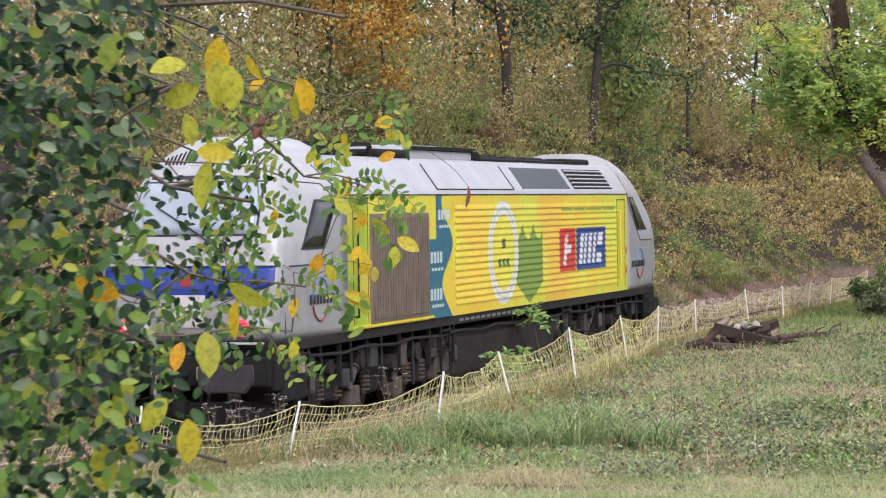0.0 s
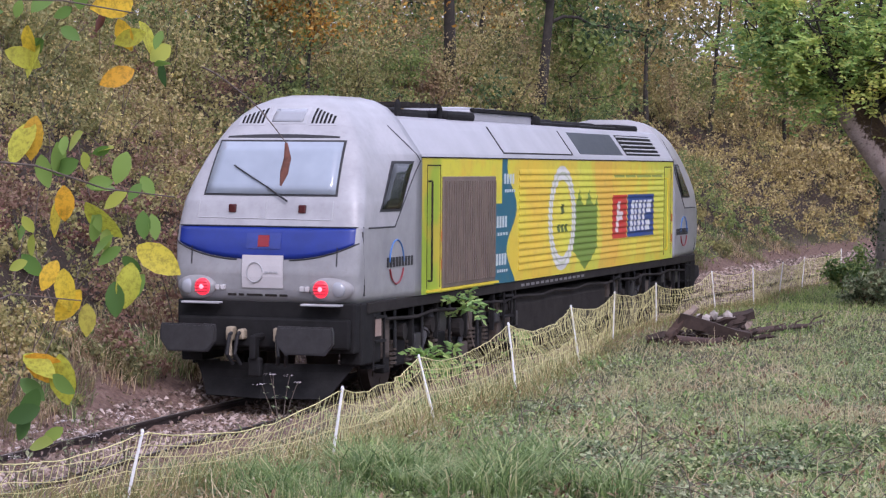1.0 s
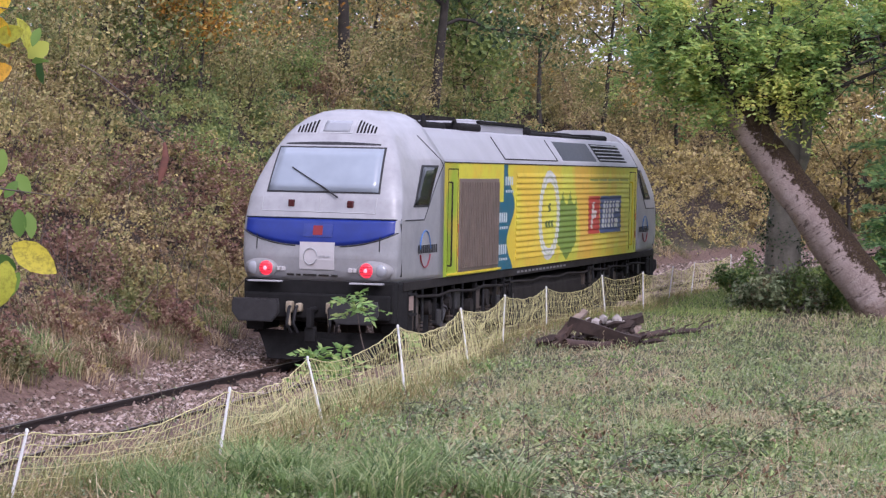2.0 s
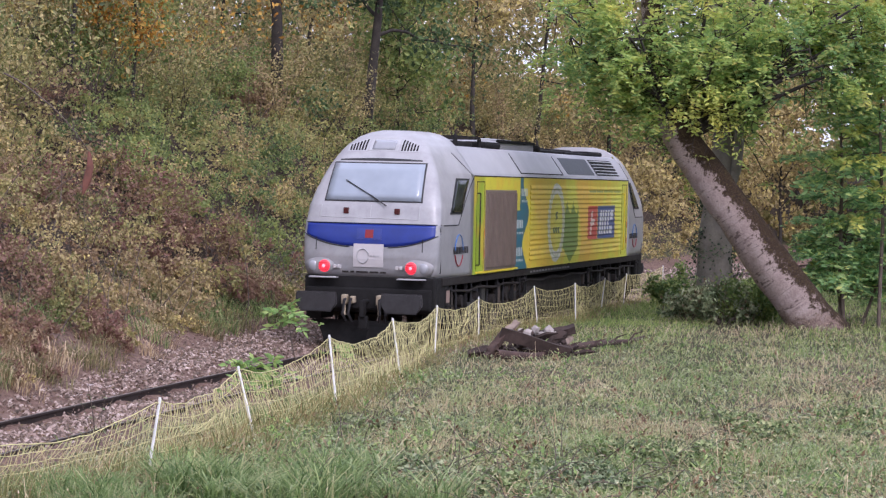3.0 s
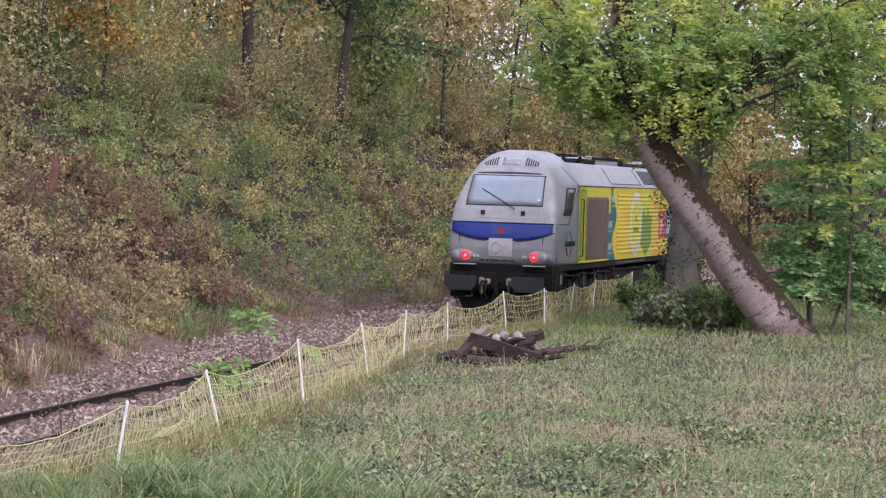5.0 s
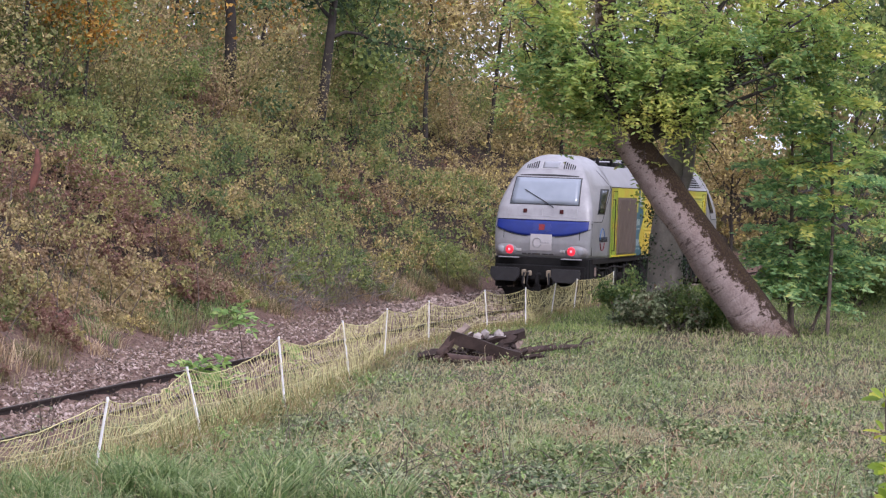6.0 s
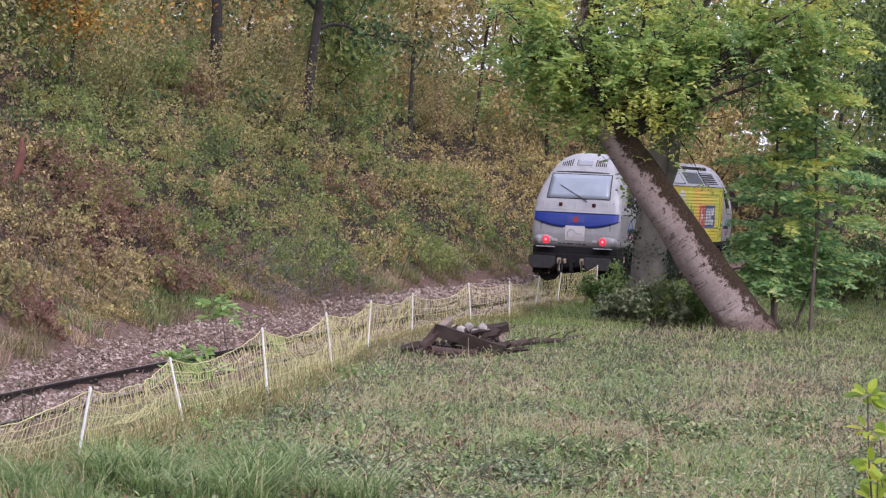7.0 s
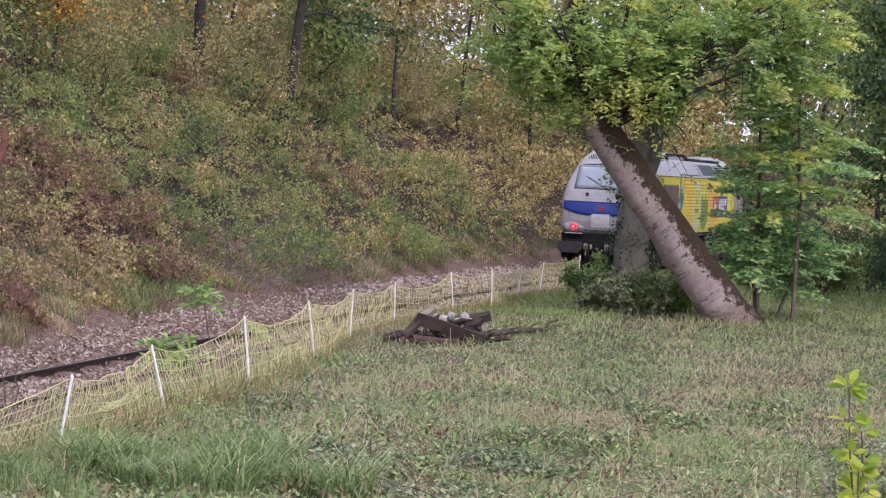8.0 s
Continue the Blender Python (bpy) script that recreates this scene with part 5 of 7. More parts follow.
def mound_leaves(rng, centres, radii, subs, per, size):
    """Shrubs as rounded masses: small clumps of leaves over a dome, with shade between them."""
    n = len(centres)
    k = np.repeat(np.arange(n), subs)
    d = any_way(rng, len(k))
    d[:, 2] = np.abs(d[:, 2]) * 0.9 + 0.05 * rng.normal(size=len(k))
    sub = centres[k] + d * (radii[k] * (0.70 + 0.40 * rng.random(len(k))))[:, None] * [1, 1, 1.15]
    return clumps(rng, sub, 0.24 * radii[k] * (0.5 + 0.9 * rng.random(len(k))), per, size, 0.8, 0.25, 0.35, 0.66)


def build_bank_cover():
    rng = np.random.default_rng(21)
    green, brown, pale, fresh = [], [], [], []
    for n, y0, y1, e0, e1, r0, subs, per, size in ((430, 21, 52, 0.7, 11, 0.78, 26, 17, 0.070), (420, 48, 76, 0.8, 11.5, 0.95, 26, 15, 0.082), (330, 72, 118, 0.6, 12, 1.15, 22, 15, 0.098), (110, 24, 66, 0.3, 1.8, 0.40, 14, 14, 0.055), (120, 100, 150, 0.3, 16, 1.7, 20, 14, 0.2)):
        x, y, e = bank_points(rng, n, y0, y1, e0, e1, 1.1)
        r = r0 * (0.45 + 0.9 * rng.random(n) ** 1.3) * (0.5 + 0.5 * smooth(e / 2.5))
        c = np.stack([x, y, ground_z(x, y) + r * 0.10], 1)
        wave = np.sin(y * 0.35 + 1.0) + 0.8 * np.sin(e * 1.3 + y * 0.2) + 0.5 * rng.normal(size=n)
        is_brown = ((e + 1.3 * rng.normal(size=n) < 5.0) & (y + 3 * rng.normal(size=n) > 35) & (y + 3 * rng.normal(size=n) < 55) & (wave > -0.35)) | (wave > 1.75)
        draw = rng.random(n)
        is_fresh = (~is_brown) & (y > 55) & (y < 91) & (draw < 0.60 + 0.25 * np.sin(y * 0.5 + e * 0.9))
        dry = (y > 88) & (e < 5.5) & (rng.random(n) < 0.6)
        is_fresh &= ~dry
        is_brown &= ~dry
        is_pale = dry | ((~is_brown) & (~is_fresh) & (((y > 82) & (draw > 0.42)) | (draw > 0.84)))
        for sel, out in ((~is_brown & ~is_pale & ~is_fresh, green), (is_brown, brown), (is_pale, pale), (is_fresh, fresh)):
            out.append(mound_leaves(rng, c[sel], r[sel], subs, per, size))
    # a low carpet between the masses
    for n, y0, y1, size in ((20000, 22, 60, 0.055), (11000, 56, 110, 0.09)):
        x, y, e = bank_points(rng, n, y0, y1, 0.5, 11.5, 1.1)
        at = np.stack([x, y, ground_z(x, y) + 0.05 + 0.2 * rng.random(n)], 1)
        sz = size * (0.6 + 0.8 * rng.random(n))
        (brown if y0 < 50 else green).append(leaf_quads(at, any_way(rng, n), any_way(rng, n) + [0.4, -0.3, 0.6], sz, sz * 0.6))
    stuff("bank_shrubs", green, L_BANK, "dense olive and brown autumn shrubs covering the bank", "shrubs")
    stuff("withered_brambles", brown, L_BROWN, "withered red-brown brambles on the bank", "brambles")
    stuff("pale_shrubs", pale, L_PALE, "pale beige dry shrubs on the bank", "shrubs")
    stuff("green_shrubs", fresh, L_FRESH, "green and yellowing shrubs on the bank", "shrubs")
    # bare stems standing out of the shrubs
    stems = []
    x, y, e = bank_points(rng, 700, 22, 100, 0.4, 11)
    for px, py in zip(x, y):
        a = rng.random() * 6.28
        p = wander(rng, (px, py, float(ground_z(px, py))), (0.35 * math.cos(a), 0.35 * math.sin(a), 1), 0.7 + 1.2 * rng.random(), 4, 0.14)
        stems.append(tube(p, np.linspace(0.013, 0.005, 5), 4))
    stuff("bare_stems", stems, M_TWIG, "thin bare stems among the shrubs", "stems")
    # dead brushwood low on the bank
    brush = []
    for k in range(420):
        py = 57 + 9 * rng.random()
        px = float(track_x(py) - (bank_foot(py) + 0.2 + 1.8 * rng.random()) / 0.966)
        p = wander(rng, (px, py, float(ground_z(px, py))), rng.normal(size=3) * [1, 1, 0.3] + [0, 0, 0.8], 0.8 + 0.7 * rng.random(), 4, 0.25)
        brush.append(tube(p, np.linspace(0.010, 0.004, 5), 4))
    stuff("brushwood", brush, plain("grey_dead_brushwood", (0.20, 0.17, 0.15), 0.9, 0, 0.3), "grey dead brushwood at the foot of the bank", "brushwood")


build_bank_cover()


def shrub(name, label, at, r, leaf, seed, leaves=2500, size=0.06, tall=1.0, group=""):
    rng = np.random.default_rng(seed)
    x, y = at
    z = float(ground_z(x, y))
    ob = empty(name)
    tagged(ob, label, "shrub", group)
    pieces, ends = [], []
    for k in range(14):
        a = rng.random() * 6.28
        p = wander(rng, (x + 0.1 * math.cos(a), y + 0.1 * math.sin(a), z), (0.5 * math.cos(a), 0.5 * math.sin(a), 0.9 * tall), r * (0.8 + 0.6 * rng.random()), 6, 0.16)
        pieces.append(tube(p, np.linspace(0.018, 0.005, 7), 5))
        ends += [p[-1], p[-2], p[-3], p[-4]]
    v, f = join(pieces)
    tagged(fast_mesh("branchwork", v, f, M_TWIG, ob), kind="stuff")
    ends = np.array(ends)
    v, f = clumps(rng, ends, r * 0.38 * (0.5 + 0.8 * rng.random(len(ends))), leaves // len(ends), size, 0.8, shell=0.2)
    fast_mesh("foliage", v, f, leaf, ob)
    return ob


# tall shrubs along the top of the bank
rng_top = np.random.default_rng(77)
for k in range(44):
    yy = 34 + 2.0 * k + rng_top.random()
    ee = 6.5 + 5.0 * rng_top.random()
    xx = float(track_x(yy) - (bank_foot(yy) + ee) / 0.966)
    leaf_k = (L_BANK, L_BANK, L_PALE, L_GREEN, L_BANK)[k % 5]
    shrub("tall_shrub", ("olive shrub on top of the bank", "olive shrub on top of the bank", "pale dry shrub on top of the bank", "green shrub on top of the bank", "olive shrub on top of the bank")[k % 5],
          (xx, yy), 1.5 + 1.0 * rng_top.random(), leaf_k, 300 + k, 2700, 0.092, 1.2, "shrubs along the bank top")

# ---------------------------------------------------------------- trees behind
WOOD = [  # x, y, height, crown radius, leaf, trunk radius, seed, lean
    (-9.7, 65, 13, 3.4, L_AUTUMN, 0.20, 1, (0.3, 0)), (-10.6, 61, 12, 2.8, L_AUTUMN, 0.18, 31, (0, 0)), (-13.5, 57, 14, 3.6, L_DARK, 0.28, 2, (0, 0)), (-5.5, 75, 15, 3.4, L_DARK, 0.25, 3, (-0.8, 0)), (-2.95, 78, 13, 4.4, L_DARK, 0.23, 4, (1.8, 0)),
    (-8.0, 83, 15, 3.4, L_PALE, 0.2, 5, (0, 0)), (0.8, 93, 16, 3.4, L_PALE, 0.22, 6, (0, 0)), (3.4, 99, 16, 4.2, L_PALE, 0.20, 7, (1.5, 0)), (-1.8, 101, 17, 4.2, L_GREEN, 0.26, 8, (0, 0)),
    (7.0, 106, 15, 3.6, L_PALE, 0.2, 9, (0, 0)), (-11.5, 74, 15, 3.8, L_AUTUMN, 0.24, 10, (0, 0)), (-18, 68, 16, 4.2, L_DARK, 0.3, 11, (0, 0)), (-6.0, 97, 17, 4.2, L_PALE, 0.24, 12, (0, 0)),
    (10.5, 118, 17, 4.5, L_GREEN, 0.26, 13, (0, 0)), (17.5, 82, 14, 4.2, L_GREEN, 0.25, 14, (0, 0)), (23, 90, 16, 4.6, L_DARK, 0.28, 15, (0, 0)), (22, 74, 15, 4.5, L_DARK, 0.3, 16, (0, 0)), (14.6, 66, 12, 3.0, L_DARK, 0.2, 26, (0, 0)), (13.2, 112, 10, 3.6, L_PALE, 0.2, 41, (0, 0)), (16.2, 118, 10, 3.6, L_PALE, 0.2, 42, (0, 0)), (14.6, 124, 11, 4.0, L_PALE, 0.2, 43, (0, 0)), (14, 74, 14, 3.6, L_GREEN, 0.2, 28, (0, 0)),
    (15.6, 66, 12, 3.4, L_GREEN, 0.25, 17, (0, 0)), (14.4, 59.5, 11, 2.8, L_DARK, 0.22, 18, (0, 0)), (18.5, 60, 13, 4.0, L_DARK, 0.26, 19, (0, 0)), (26, 112, 18, 5.0, L_GREEN, 0.3, 20, (0, 0)),
    (-15, 46, 14, 3.6, L_AUTUMN, 0.24, 21, (0, 0)), (-17.5, 38, 14, 3.8, L_DARK, 0.26, 22, (0, 0)), (-20, 50, 15, 4.2, L_GREEN, 0.26, 23, (0, 0)), (-13, 88, 17, 4.4, L_DARK, 0.3, 24, (0, 0)),
    (-1.9, 83.2, 6.0, 1.9, L_GREEN, 0.12, 33, (0, 0)), (-9.6, 60, 10.5, 2.0, L_AUTUMN, 0.14, 34, (0, 0)), (-8.2, 61.5, 9.8, 1.5, L_AUTUMN, 0.12, 35, (0, 0))]
for x, y, h, r, leaf, tr, sd, lean in WOOD:
    lab = {L_AUTUMN.name: "golden autumn tree on the bank", L_DARK.name: "dark green tree with a dark trunk", L_PALE.name: "half-bare tree with pale beige leaves", L_GREEN.name: "mid-green tree in early autumn"}[leaf.name]
    tree("tree", lab, (x, y), h, r, 0.24 if sd in (3, 4) else 0.18, leaf, M_BARK_DARK, sd, tr * (0.8 if sd in (3, 4) else 0.42), 4000 if sd == 33 else 7000 if sd in (34, 35) else 7200, 0.13 if leaf is L_AUTUMN else 0.19, lean, 1.1 if leaf is L_AUTUMN else 1.35, "trees of the wood", 14)


def build_far_wood():
    rng = np.random.default_rng(8)
    n = 1000
    az = np.radians(-30 + 60 * rng.random(n))
    d = 128 + 30 * rng.random(n)
    x, y = d * np.sin(az), d * np.cos(az)
    c = np.stack([x, y, ground_z(x, y) * 0.6 + 2 + 19 * rng.random(n)], 1)
    v, f = clumps(rng, c, 2.8 + 1.8 * rng.random(n), 100, 0.60, 0.8)
    tagged(fast_mesh("far_wood", v, f, L_BANK), "mixed autumn wood far behind the railway", "wood", kind="stuff")


build_far_wood()


def build_dry_scrub():
    """Dry pale scrub over the slope beyond the bend."""
    rng = np.random.default_rng(88)
    n = 240
    y = 99 + 30 * rng.random(n)
    x = track_x(y) + 5 + 15 * rng.random(n)
    c = np.stack([x, y, ground_z(x, y) + 0.4 + 2.4 * rng.random(n)], 1)
    v, f = clumps(rng, c, 0.8 + 0.7 * rng.random(n), 130, 0.16, 0.8, 0.1, 0.4)
    tagged(fast_mesh("dry_scrub", v, f, L_PALE), "pale dry scrub on the slope beyond the bend", "scrub", kind="stuff")


build_dry_scrub()

def build_understorey():
    """Foliage that fills the wood above the bank, between the trunks."""
    rng = np.random.default_rng(18)
    for mat, n, seed_y, label in ((L_BANK, 210, 0, "olive undergrowth between the trees"), (L_GREEN, 130, 1, "green undergrowth between the trees"), (L_PALE, 100, 2, "pale beige undergrowth between the trees"), (L_AUTUMN, 40, 3, "golden undergrowth between the trees"), (L_DARK, 90, 4, "dark green undergrowth between the trees")):
        y = 50 + 68 * rng.random(n)
        e = 9 + 15 * rng.random(n)
        x = track_x(y) - e / 0.966
        if mat is L_DARK or mat is L_GREEN:
            k = rng.random(n) < 0.45
            y = np.where(k, 62 + 40 * rng.random(n), y)
            x = np.where(k, track_x(y) + 8 + 12 * rng.random(n), x)
        z = ground_z(x, y) + 1.0 + 8.5 * rng.random(n) ** 1.1
        r = 1.0 + 1.0 * rng.random(n)
        v, f = clumps(rng, np.stack([x, y, z], 1), r, 170, 0.15, 0.85, 0.15, 0.3)
        tagged(fast_mesh("undergrowth", v, f, mat), label, "undergrowth", kind="stuff")


build_understorey()

# ---------------------------------------------------------------- the leaning tree and its neighbours
def build_leaning_tree():
    rng = np.random.default_rng(31)
    t = empty("leaning_tree")
    tagged(t, "large leaning locust tree with mossy bark and yellowing leaves", "tree")
    path = np.array([(8.55, 53.9, -0.25), (8.22, 53.8, 0.15), (7.75, 53.7, 0.75), (7.1, 53.6, 1.55), (6.49, 53.5, 2.38), (5.8, 53.5, 3.30), (5.15, 53.5, 4.15), (4.75, 53.5, 4.9), (4.55, 53.6, 5.8), (4.45, 53.7, 6.9), (4.3, 53.8, 8.4), (4.2, 54, 10)])
    rad = np.array([0.66, 0.56, 0.50, 0.475, 0.45, 0.42, 0.38, 0.34, 0.30, 0.26, 0.2, 0.1])
    s = np.linspace(0, len(path) - 1, 60)
    fine = np.stack([np.interp(s, np.arange(len(path)), path[:, k]) for k in range(3)], 1)
    v, f = tube(fine, np.interp(s, np.arange(len(path)), rad), 28)
    n = np.array([noise.noise(Vector(q) * 2.2) + 0.6 * noise.noise(Vector(q) * 6) for q in v])
    mid = np.repeat(fine, 28, 0)
    v = mid + (v - mid) * (1 + 0.075 * n)[:, None]
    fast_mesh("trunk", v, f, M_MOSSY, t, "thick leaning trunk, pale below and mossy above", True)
    limbs, starts, ways = [], [], []
    targets = [(2.3, 52.8, 7.0), (3.2, 54.5, 6.4), (2.6, 53.6, 7.6), (3.8, 52.4, 6.4), (5.8, 52.8, 6.3), (6.6, 53.2, 5.9), (5.2, 55.0, 6.4), (6.9, 54.6, 6.8), (7.8, 52.6, 6.2), (8.6, 54, 7.1), (9.0, 53, 6.6), (8.6, 55.2, 6.2), (7.4, 53.4, 7.9), (5.6, 53, 8.2), (3.8, 54.6, 8.4), (8.0, 54, 8.6), (9.6, 54, 7.6), (4.0, 52.6, 6.6), (9.9, 55, 8.8), (9.2, 53.4, 6.0), (9.5, 52.8, 7.6), (8.6, 52.6, 6.0), (9.6, 54.4, 6.8), (3.4, 52.6, 6.2), (2.6, 53.2, 6.4)]
    for k, g in enumerate(targets):
        i = 6 + (k * 5) % 5
        a = path[i]
        mid = (a + np.array(g)) / 2 + rng.normal(size=3) * 0.25 + [0, 0, 0.35]
        q = np.linspace(0, 1, 9)[:, None]
        p = a * (1 - q) ** 2 + 2 * mid * q * (1 - q) + np.array(g) * q ** 2
        limbs.append(tube(p, np.linspace(0.08, 0.015, 9), 7))
        for j in range(2, 9):
            for _ in range(3):
                d = unit(rng.normal(size=3) + [0, 0, -0.05])
                tw = wander(rng, p[j], d, 0.5 + 0.9 * rng.random(), 5, 0.25)
                limbs.append(tube(tw, np.linspace(0.014, 0.004, 6), 4))
                for i in (5, 5, 5, 5, 4, 4, 3, 3):
                    starts.append(tw[i]), ways.append(d * 0.8 + rng.normal(size=3) * 0.8 + [0, 0, 0.25])
    v, f = join(limbs)
    tagged(fast_mesh("branchwork", v, f, M_BARK_DARK, t, "dark limbs and twigs", True), kind="stuff")
    starts, ways = np.array(starts), np.array(ways)
    # the stem itself is bare on its open side
    stem_x = np.interp(starts[:, 2], path[:, 2], path[:, 0])
    stem = (starts[:, 1] < 53.9) & (np.abs(starts[:, 0] - stem_x) < 0.5) & (starts[:, 2] < 7.2)
    gap = ((starts[:, 0] > 5.7) & (starts[:, 0] < 8.3) & (starts[:, 2] < 4.9)) | ((starts[:, 0] > 7.0) & (starts[:, 0] < 8.2) & (starts[:, 2] < 6.2))
    keep = rng.random(len(starts)) < np.where(gap, 0.10, np.where(stem, np.where(starts[:, 2] > 4.7, 0.6, 0.12), 1.0))
    v, f = fronds(rng, starts[keep], ways[keep], 0.46, 0.135, 6)
    fast_mesh("crown", v, f, L_LOCUST, t, "feathery green and yellowing leaves")


build_leaning_tree()


def build_upright_trunk():
    rng = np.random.default_rng(41)
    t = empty("upright_tree")
    tagged(t, "upright grey-barked tree behind the leaning trunk", "tree")
    path = np.array([(6.35, 56.8, -0.2), (6.32, 56.8, 0.6), (6.3, 56.8, 2.0), (6.42, 56.9, 3.4), (6.5, 57, 4.6), (6.35, 57, 6.2), (6.1, 57, 8.0), (6.0, 57.2, 10.0)])
    rad = np.array([0.52, 0.44, 0.40, 0.30, 0.26, 0.22, 0.18, 0.1])
    s = np.linspace(0, 7, 36)
    fine = np.stack([np.interp(s, np.arange(8), path[:, k]) for k in range(3)], 1)
    pieces = [tube(fine, np.interp(s, np.arange(8), rad), 16), tube(np.array([(6.42, 56.8, 2.6), (6.75, 56.7, 3.6), (6.85, 56.7, 5.0), (7.2, 56.7, 7.2)]), [0.16, 0.13, 0.11, 0.06], 8)]
    v, f = join(pieces)
    fast_mesh("trunk", v, f, plain("grey_green_bark", (0.215, 0.195, 0.165), 0.95, 0, 0.4, 4, 25, 0.8), t, smooth=True)
    starts, ways, tw = [], [], []
    for k in range(200):
        a = path[4] + (path[7] - path[4]) * rng.random()
        d = rng.normal(size=3) + [0.2, 0, 0.3]
        p = wander(rng, a, d, 0.8 + 1.2 * rng.random(), 5, 0.2)
        tw.append(tube(p, np.linspace(0.03, 0.005, 6), 4))
        for _ in range(8):
            starts.append(p[rng.integers(2, 6)]), ways.append(rng.normal(size=3))
    v, f = join(tw)
    tagged(fast_mesh("branchwork", v, f, M_BARK_DARK, t), kind="stuff")
    v, f = fronds(rng, np.array(starts), np.array(ways), 0.28, 0.08, 6)
    fast_mesh("crown", v, f, L_LOCUST, t)


build_upright_trunk()


def build_ivy():
    rng = np.random.default_rng(43)
    n = 46
    a, z = rng.random(n) * 6.28, 0.1 + 3.2 * rng.random(n) ** 1.4
    c = np.stack([6.33 + 0.42 * np.cos(a), 56.8 + 0.42 * np.sin(a), z], 1)
    v, f = clumps(rng, c, 0.16 + 0.2 * rng.random(n), 42, 0.07, 1.0, 0.4, 0.4)
    tagged(fast_mesh("ivy", v, f, L_IVY), "dark ivy climbing the upright trunk", "ivy", kind="stuff")


build_ivy()


def build_saplings():
    """Young trees with broad compound leaves beside the leaning trunk."""
    spec = [(9.2, 55.6, [(9.2, 55.6, 0), (9.05, 55.4, 1.6), (9.0, 55.2, 3.3), (8.9, 55, 4.8), (8.8, 54.9, 6.2)], 0.06, 51), (10.2, 56.4, [(9.6, 55.7, 0), (10.0, 56, 0.9), (10.5, 56.3, 2.0), (10.9, 56.5, 3.6)], 0.04, 52),
            (9.2, 55.9, [(9.15, 55.8, 0), (9.1, 55.9, 1.2), (9.3, 56, 2.2)], 0.03, 53), (10.6, 54.6, [(9.9, 55.0, 0), (9.9, 54.8, 2.5), (9.7, 54.4, 4.6), (9.7, 54.2, 6.6), (9.8, 54.2, 8.2)], 0.05, 55)]
    for x, y, pts, r, sd in spec:
        rng = np.random.default_rng(sd)
        t = empty("sapling")
        tagged(t, "slender young tree with fresh green compound leaves", "tree", "saplings beside the trunk")
        pts = np.array(pts, float)
        pts[0, 2] = float(ground_z(pts[0, 0], pts[0, 1])) - 0.1
        s = np.linspace(0, len(pts) - 1, 22)
        p = np.stack([np.interp(s, np.arange(len(pts)), pts[:, k]) for k in range(3)], 1)
        tw, starts, ways = [tube(p, np.linspace(r, r * 0.3, 22), 7)], [], []
        for j in range(6, 22):
            for _ in range(3 if sd in (51, 55) else 2):
                d = unit(rng.normal(size=3) * [1, 1, 0.3] + [0.15, -0.15, 0.2])
                b = wander(rng, p[j], d, 0.35 + 0.85 * rng.random(), 5, 0.18)
                tw.append(tube(b, np.linspace(0.014, 0.005, 6), 4))
                for i in range(8):
                    a = i * 0.785 + rng.random()
                    starts.append(b[5] + rng.normal(size=3) * 0.03), ways.append(np.array([math.cos(a), math.sin(a), 0.25 + 0.3 * rng.random()]) + d * 0.4)
        fast_mesh("stem", *tw[0], M_TWIG, t, smooth=True)
        v, f = join(tw[1:])
        tagged(fast_mesh("branchwork", v, f, M_TWIG, t, smooth=True), kind="stuff")
        v, f = fronds(rng, np.array(starts), np.array(ways), 0.62, 0.175, 7)
        fast_mesh("foliage", v, f, L_LOCUST if sd == 55 else L_AIL, t)


L_AIL = leafy("blue_green_compound_leaves", [(0.0, rgb(102, 140, 96)), (0.5, rgb(152, 190, 128)), (0.85, rgb(190, 214, 146)), (1.0, rgb(222, 224, 138))], None, through=0.55)
build_saplings()
for k, (x, y, r, leaf, lv) in enumerate(((6.3, 54.6, 0.75, L_WEED, 3200), (6.9, 55.2, 1.05, L_GREEN, 3600), (5.6, 55.6, 0.55, L_WEED, 2000), (7.4, 56.0, 0.55, L_GREEN, 1600), (13.4, 70.5, 1.5, L_GREEN, 5000), (15.2, 72.8, 1.8, L_DARK, 5200), (17.8, 79.2, 1.8, L_GREEN, 4200), (12.6, 75.2, 1.8, L_DARK, 5000), (5.9, 62.5, 0.8, L_GREEN, 2500), (15.5, 66, 1.8, L_DARK, 5500))):
    shrub("bush", "dense green bush and ivy at the foot of the trees", (x, y), r, leaf, 500 + k, lv, 0.10, 0.9, "bushes under the trees")

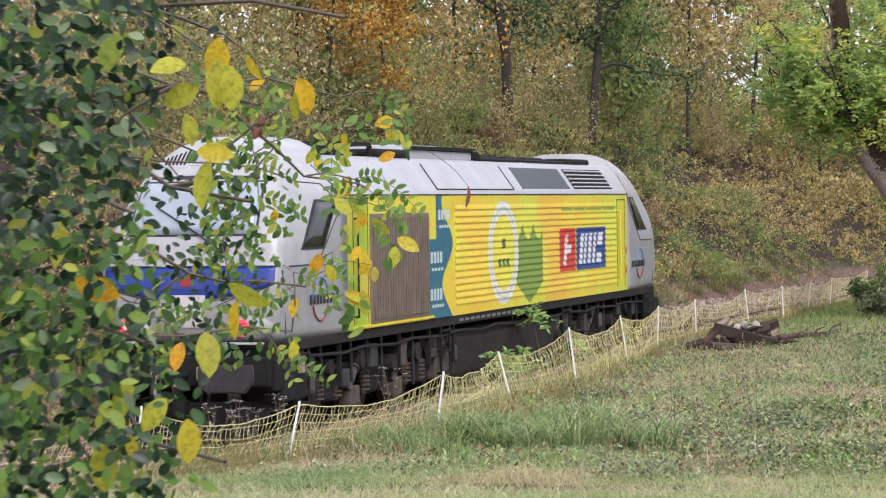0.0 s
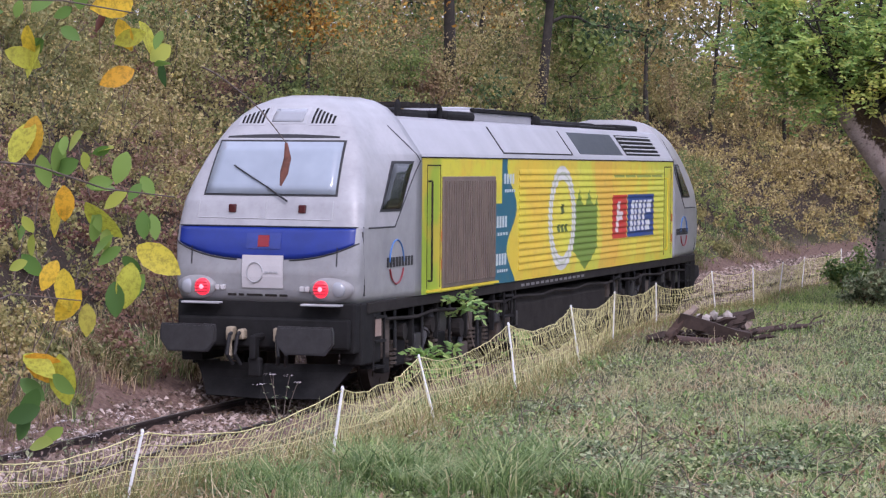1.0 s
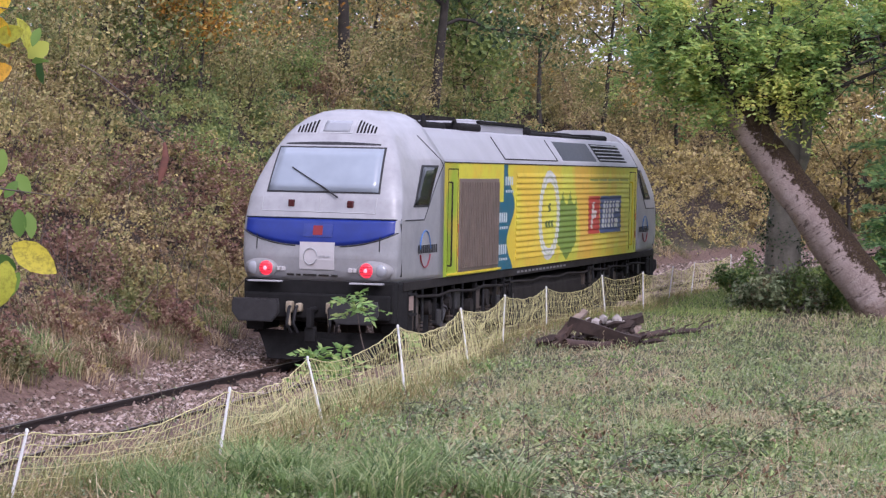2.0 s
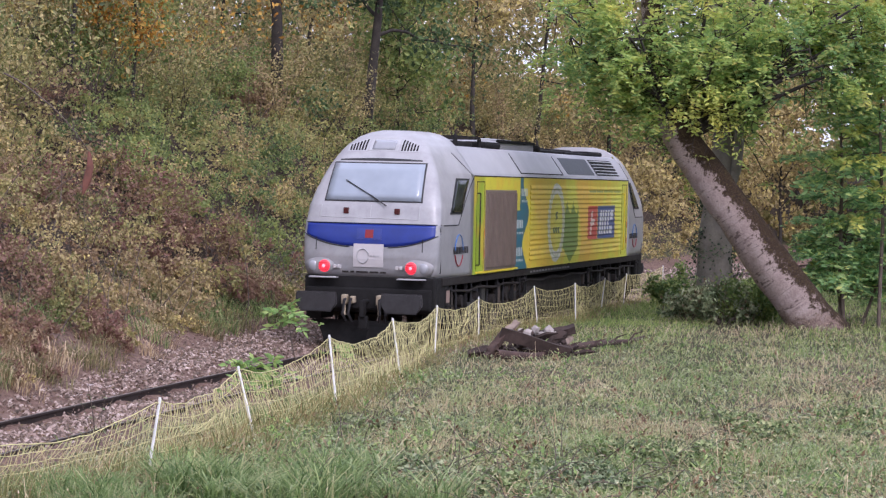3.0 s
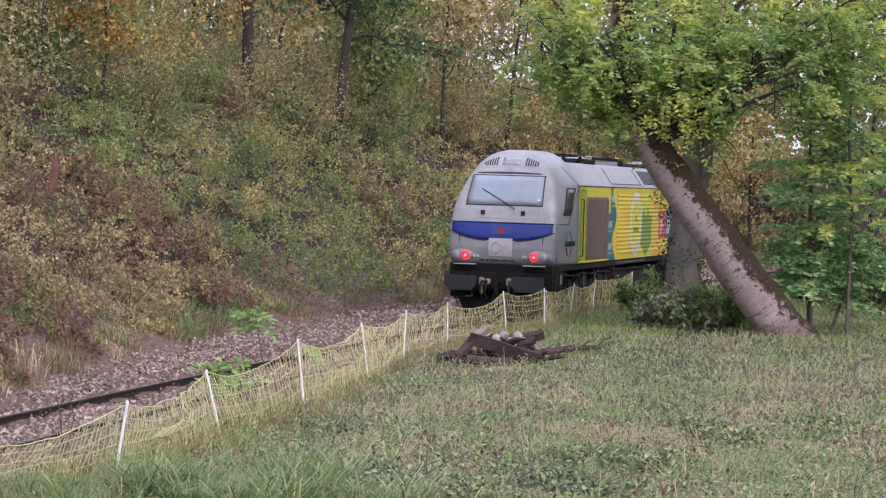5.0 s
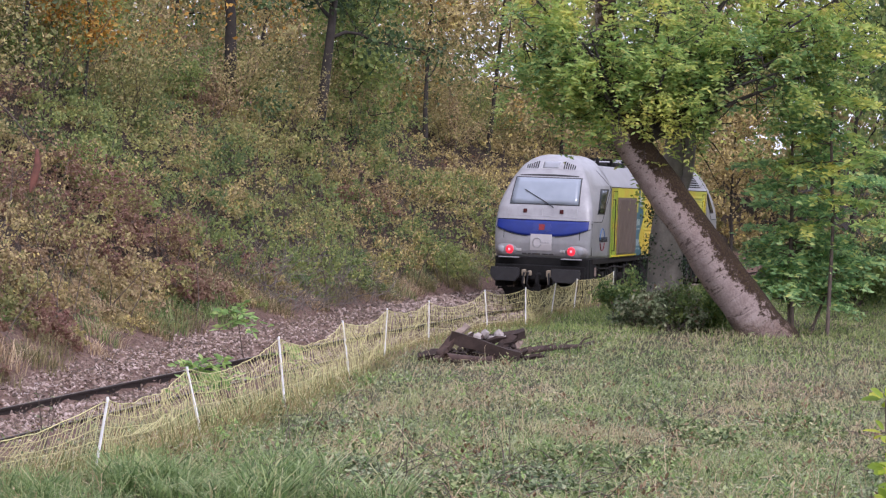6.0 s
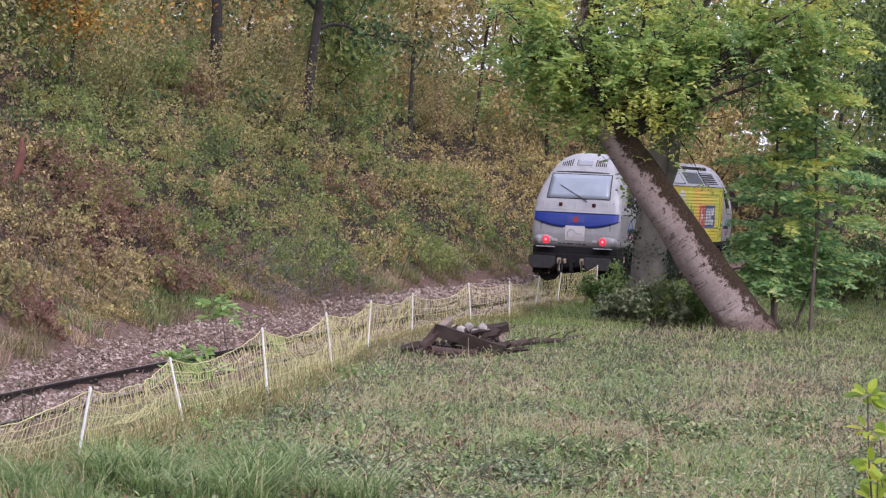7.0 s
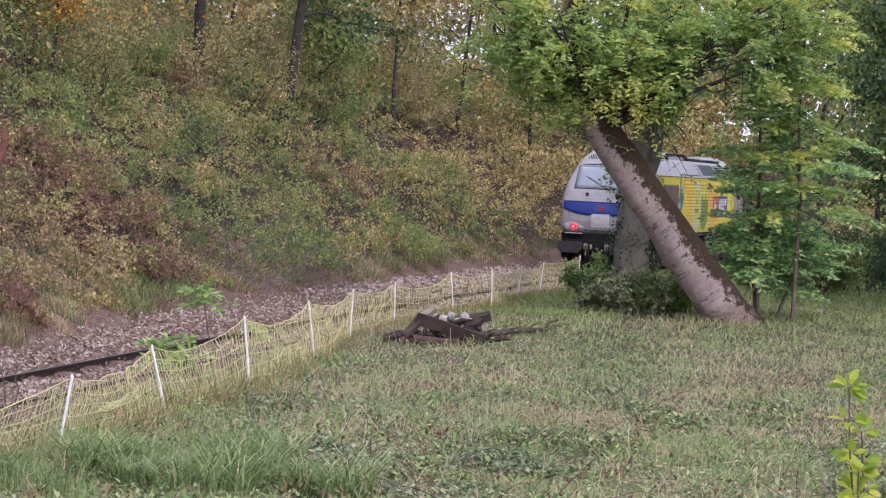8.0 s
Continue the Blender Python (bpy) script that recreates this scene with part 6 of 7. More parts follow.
# ---------------------------------------------------------------- meadow
def build_meadow():
    rng = np.random.default_rng(61)
    n = 220000
    y = 1 / (1 / 90 + (1 / 18.5 - 1 / 90) * rng.random(n))
    y[:34000] = 8.5 + 12 * rng.random(34000)
    az = np.radians(-24 + 42 * rng.random(n))
    x = y * np.tan(az)
    d = off_track(x, y)
    keep = (d > 2.0 + 1.2 * rng.random(n)) | ((d > 0.95) & (rng.random(n) < 0.07))
    x, y = x[keep], y[keep]
    n = len(x)
    patch = lumps(x * 0.7 + 3, y * 0.55) + 0.6 * lumps(x * 2.1, y * 1.9 + 5)
    h = (0.09 + 0.16 * rng.random(n) ** 1.6) * (1 + 0.6 * np.clip(patch, -0.6, 1)) * (1 - 0.15 * (y < 27))
    base = np.stack([x, y, ground_z(x, y) - 0.01], 1)
    lean = rng.normal(size=(n, 3)) * [0.55, 0.55, 0.1] + [0, 0, 1]
    w = (0.006 + 0.007 * rng.random(n)) * (0.8 + y / 60)
    side = unit(np.cross(lean, any_way(rng, n)))
    mid = base + unit(lean) * (h * 0.6)[:, None]
    tip = base + unit(lean + rng.normal(size=(n, 3)) * [0.7, 0.7, 0.2]) * h[:, None]
    v = np.stack([base - side * w[:, None] / 2, mid + side * w[:, None] / 2, tip, mid - side * w[:, None] / 2], 1).reshape(-1, 3)
    f = np.arange(n * 4).reshape(n, 4)
    tagged(fast_mesh("meadow_grass", v, f, L_GRASS), "uneven green and straw-coloured meadow grass", "grass", kind="stuff")
    # broad-leaved weeds low in the grass
    n = 120000
    y = 1 / (1 / 52 + (1 / 19 - 1 / 52) * rng.random(n))
    x = y * np.tan(np.radians(-13 + 28 * rng.random(n)))
    ok = (off_track(x, y) > 2.6) & (lumps(x * 1.5 + 1, y * 0.9) + 0.5 * rng.normal(size=n) > 0.15)
    x, y = x[ok], y[ok]
    n = len(x)
    at = np.stack([x, y, ground_z(x, y) + 0.02 + 0.14 * rng.random(n) ** 1.5], 1)
    s = 0.025 + 0.045 * rng.random(n)
    v, f = leaf_quads(at, any_way(rng, n) * [1, 1, 0.6], any_way(rng, n) * 0.5 + [0, 0, 1], s, s * 0.65)
    tagged(fast_mesh("meadow_weeds", v, f, L_WEED), "low broad-leaved weeds in the grass", "weeds", kind="stuff")

    # short green grass along the track and under the trees
    n = 46000
    y = 42 + 47 * np.sqrt(rng.random(n))
    x = np.where(rng.random(n) < 0.5, track_x(y) + 2.3 + 3.5 * rng.random(n), y * np.tan(np.radians(7 + 7 * rng.random(n))))
    ok = off_track(x, y) > 2.1
    x, y = x[ok], y[ok]
    n = len(x)
    base = np.stack([x, y, ground_z(x, y) - 0.01], 1)
    h = 0.08 + 0.14 * rng.random(n)
    way = unit(rng.normal(size=(n, 3)) * [0.5, 0.5, 0] + [0, 0, 1])
    side = unit(np.cross(way, any_way(rng, n))) * 0.011
    v = np.stack([base - side, base + way * h[:, None] + rng.normal(size=(n, 3)) * 0.02, base + side], 1).reshape(-1, 3)
    tagged(fast_mesh("verge_grass", v, np.arange(n * 3).reshape(n, 3), L_VERGE), "short fresh green grass beside the line", "grass", kind="stuff")


build_meadow()


def tuft(name, label, at, r, count, length, mat, seed, group, blade=0.0022):
    """A clump of long arching grass."""
    rng = np.random.default_rng(seed)
    a = rng.random(count) * 6.28
    rr = r * np.sqrt(rng.random(count))
    x, y = at[0] + rr * np.cos(a), at[1] + rr * np.sin(a)
    base = np.stack([x, y, ground_z(x, y)], 1)
    out = np.stack([np.cos(a), np.sin(a), np.zeros(count)], 1) + 0.9 * rng.normal(size=(count, 3)) * [1, 1, 0]
    ln = length * (0.4 + 0.8 * rng.random(count))
    side = unit(np.cross(out, [0, 0, 1.0])) * (blade * (1 + rng.random(count)))[:, None]
    pts = []
    for q, up, fw in ((0, 0, 0), (0.4, 0.42, 0.12), (0.75, 0.62, 0.38), (1.0, 0.56, 0.74)):
        pts.append(base + np.array([0, 0, 1.0]) * (ln * up)[:, None] + unit(out) * (ln * fw)[:, None])
    v = np.stack([pts[0] - side, pts[0] + side, pts[1] - side, pts[1] + side, pts[2] - side * 0.7, pts[2] + side * 0.7, pts[3] - side * 0.15, pts[3] + side * 0.15], 1)
    f = (np.array([(0, 1, 3, 2), (2, 3, 5, 4), (4, 5, 7, 6)])[None] + (np.arange(count) * 8)[:, None, None]).reshape(-1, 4)
    return tagged(fast_mesh(name, v.reshape(-1, 3), f, mat), label, "grass tuft", group)


rng_tuft = np.random.default_rng(90)
for k in range(64):
    if k < 22:
        at = (-2.3 + 0.85 * rng_tuft.normal(), 23.6 + 1.3 * rng_tuft.normal())
    elif k < 30:
        at = (-3.6 + 1.3 * rng_tuft.random(), 21.2 + 1.4 * rng_tuft.random())
    else:
        at = (-2.0 + 8.0 * rng_tuft.random(), 20.2 + 14 * rng_tuft.random() ** 1.6)
    if off_track(*at) > 3.3:
        tuft("grass_tuft", "tuft of long arching green grass", at, 0.22 + 0.22 * rng_tuft.random(), 150 if k < 30 else 90, 0.34 + 0.26 * rng_tuft.random() if k < 30 else 0.2 + 0.2 * rng_tuft.random(), (L_LONG, L_TUFT)[k % 2] if k < 30 else (L_TUFT, L_GRASS, L_LONG)[k % 3], 900 + k, "long grass tufts")


for k in range(16):  # rank grass in front of the fence
    at = (-1.75 + 0.8 * rng_tuft.normal(), 22.6 + 0.8 * rng_tuft.normal())
    tuft("grass_tuft", "rank tuft of long green grass by the fence", at, 0.26, 130, 0.5 + 0.22 * rng_tuft.random(), (L_TUFT, L_TUFT, L_LONG)[k % 3], 1800 + k, "rank grass by the fence", 0.0048)


def bramble(at, r, seed, leaves=2000):
    rng = np.random.default_rng(seed)
    b = empty("bramble")
    tagged(b, "low dark green bramble patch in the meadow", "bramble", "bramble patches")
    canes, starts = [], []
    for k in range(7):
        a = rng.random() * 6.28
        x, y = at[0] + r * 0.8 * rng.random() * math.cos(a), at[1] + r * 0.8 * rng.random() * math.sin(a)
        c = wander(rng, (x, y, float(ground_z(x, y))), (math.cos(a), math.sin(a), 1.1), 0.6 + 0.4 * rng.random(), 8, 0.2, -0.15)
        c[:, 2] = np.maximum(c[:, 2], ground_z(c[:, 0], c[:, 1]) + 0.02)
        canes.append(tube(c, np.linspace(0.006, 0.003, 9), 4))
        starts += list(c[2:])
    v, f = join(canes)
    tagged(fast_mesh("branchwork", v, f, M_TWIG, b), kind="stuff")
    k = rng.integers(0, 6, leaves)
    d = any_way(rng, leaves)
    d[:, 2] = np.abs(d[:, 2])
    hub = np.array([(at[0] + r * 0.6 * math.cos(q), at[1] + r * 0.6 * math.sin(q)) for q in rng.random(6) * 6.28])
    rr = (r * 0.55 * (0.5 + 0.6 * rng.random(6)))[k] * (0.75 + 0.3 * rng.random(leaves))
    px, py = hub[k, 0] + d[:, 0] * rr, hub[k, 1] + d[:, 1] * rr
    at3 = np.stack([px, py, ground_z(px, py) + 0.03 + d[:, 2] * rr * 0.75], 1)
    s = 0.035 + 0.045 * rng.random(leaves)
    v, f = leaf_quads(at3, any_way(rng, leaves) * [1, 1, 0.5] + d * 0.5 - [0, 0, 0.2], unit(d + 0.5 * any_way(rng, leaves) + [0, 0, 0.4]), s, s * 0.7)
    fast_mesh("foliage", v, f, L_WEED if seed % 2 else L_BRAMBLE, b)


L_BRAMBLE = leafy("dark_bramble_leaves", [(0.0, rgb(70, 84, 54)), (0.4, rgb(112, 130, 82)), (0.8, rgb(156, 170, 114)), (0.93, rgb(190, 190, 142)), (1.0, rgb(130, 92, 74))], None, through=0.3)
rng_bramble = np.random.default_rng(70)
for k in range(34):
    if k < 12:
        at = (0.2 + 1.3 * rng_bramble.normal(), 23.6 + 1.1 * rng_bramble.normal())
    elif k < 20:
        at = (1.0 + 4.5 * rng_bramble.random(), 20.4 + 2.5 * rng_bramble.random())
    else:
        at = (-1.5 + 8.0 * rng_bramble.random(), 21.0 + 11 * rng_bramble.random())
    size = 0.3 + 0.35 * rng_bramble.random()
    if off_track(*at) > 3.6:
        bramble(at, size, 700 + k, int(1900 * size))


def build_straw():
    """Dry stalks with seed heads over the meadow."""
    rng = np.random.default_rng(66)
    n = 5500
    y = 1 / (1 / 50 + (1 / 21 - 1 / 58) * rng.random(n))
    x = y * np.tan(np.radians(-12 + 26 * rng.random(n)))
    ok = (off_track(x, y) > 2.7) & (lumps(x * 0.8 + 2, y * 0.6 + 1) + 0.5 * rng.normal(size=n) > -0.1)
    x, y = x[ok], y[ok]
    n = len(x)
    base = np.stack([x, y, ground_z(x, y)], 1)
    h = 0.16 + 0.28 * rng.random(n) ** 1.8
    way = unit(rng.normal(size=(n, 3)) * [0.55, 0.55, 0] + [0, 0, 1])
    tip = base + way * h[:, None]
    bend = tip + (rng.normal(size=(n, 3)) * [0.06, 0.06, 0.01] + [0, 0, 0.02])
    side = unit(np.cross(way, any_way(rng, n))) * 0.0032
    v = np.stack([base - side, tip - side, tip + side, base + side], 1).reshape(-1, 3)
    v2 = np.stack([tip, (tip + bend) / 2 + side * 2.4, bend, (tip + bend) / 2 - side * 2.4], 1).reshape(-1, 3)
    f = np.arange(n * 4).reshape(n, 4)
    v, f = join([(v, f), (v2, f)])
    tagged(fast_mesh("dry_stalks", v, f, L_STRAW), "thin dry straw-coloured stalks over the meadow", "stalks", kind="stuff")


build_straw()


def build_herbs():
    """Leafy herbs in small rosettes all over the meadow."""
    rng = np.random.default_rng(69)
    for mat, n, label in ((L_BRAMBLE, 520, "dark green leafy herbs in the meadow"), (L_HERB, 560, "fresh green leafy herbs in the meadow"), (L_BROWNHERB, 260, "withered brown herbs in the meadow")):
        y = 1 / (1 / 48 + (1 / 19.5 - 1 / 48) * rng.random(n))
        x = y * np.tan(np.radians(-9 + 23 * rng.random(n)))
        ok = off_track(x, y) > 3.6
        x, y = x[ok], y[ok]
        k = np.repeat(np.arange(len(x)), 16)
        r = (0.10 + 0.22 * rng.random(len(x)))[k]
        a, q = rng.random(len(k)) * 6.28, rng.random(len(k))
        px, py = x[k] + r * q * np.cos(a), y[k] + r * q * np.sin(a)
        at = np.stack([px, py, ground_z(px, py) + (0.04 + 0.16 * rng.random(len(k))) * (1.2 - q)], 1)
        out = np.stack([np.cos(a), np.sin(a), 0.2 + 0.8 * rng.random(len(k))], 1) + 0.4 * any_way(rng, len(k))
        ln = 0.05 + 0.06 * rng.random(len(k))
        v, f = leaf_quads(at, out, np.stack([-np.cos(a), -np.sin(a), np.full(len(k), 1.2)], 1), ln, ln * 0.42)
        tagged(fast_mesh("meadow_herbs", v, f, mat), label, "herbs", kind="stuff")


L_HERB = leafy("fresh_herb_leaves", [(0.0, rgb(92, 124, 66)), (0.5, rgb(134, 164, 92)), (1.0, rgb(186, 200, 130))], None, through=0.45)
L_BROWNHERB = leafy("withered_herb_leaves", [(0.0, rgb(86, 66, 50)), (0.5, rgb(134, 106, 80)), (1.0, rgb(170, 146, 112))], None)
build_herbs()


def build_fence_grass():
    """Dry grass that has grown through the fence."""
    rng = np.random.default_rng(67)
    n = 16000
    k = rng.integers(0, len(POSTS) - 1, n)
    q = rng.random(n)
    px, py = np.array([p[0] for p in POSTS]), np.array([p[1] for p in POSTS])
    x = px[k] + (px[k + 1] - px[k]) * q + rng.normal(size=n) * 0.28
    y = py[k] + (py[k + 1] - py[k]) * q + rng.normal(size=n) * 0.28
    base = np.stack([x, y, ground_z(x, y)], 1)
    h = (0.12 + 0.36 * rng.random(n) ** 2.2) * (1 - 0.55 * smooth((y - 30) / 12))
    way = unit(rng.normal(size=(n, 3)) * [0.4, 0.4, 0] + [0, 0, 1])
    side = unit(np.cross(way, any_way(rng, n))) * 0.0045
    mid, tip = base + way * (h * 0.6)[:, None], base + way * h[:, None] + rng.normal(size=(n, 3)) * [0.06, 0.06, 0.01]
    v = np.stack([base, mid + side, tip, mid - side], 1).reshape(-1, 3)
    tagged(fast_mesh("fence_grass", v, np.arange(n * 4).reshape(n, 4), L_DRY), "dry yellowish grass along the net fence", "grass", kind="stuff")


L_DRY = leafy("dry_fence_grass", [(0.0, rgb(96, 108, 62)), (0.4, rgb(138, 138, 86)), (0.8, rgb(176, 158, 112)), (1.0, rgb(140, 106, 80))], None, through=0.4)
build_fence_grass()
# ---------------------------------------------------------------- dry grass at the foot of the bank
L_FOOT = leafy("withered_bank_grass", [(0.0, rgb(84, 88, 58)), (0.45, rgb(138, 130, 90)), (0.8, rgb(176, 158, 120)), (1.0, rgb(120, 128, 76))], None, through=0.4)
rng_foot = np.random.default_rng(123)
for k in range(250):
    yy = 24 + 46 * rng_foot.random() ** 1.7 if k < 180 else 56 + 34 * rng_foot.random()
    xx = float(track_x(yy) - (bank_foot(yy) + 0.35 + 1.7 * rng_foot.random() ** 1.3) / 0.966)
    tuft("grass_tuft", "tuft of long dry grass at the bank's foot", (xx, yy), 0.45, 130, 0.26 + 0.24 * rng_foot.random(), (L_FOOT, L_FOOT, L_STRAW, L_TUFT)[k % 4], 1200 + k, "dry tufts along the bank", 0.0036)

# ---------------------------------------------------------------- young plants between fence and track
def weed_tree(at, height, lean, leaf, seed, frond=0.30, leaflet=0.075, count=9, label="young weed tree with fresh green compound leaves beside the rail"):
    rng = np.random.default_rng(seed)
    x, y = at
    z = float(ground_z(x, y)) - 0.03
    p = wander(rng, (x, y, z), (lean[0], lean[1], height), math.hypot(height, lean[0]), 8, 0.04)
    ob = empty("weed_sapling")
    tagged(ob, label, "sapling", "young plants by the fence")
    v, f = tube(p, np.linspace(0.012, 0.006, 9), 6)
    fast_mesh("stem", v, f, M_TWIG, ob)
    starts = p[np.minimum(8, rng.integers(7 if height > 1 else 3, 9, count))]
    v, f = fronds(rng, starts, rng.normal(size=(count, 3)) * [1, 1, 0.2] + [0, 0, 0.4], frond, leaflet, 6)
    fast_mesh("foliage", v, f, leaf, ob)


weed_tree((-2.17, 37.0), 1.08, (-0.36, 0), L_YOUNG, 61, 0.40, 0.15, 10)
weed_tree((-2.87, 34.4), 0.50, (0.1, 0), L_YOUNG, 62, 0.40, 0.14, 14)
weed_tree((-2.45, 34.2), 0.42, (0.05, 0), L_YOUNG, 65, 0.34, 0.13, 12)
weed_tree((-1.75, 38.6), 0.46, (0, 0), L_YOUNG, 63, 0.3, 0.11, 10)
weed_tree((-1.9, 27.6), 0.35, (0, 0), L_YOUNG, 66, 0.2, 0.06, 9, "low yellow-green seedling beside a fence post")


def umbel_plant(at, height, seed):
    rng = np.random.default_rng(seed)
    x, y = at
    z = float(ground_z(x, y))
    ob = empty("umbel_plant")
    tagged(ob, "tall weed with small pale flower heads", "weed", "flowering weeds by the fence")
    stems, heads, lv = [], [], []
    for k in range(5):
        d = rng.normal(size=3) * [0.18, 0.18, 0] + [0, 0, 1]
        p = wander(rng, (x, y, z), d, height * (0.7 + 0.4 * rng.random()), 6, 0.05)
        stems.append(tube(p, np.linspace(0.007, 0.003, 7), 4))
        n = 16
        at3 = p[-1] + rng.normal(size=(n, 3)) * [0.035, 0.035, 0.006]
        heads.append(leaf_quads(at3, any_way(rng, n) * [1, 1, 0.1], np.tile([0, 0, 1.0], (n, 1)), np.full(n, 0.022), np.full(n, 0.02)))
        n = 10
        at3 = p[rng.integers(1, 6, n)]
        s = 0.05 + 0.03 * rng.random(n)
        lv.append(leaf_quads(at3, any_way(rng, n) * [1, 1, 0.4], any_way(rng, n) * 0.4 + [0, 0, 1], s, s * 0.4))
    for nm, pc, mt in (("stem", stems, M_TWIG), ("flower_head", heads, M_FLOWER), ("foliage", lv, L_WEED)):
        v, f = join(pc)
        tagged(fast_mesh(nm, v, f, mt, ob), kind="stuff")


M_FLOWER = plain("pale_pink_petals", (0.62, 0.55, 0.53), 0.7, 0, 0.15)
for k, (x, y) in enumerate(((-5.6, 22.3), (-5.2, 22.9), (-5.9, 23.0), (-4.9, 23.4), (-6.3, 22.6), (-5.5, 23.6), (-3.9, 27.2))):
    umbel_plant((x, y), 0.62 if k < 6 else 0.8, 1500 + k)


def oval_leaves(at, along, face, length, width, curl=0.12):
    """Broad oval leaves with a folded rib and a drooping tip."""
    along = unit(along)
    side = unit(np.cross(face, along))
    up = np.cross(along, side)
    n = len(at)
    length, width = np.broadcast_to(length, n)[:, None], np.broadcast_to(width, n)[:, None]
    rows = []
    for s, w in ((0, 0.10), (0.14, 0.62), (0.36, 0.98), (0.62, 0.95), (0.84, 0.58), (1.0, 0.06)):
        mid = at + along * length * s - up * length * curl * s * s
        rows += [mid + side * width * w / 2 + up * width * 0.10 * w, mid, mid - side * width * w / 2 + up * width * 0.10 * w]
    v = np.stack(rows, 1)
    q = np.array([(3 * r + c, 3 * r + c + 1, 3 * r + c + 4, 3 * r + c + 3) for r in range(5) for c in range(2)])
    f = (q[None] + (np.arange(n) * 18)[:, None, None]).reshape(-1, 4)
    return v.reshape(-1, 3), f


# ---------------------------------------------------------------- the shoot in front
def build_shoot():
    rng = np.random.default_rng(71)
    ob = empty("young_shoot")
    tagged(ob, "young shoot with bright yellow-green oval leaves in the meadow", "shoot")
    pieces, ends = [], []
    for x, y, top, ln in ((2.60, 11.7, 2.18, (-0.11, 0)), (2.57, 11.65, 1.78, (-0.06, 0)), (2.66, 11.8, 1.95, (0.04, 0))):
        z = float(ground_z(x, y)) - 0.02
        p = wander(rng, (x, y, z), (ln[0], ln[1], top - z), top - z, 9, 0.03)
        pieces.append(tube(p, np.linspace(0.009, 0.004, 10), 5))
        ends.append(p)
    v, f = join(pieces)
    tagged(fast_mesh("stem", v, f, M_TWIG, ob))
    at = np.concatenate([p[np.minimum(9, rng.integers(4, 11, 60))] for p in ends])
    n = len(at)
    way = rng.normal(size=(n, 3)) * [1, 0.6, 0.35] + [0, 0, 0.1]
    at = at + unit(way) * 0.025
    ln = 0.055 + 0.045 * rng.random(n)
    v, f = oval_leaves(at, way, any_way(rng, n) * 0.5 + [0, -0.5, 0.8], ln, ln * 0.6)
    fast_mesh("foliage", v, f, L_SHOOT, ob)


L_SHOOT = leafy("yellow_green_shoot_leaves", [(0.0, rgb(122, 150, 52)), (0.5, rgb(172, 190, 64)), (1.0, rgb(212, 208, 82))], None, through=0.5)
build_shoot()


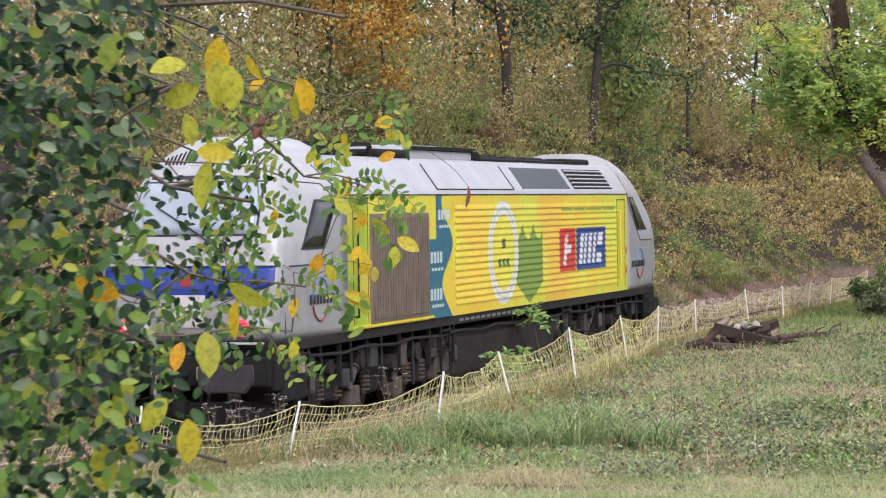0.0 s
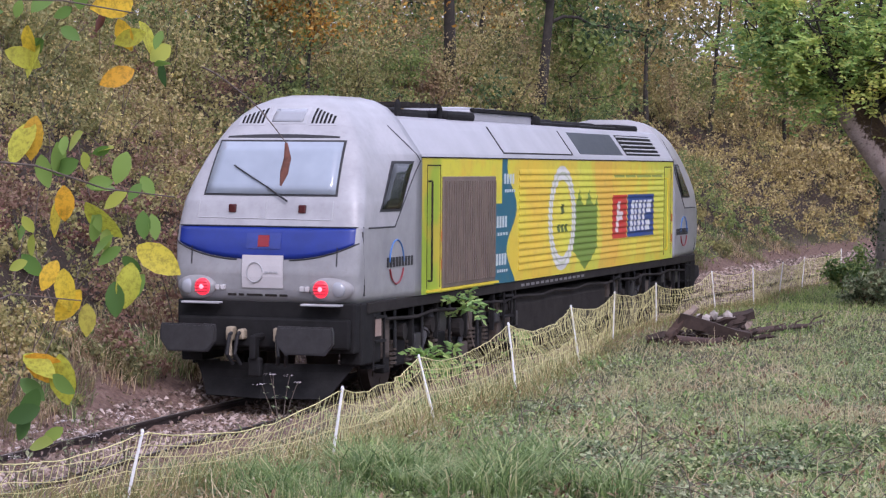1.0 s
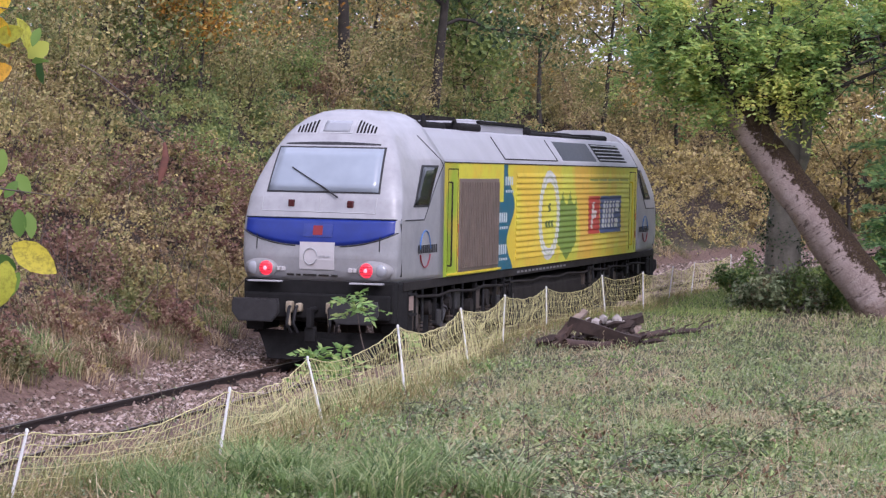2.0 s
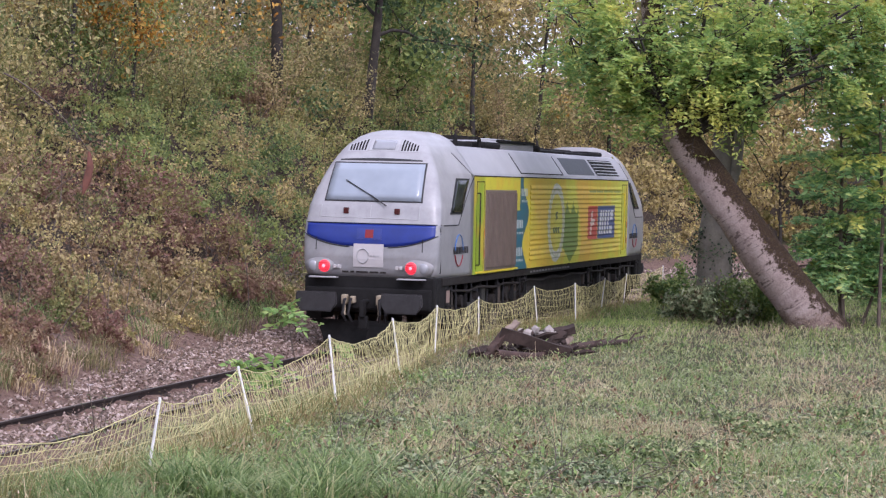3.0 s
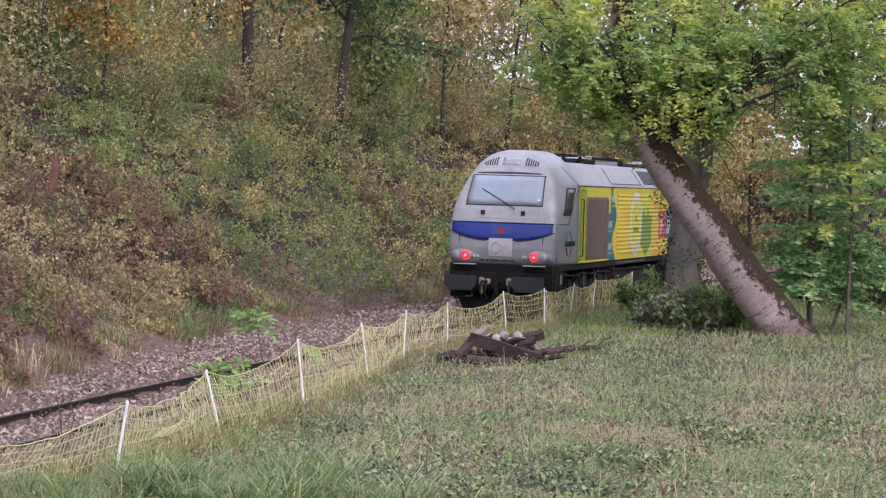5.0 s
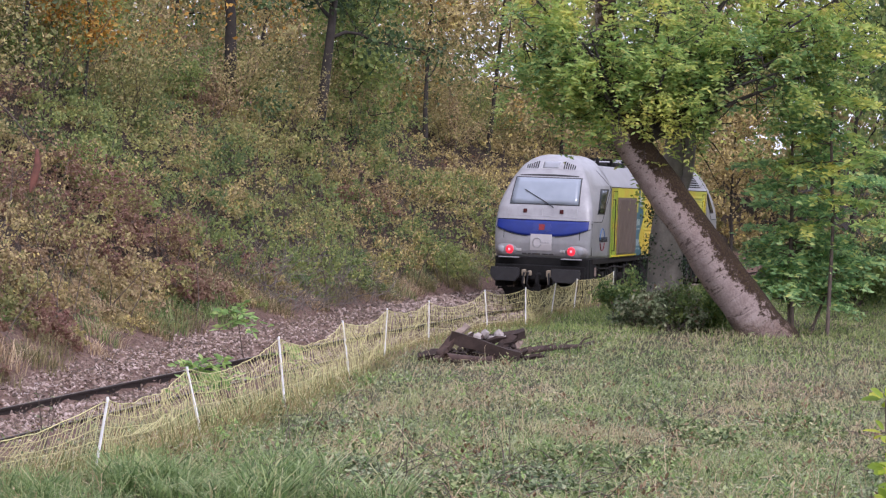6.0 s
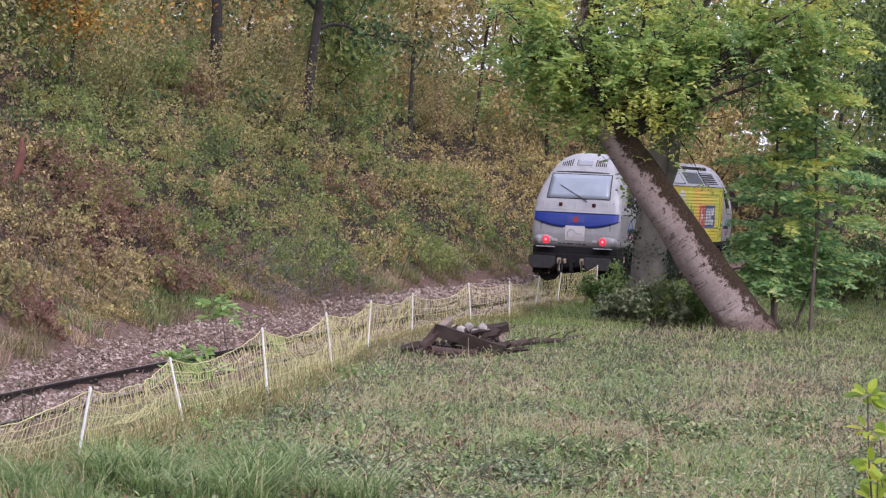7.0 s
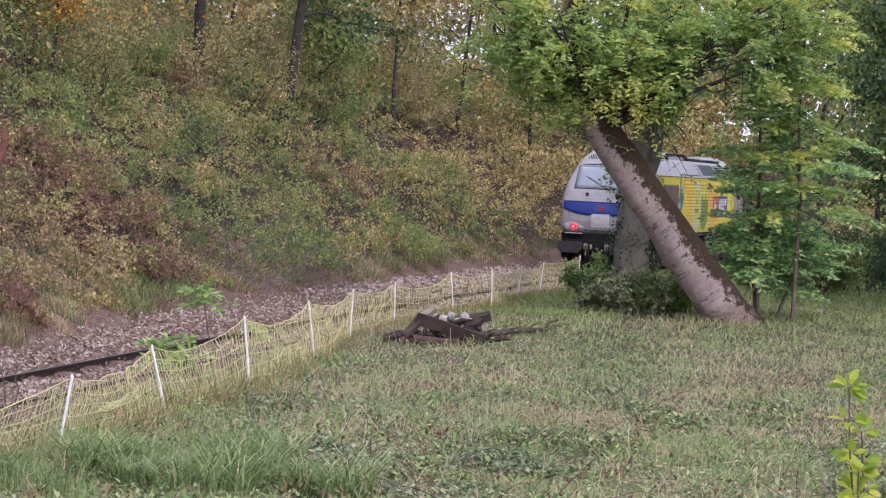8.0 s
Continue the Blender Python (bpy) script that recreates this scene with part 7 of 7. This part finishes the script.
# ---------------------------------------------------------------- the tree beside the camera, with hanging branches
def build_near_tree():
    rng = np.random.default_rng(81)
    t = empty("near_tree")
    tagged(t, "tree with hanging twigs of green and bright yellow leaves", "tree")
    z0 = float(ground_z(-3.6, 0.6))
    trunk = np.array([(-3.6, 0.6, z0 - 0.2), (-3.6, 0.6, 2.2), (-3.5, 0.7, 3.4), (-3.5, 0.8, 5.0), (-3.4, 1.0, 7.0)])
    v, f = tube(trunk, [0.26, 0.2, 0.18, 0.14, 0.06], 12)
    fast_mesh("trunk", v, f, M_TWIG, t, smooth=True)
    yellow, green, dark, wood = [], [], [], []

    def limb(a, b, r0, r1, sag=0.15, steps=14, wig=0.075):
        q = np.linspace(0, 1, steps)[:, None]
        p = np.array(a) * (1 - q) + np.array(b) * q + np.array([0, 0, sag]) * 4 * q * (1 - q)
        p[1:-1] += np.cumsum(rng.normal(size=(steps - 2, 3)) * wig, 0) * np.sin(np.linspace(0, np.pi, steps - 2))[:, None]
        wood.append(tube(p, np.linspace(r0, r1, steps), 6))
        return p

    def leaves(at, size, out, spread=0.03, hang=0.7):
        at = np.asarray(at, float) + rng.normal(size=(len(at), 3)) * spread
        n = len(at)
        way = rng.normal(size=(n, 3)) * [0.6, 0.3, 0.4] + [0, 0, -hang]
        face = rng.normal(size=(n, 3)) * [0.5, 0.3, 0.5] + [0, -1, 0.3]
        ln = size * (0.65 + 0.6 * rng.random(n))
        out.append(oval_leaves(at, way, face, ln, ln * 0.55))

    def string(at, length, size, pairs):
        """One compound leaf: pairs of leaflets along a drooping stalk."""
        d = unit(rng.normal(size=3) * [1, 0.3, 0.35] + [0.35, 0, -0.35])
        q = np.linspace(0, 1, pairs + 2)[:, None]
        rib = np.asarray(at) + d * length * q + np.array([0, 0, -0.35 * length]) * q ** 2
        wood.append(tube(rib, np.linspace(0.0016, 0.0008, pairs + 2), 4))
        side = unit(np.cross(d, [0, 1.0, 0.2]))
        for sg in (-1, 1):
            n = pairs + 1
            ln = size * (0.8 + 0.4 * rng.random(n))
            green.append(oval_leaves(rib[1:], side * sg + 0.5 * d + rng.normal(size=(n, 3)) * 0.25, rng.normal(size=(n, 3)) * 0.4 + [0, -1, 0.3], ln, ln * 0.5))

    # first spray, passed by the camera at once
    for a, b, r in (((-3.5, 0.4, 3.1), (-0.84, -2.52, 2.83), 0.030), ((-3.5, 0.5, 3.6), (-0.86, -2.53, 3.10), 0.030), ((-3.5, 0.6, 3.9), (-0.42, -2.45, 3.50), 0.016), ((-3.5, 0.4, 2.5), (-0.68, -2.5, 2.58), 0.014), ((-3.5, 0.6, 3.7), (-0.60, -2.48, 3.32), 0.012), ((-3.5, 0.6, 3.2), (-0.62, -2.48, 3.12), 0.012)):
        p = limb(a, b, r, 0.004, 0.1)
        for j in range(6, 13):
            tw = wander(rng, p[j], rng.normal(size=3) * [1, 0.4, 0.8] + [0.1, 0, 0], 0.18 + 0.2 * rng.random(), 5, 0.25)
            wood.append(tube(tw, np.linspace(0.005, 0.002, 6), 4))
            string(tw[-1], 0.11, 0.030, 4 if j < 10 else 2)
    n = 3000
    x = -1.30 + 0.44 * rng.random(n) ** 1.5
    at = np.stack([x, -2.75 + 0.6 * rng.random(n), 2.42 + 1.3 * rng.random(n)], 1)
    at[:, 0] += 0.12 * (np.abs(at[:, 2] - 3.1) > 0.35) * rng.random(n)
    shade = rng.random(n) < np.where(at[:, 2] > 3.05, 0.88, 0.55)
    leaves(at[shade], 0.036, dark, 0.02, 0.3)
    leaves(at[~shade], 0.038, green, 0.02, 0.5)
    leaves([(-0.69, -2.5, 3.46), (-0.63, -2.49, 3.44), (-0.75, -2.51, 3.41), (-0.53, -2.47, 3.38), (-0.52, -2.47, 3.35), (-0.73, -2.5, 3.35), (-0.72, -2.49, 3.22), (-0.705, -2.49, 3.20), (-0.69, -2.5, 3.42), (-0.67, -2.49, 2.95), (-0.65, -2.49, 2.91), (-0.87, -2.55, 2.74), (-0.77, -2.53, 2.67), (-0.80, -2.53, 2.72), (-0.87, -2.55, 2.64), (-0.88, -2.54, 3.49), (-0.75, -2.51, 3.31), (-1.0, -2.56, 3.08), (-0.93, -2.55, 2.62), (-0.66, -2.5, 3.40), (-0.98, -2.56, 2.96), (-0.76, -2.52, 2.82), (-0.72, -2.52, 2.84)], 0.088, yellow, 0.008)
    # second spray
    for a, b, r in (((-3.5, 0.8, 3.2), (-1.05, 2.3, 3.20), 0.016), ((-3.5, 0.8, 2.8), (-1.25, 2.25, 2.78), 0.016), ((-3.5, 0.9, 3.8), (-1.1, 2.3, 3.55), 0.012), ((-3.5, 0.8, 2.6), (-1.3, 2.2, 2.60), 0.010)):
        p = limb(a, b, r, 0.004, 0.1)
        for j in range(9, 14):
            tw = wander(rng, p[j], rng.normal(size=3) * [1, 0.4, 0.8] + [0.2, 0, -0.2], 0.2 + 0.2 * rng.random(), 5, 0.25)
            wood.append(tube(tw, np.linspace(0.004, 0.002, 6), 4))
            string(tw[-1], 0.17, 0.042, 5), string(tw[3], 0.15, 0.040, 4)
    n = 340
    leaves(np.stack([-1.62 + 0.32 * rng.random(n) ** 1.5, 2.0 + 0.4 * rng.random(n), 2.5 + 1.2 * rng.random(n)], 1), 0.045, green, 0.02, 0.5)
    leaves([(-1.4, 2.2, 3.62), (-1.42, 2.2, 3.5), (-1.36, 2.23, 3.1), (-1.26, 2.24, 3.6), (-1.2, 2.26, 3.33), (-1.18, 2.26, 3.31), (-1.1, 2.29, 3.3), (-1.18, 2.26, 2.92), (-1.15, 2.27, 2.86), (-1.42, 2.19, 2.72), (-1.3, 2.2, 2.58), (-1.28, 2.22, 2.74), (-1.05, 2.3, 3.12), (-1.12, 2.28, 3.14)], 0.085, yellow, 0.008)
    n = 240
    leaves(np.stack([-1.80 + 0.36 * rng.random(n) ** 1.3, 2.0 + 0.5 * rng.random(n), 2.5 + 0.75 * rng.random(n)], 1), 0.045, dark, 0.02, 0.4)
    # third spray, a little way ahead
    k = 7.0 / 8.0
    spots = [(-1.61, 7.82, 3.62), (-1.62, 7.82, 3.68), (-1.94, 7.76, 3.32), (-1.93, 7.76, 3.28), (-1.95, 7.75, 3.62), (-1.92, 7.76, 3.54), (-2.03, 7.73, 3.5), (-1.63, 7.83, 3.46), (-1.83, 7.79, 3.02), (-1.79, 7.79, 3.01), (-1.86, 7.78, 3.05), (-1.86, 7.77, 2.82), (-1.85, 7.77, 2.80), (-1.79, 7.78, 2.72), (-1.77, 7.78, 2.70), (-1.97, 7.73, 2.52), (-1.95, 7.73, 2.50), (-1.84, 7.75, 2.5), (-1.60, 7.83, 2.86), (-1.61, 7.83, 2.8), (-1.57, 7.82, 3.58), (-1.66, 7.82, 3.62)]
    leaves([(a * k, b * k, 3.15 + (c - 3.15) * k) for a, b, c in spots], 0.125, yellow, 0.01)
    greens = [(-1.87, 7.78, 3.24), (-1.76, 7.8, 3.2), (-1.66, 7.83, 3.16), (-1.6, 7.84, 3.11), (-1.62, 7.86, 3.06), (-1.58, 7.86, 3.01), (-1.72, 7.81, 2.95), (-1.67, 7.82, 2.92), (-1.63, 7.83, 2.88), (-1.58, 7.83, 2.82), (-1.56, 7.83, 3.46), (-1.54, 7.83, 3.52), (-2.01, 7.74, 2.95), (-1.97, 7.75, 2.9), (-2.0, 7.74, 2.86), (-1.88, 7.73, 2.32), (-1.96, 7.71, 2.36), (-1.82, 7.74, 2.28), (-1.9, 7.76, 3.56), (-1.86, 7.76, 3.6), (-1.83, 7.78, 3.26), (-1.7, 7.81, 3.17), (-2.0, 7.72, 3.7), (-1.8, 7.75, 3.72), (-1.92, 7.74, 2.45)]
    leaves([(a * k, b * k, 3.15 + (c - 3.15) * k) for a, b, c in greens for _ in range(2)], 0.085, green, 0.03)
    for tgt in ((-1.30, 6.86, 3.05), (-1.42, 6.84, 3.58), (-1.56, 6.80, 2.75)):
        limb((-3.5, 1.0, 2.9 + 0.5 * (tgt[2] - 2.6)), tgt, 0.010, 0.002, 0.1, 18, 0.075)
    pods = []
    for x, y, z, ln in ((-0.985, 6.933, 3.21, 0.125), (-1.507, 6.823, 3.60, 0.075), (-0.60, -2.47, 3.30, 0.05)):
        up = limb((x - 0.25, y, z + 0.22), (x, y, z), 0.003, 0.0015, 0.03, 8, 0.004)
        p = np.array([(x, y, z), (x + 0.004, y, z - ln * 0.35), (x - 0.006, y, z - ln * 0.7), (x - 0.016, y, z - ln)])
        v, f = tube(p, [0.004, 0.011, 0.012, 0.003], 8)
        v[:, 1] = y + (v[:, 1] - y) * 0.35
        pods.append((v, f))
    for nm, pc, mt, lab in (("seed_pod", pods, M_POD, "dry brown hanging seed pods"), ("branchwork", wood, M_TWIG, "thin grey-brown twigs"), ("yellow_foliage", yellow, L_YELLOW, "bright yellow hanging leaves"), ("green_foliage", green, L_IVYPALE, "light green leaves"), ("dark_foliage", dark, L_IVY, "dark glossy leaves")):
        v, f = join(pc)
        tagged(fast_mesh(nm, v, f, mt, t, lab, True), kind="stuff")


M_POD = plain("dry_brown_pod", (0.16, 0.06, 0.04), 0.7, 0, 0.4, 30)
L_IVYPALE = leafy("light_green_leaves", [(0.0, rgb(66, 96, 50)), (0.4, rgb(98, 132, 62)), (0.75, rgb(132, 160, 78)), (1.0, rgb(172, 176, 72))], None, through=0.45)
build_near_tree()
# ---------------------------------------------------------------- what moves
def loco_pose(t):
    y = -0.05312 * t * t + 7.27606 * t + 26.1428
    x = float(track_x(y))
    y2 = y + 21.1
    for _ in range(20):
        y2 += 21.8 - math.hypot(y2 - y, float(track_x(y2)) - x)
    yaw = math.atan2(float(track_x(y2)) - x, y2 - y)
    return Matrix.Translation((x, y, RAIL_Z)) @ Matrix.Rotation(-yaw, 4, "Z")


def motions():
    times = [k * 0.1 for k in range(81)]
    walk(LOCO, [(t, loco_pose(t)) for t in times])
    start = loco_pose(0).translation
    for w, side, y in WHEELS:
        rows = []
        for t in times:
            gone = (loco_pose(t).translation - start).length
            turn = Matrix.Rotation(-gone / 0.53, 4, "X")
            flip = Matrix.Rotation(0 if side > 0 else math.pi, 4, "Z")
            rows.append((t, Matrix.Translation((side * 0.80, y, 0.53)) @ turn @ flip))
        walk(w, rows)


motions()
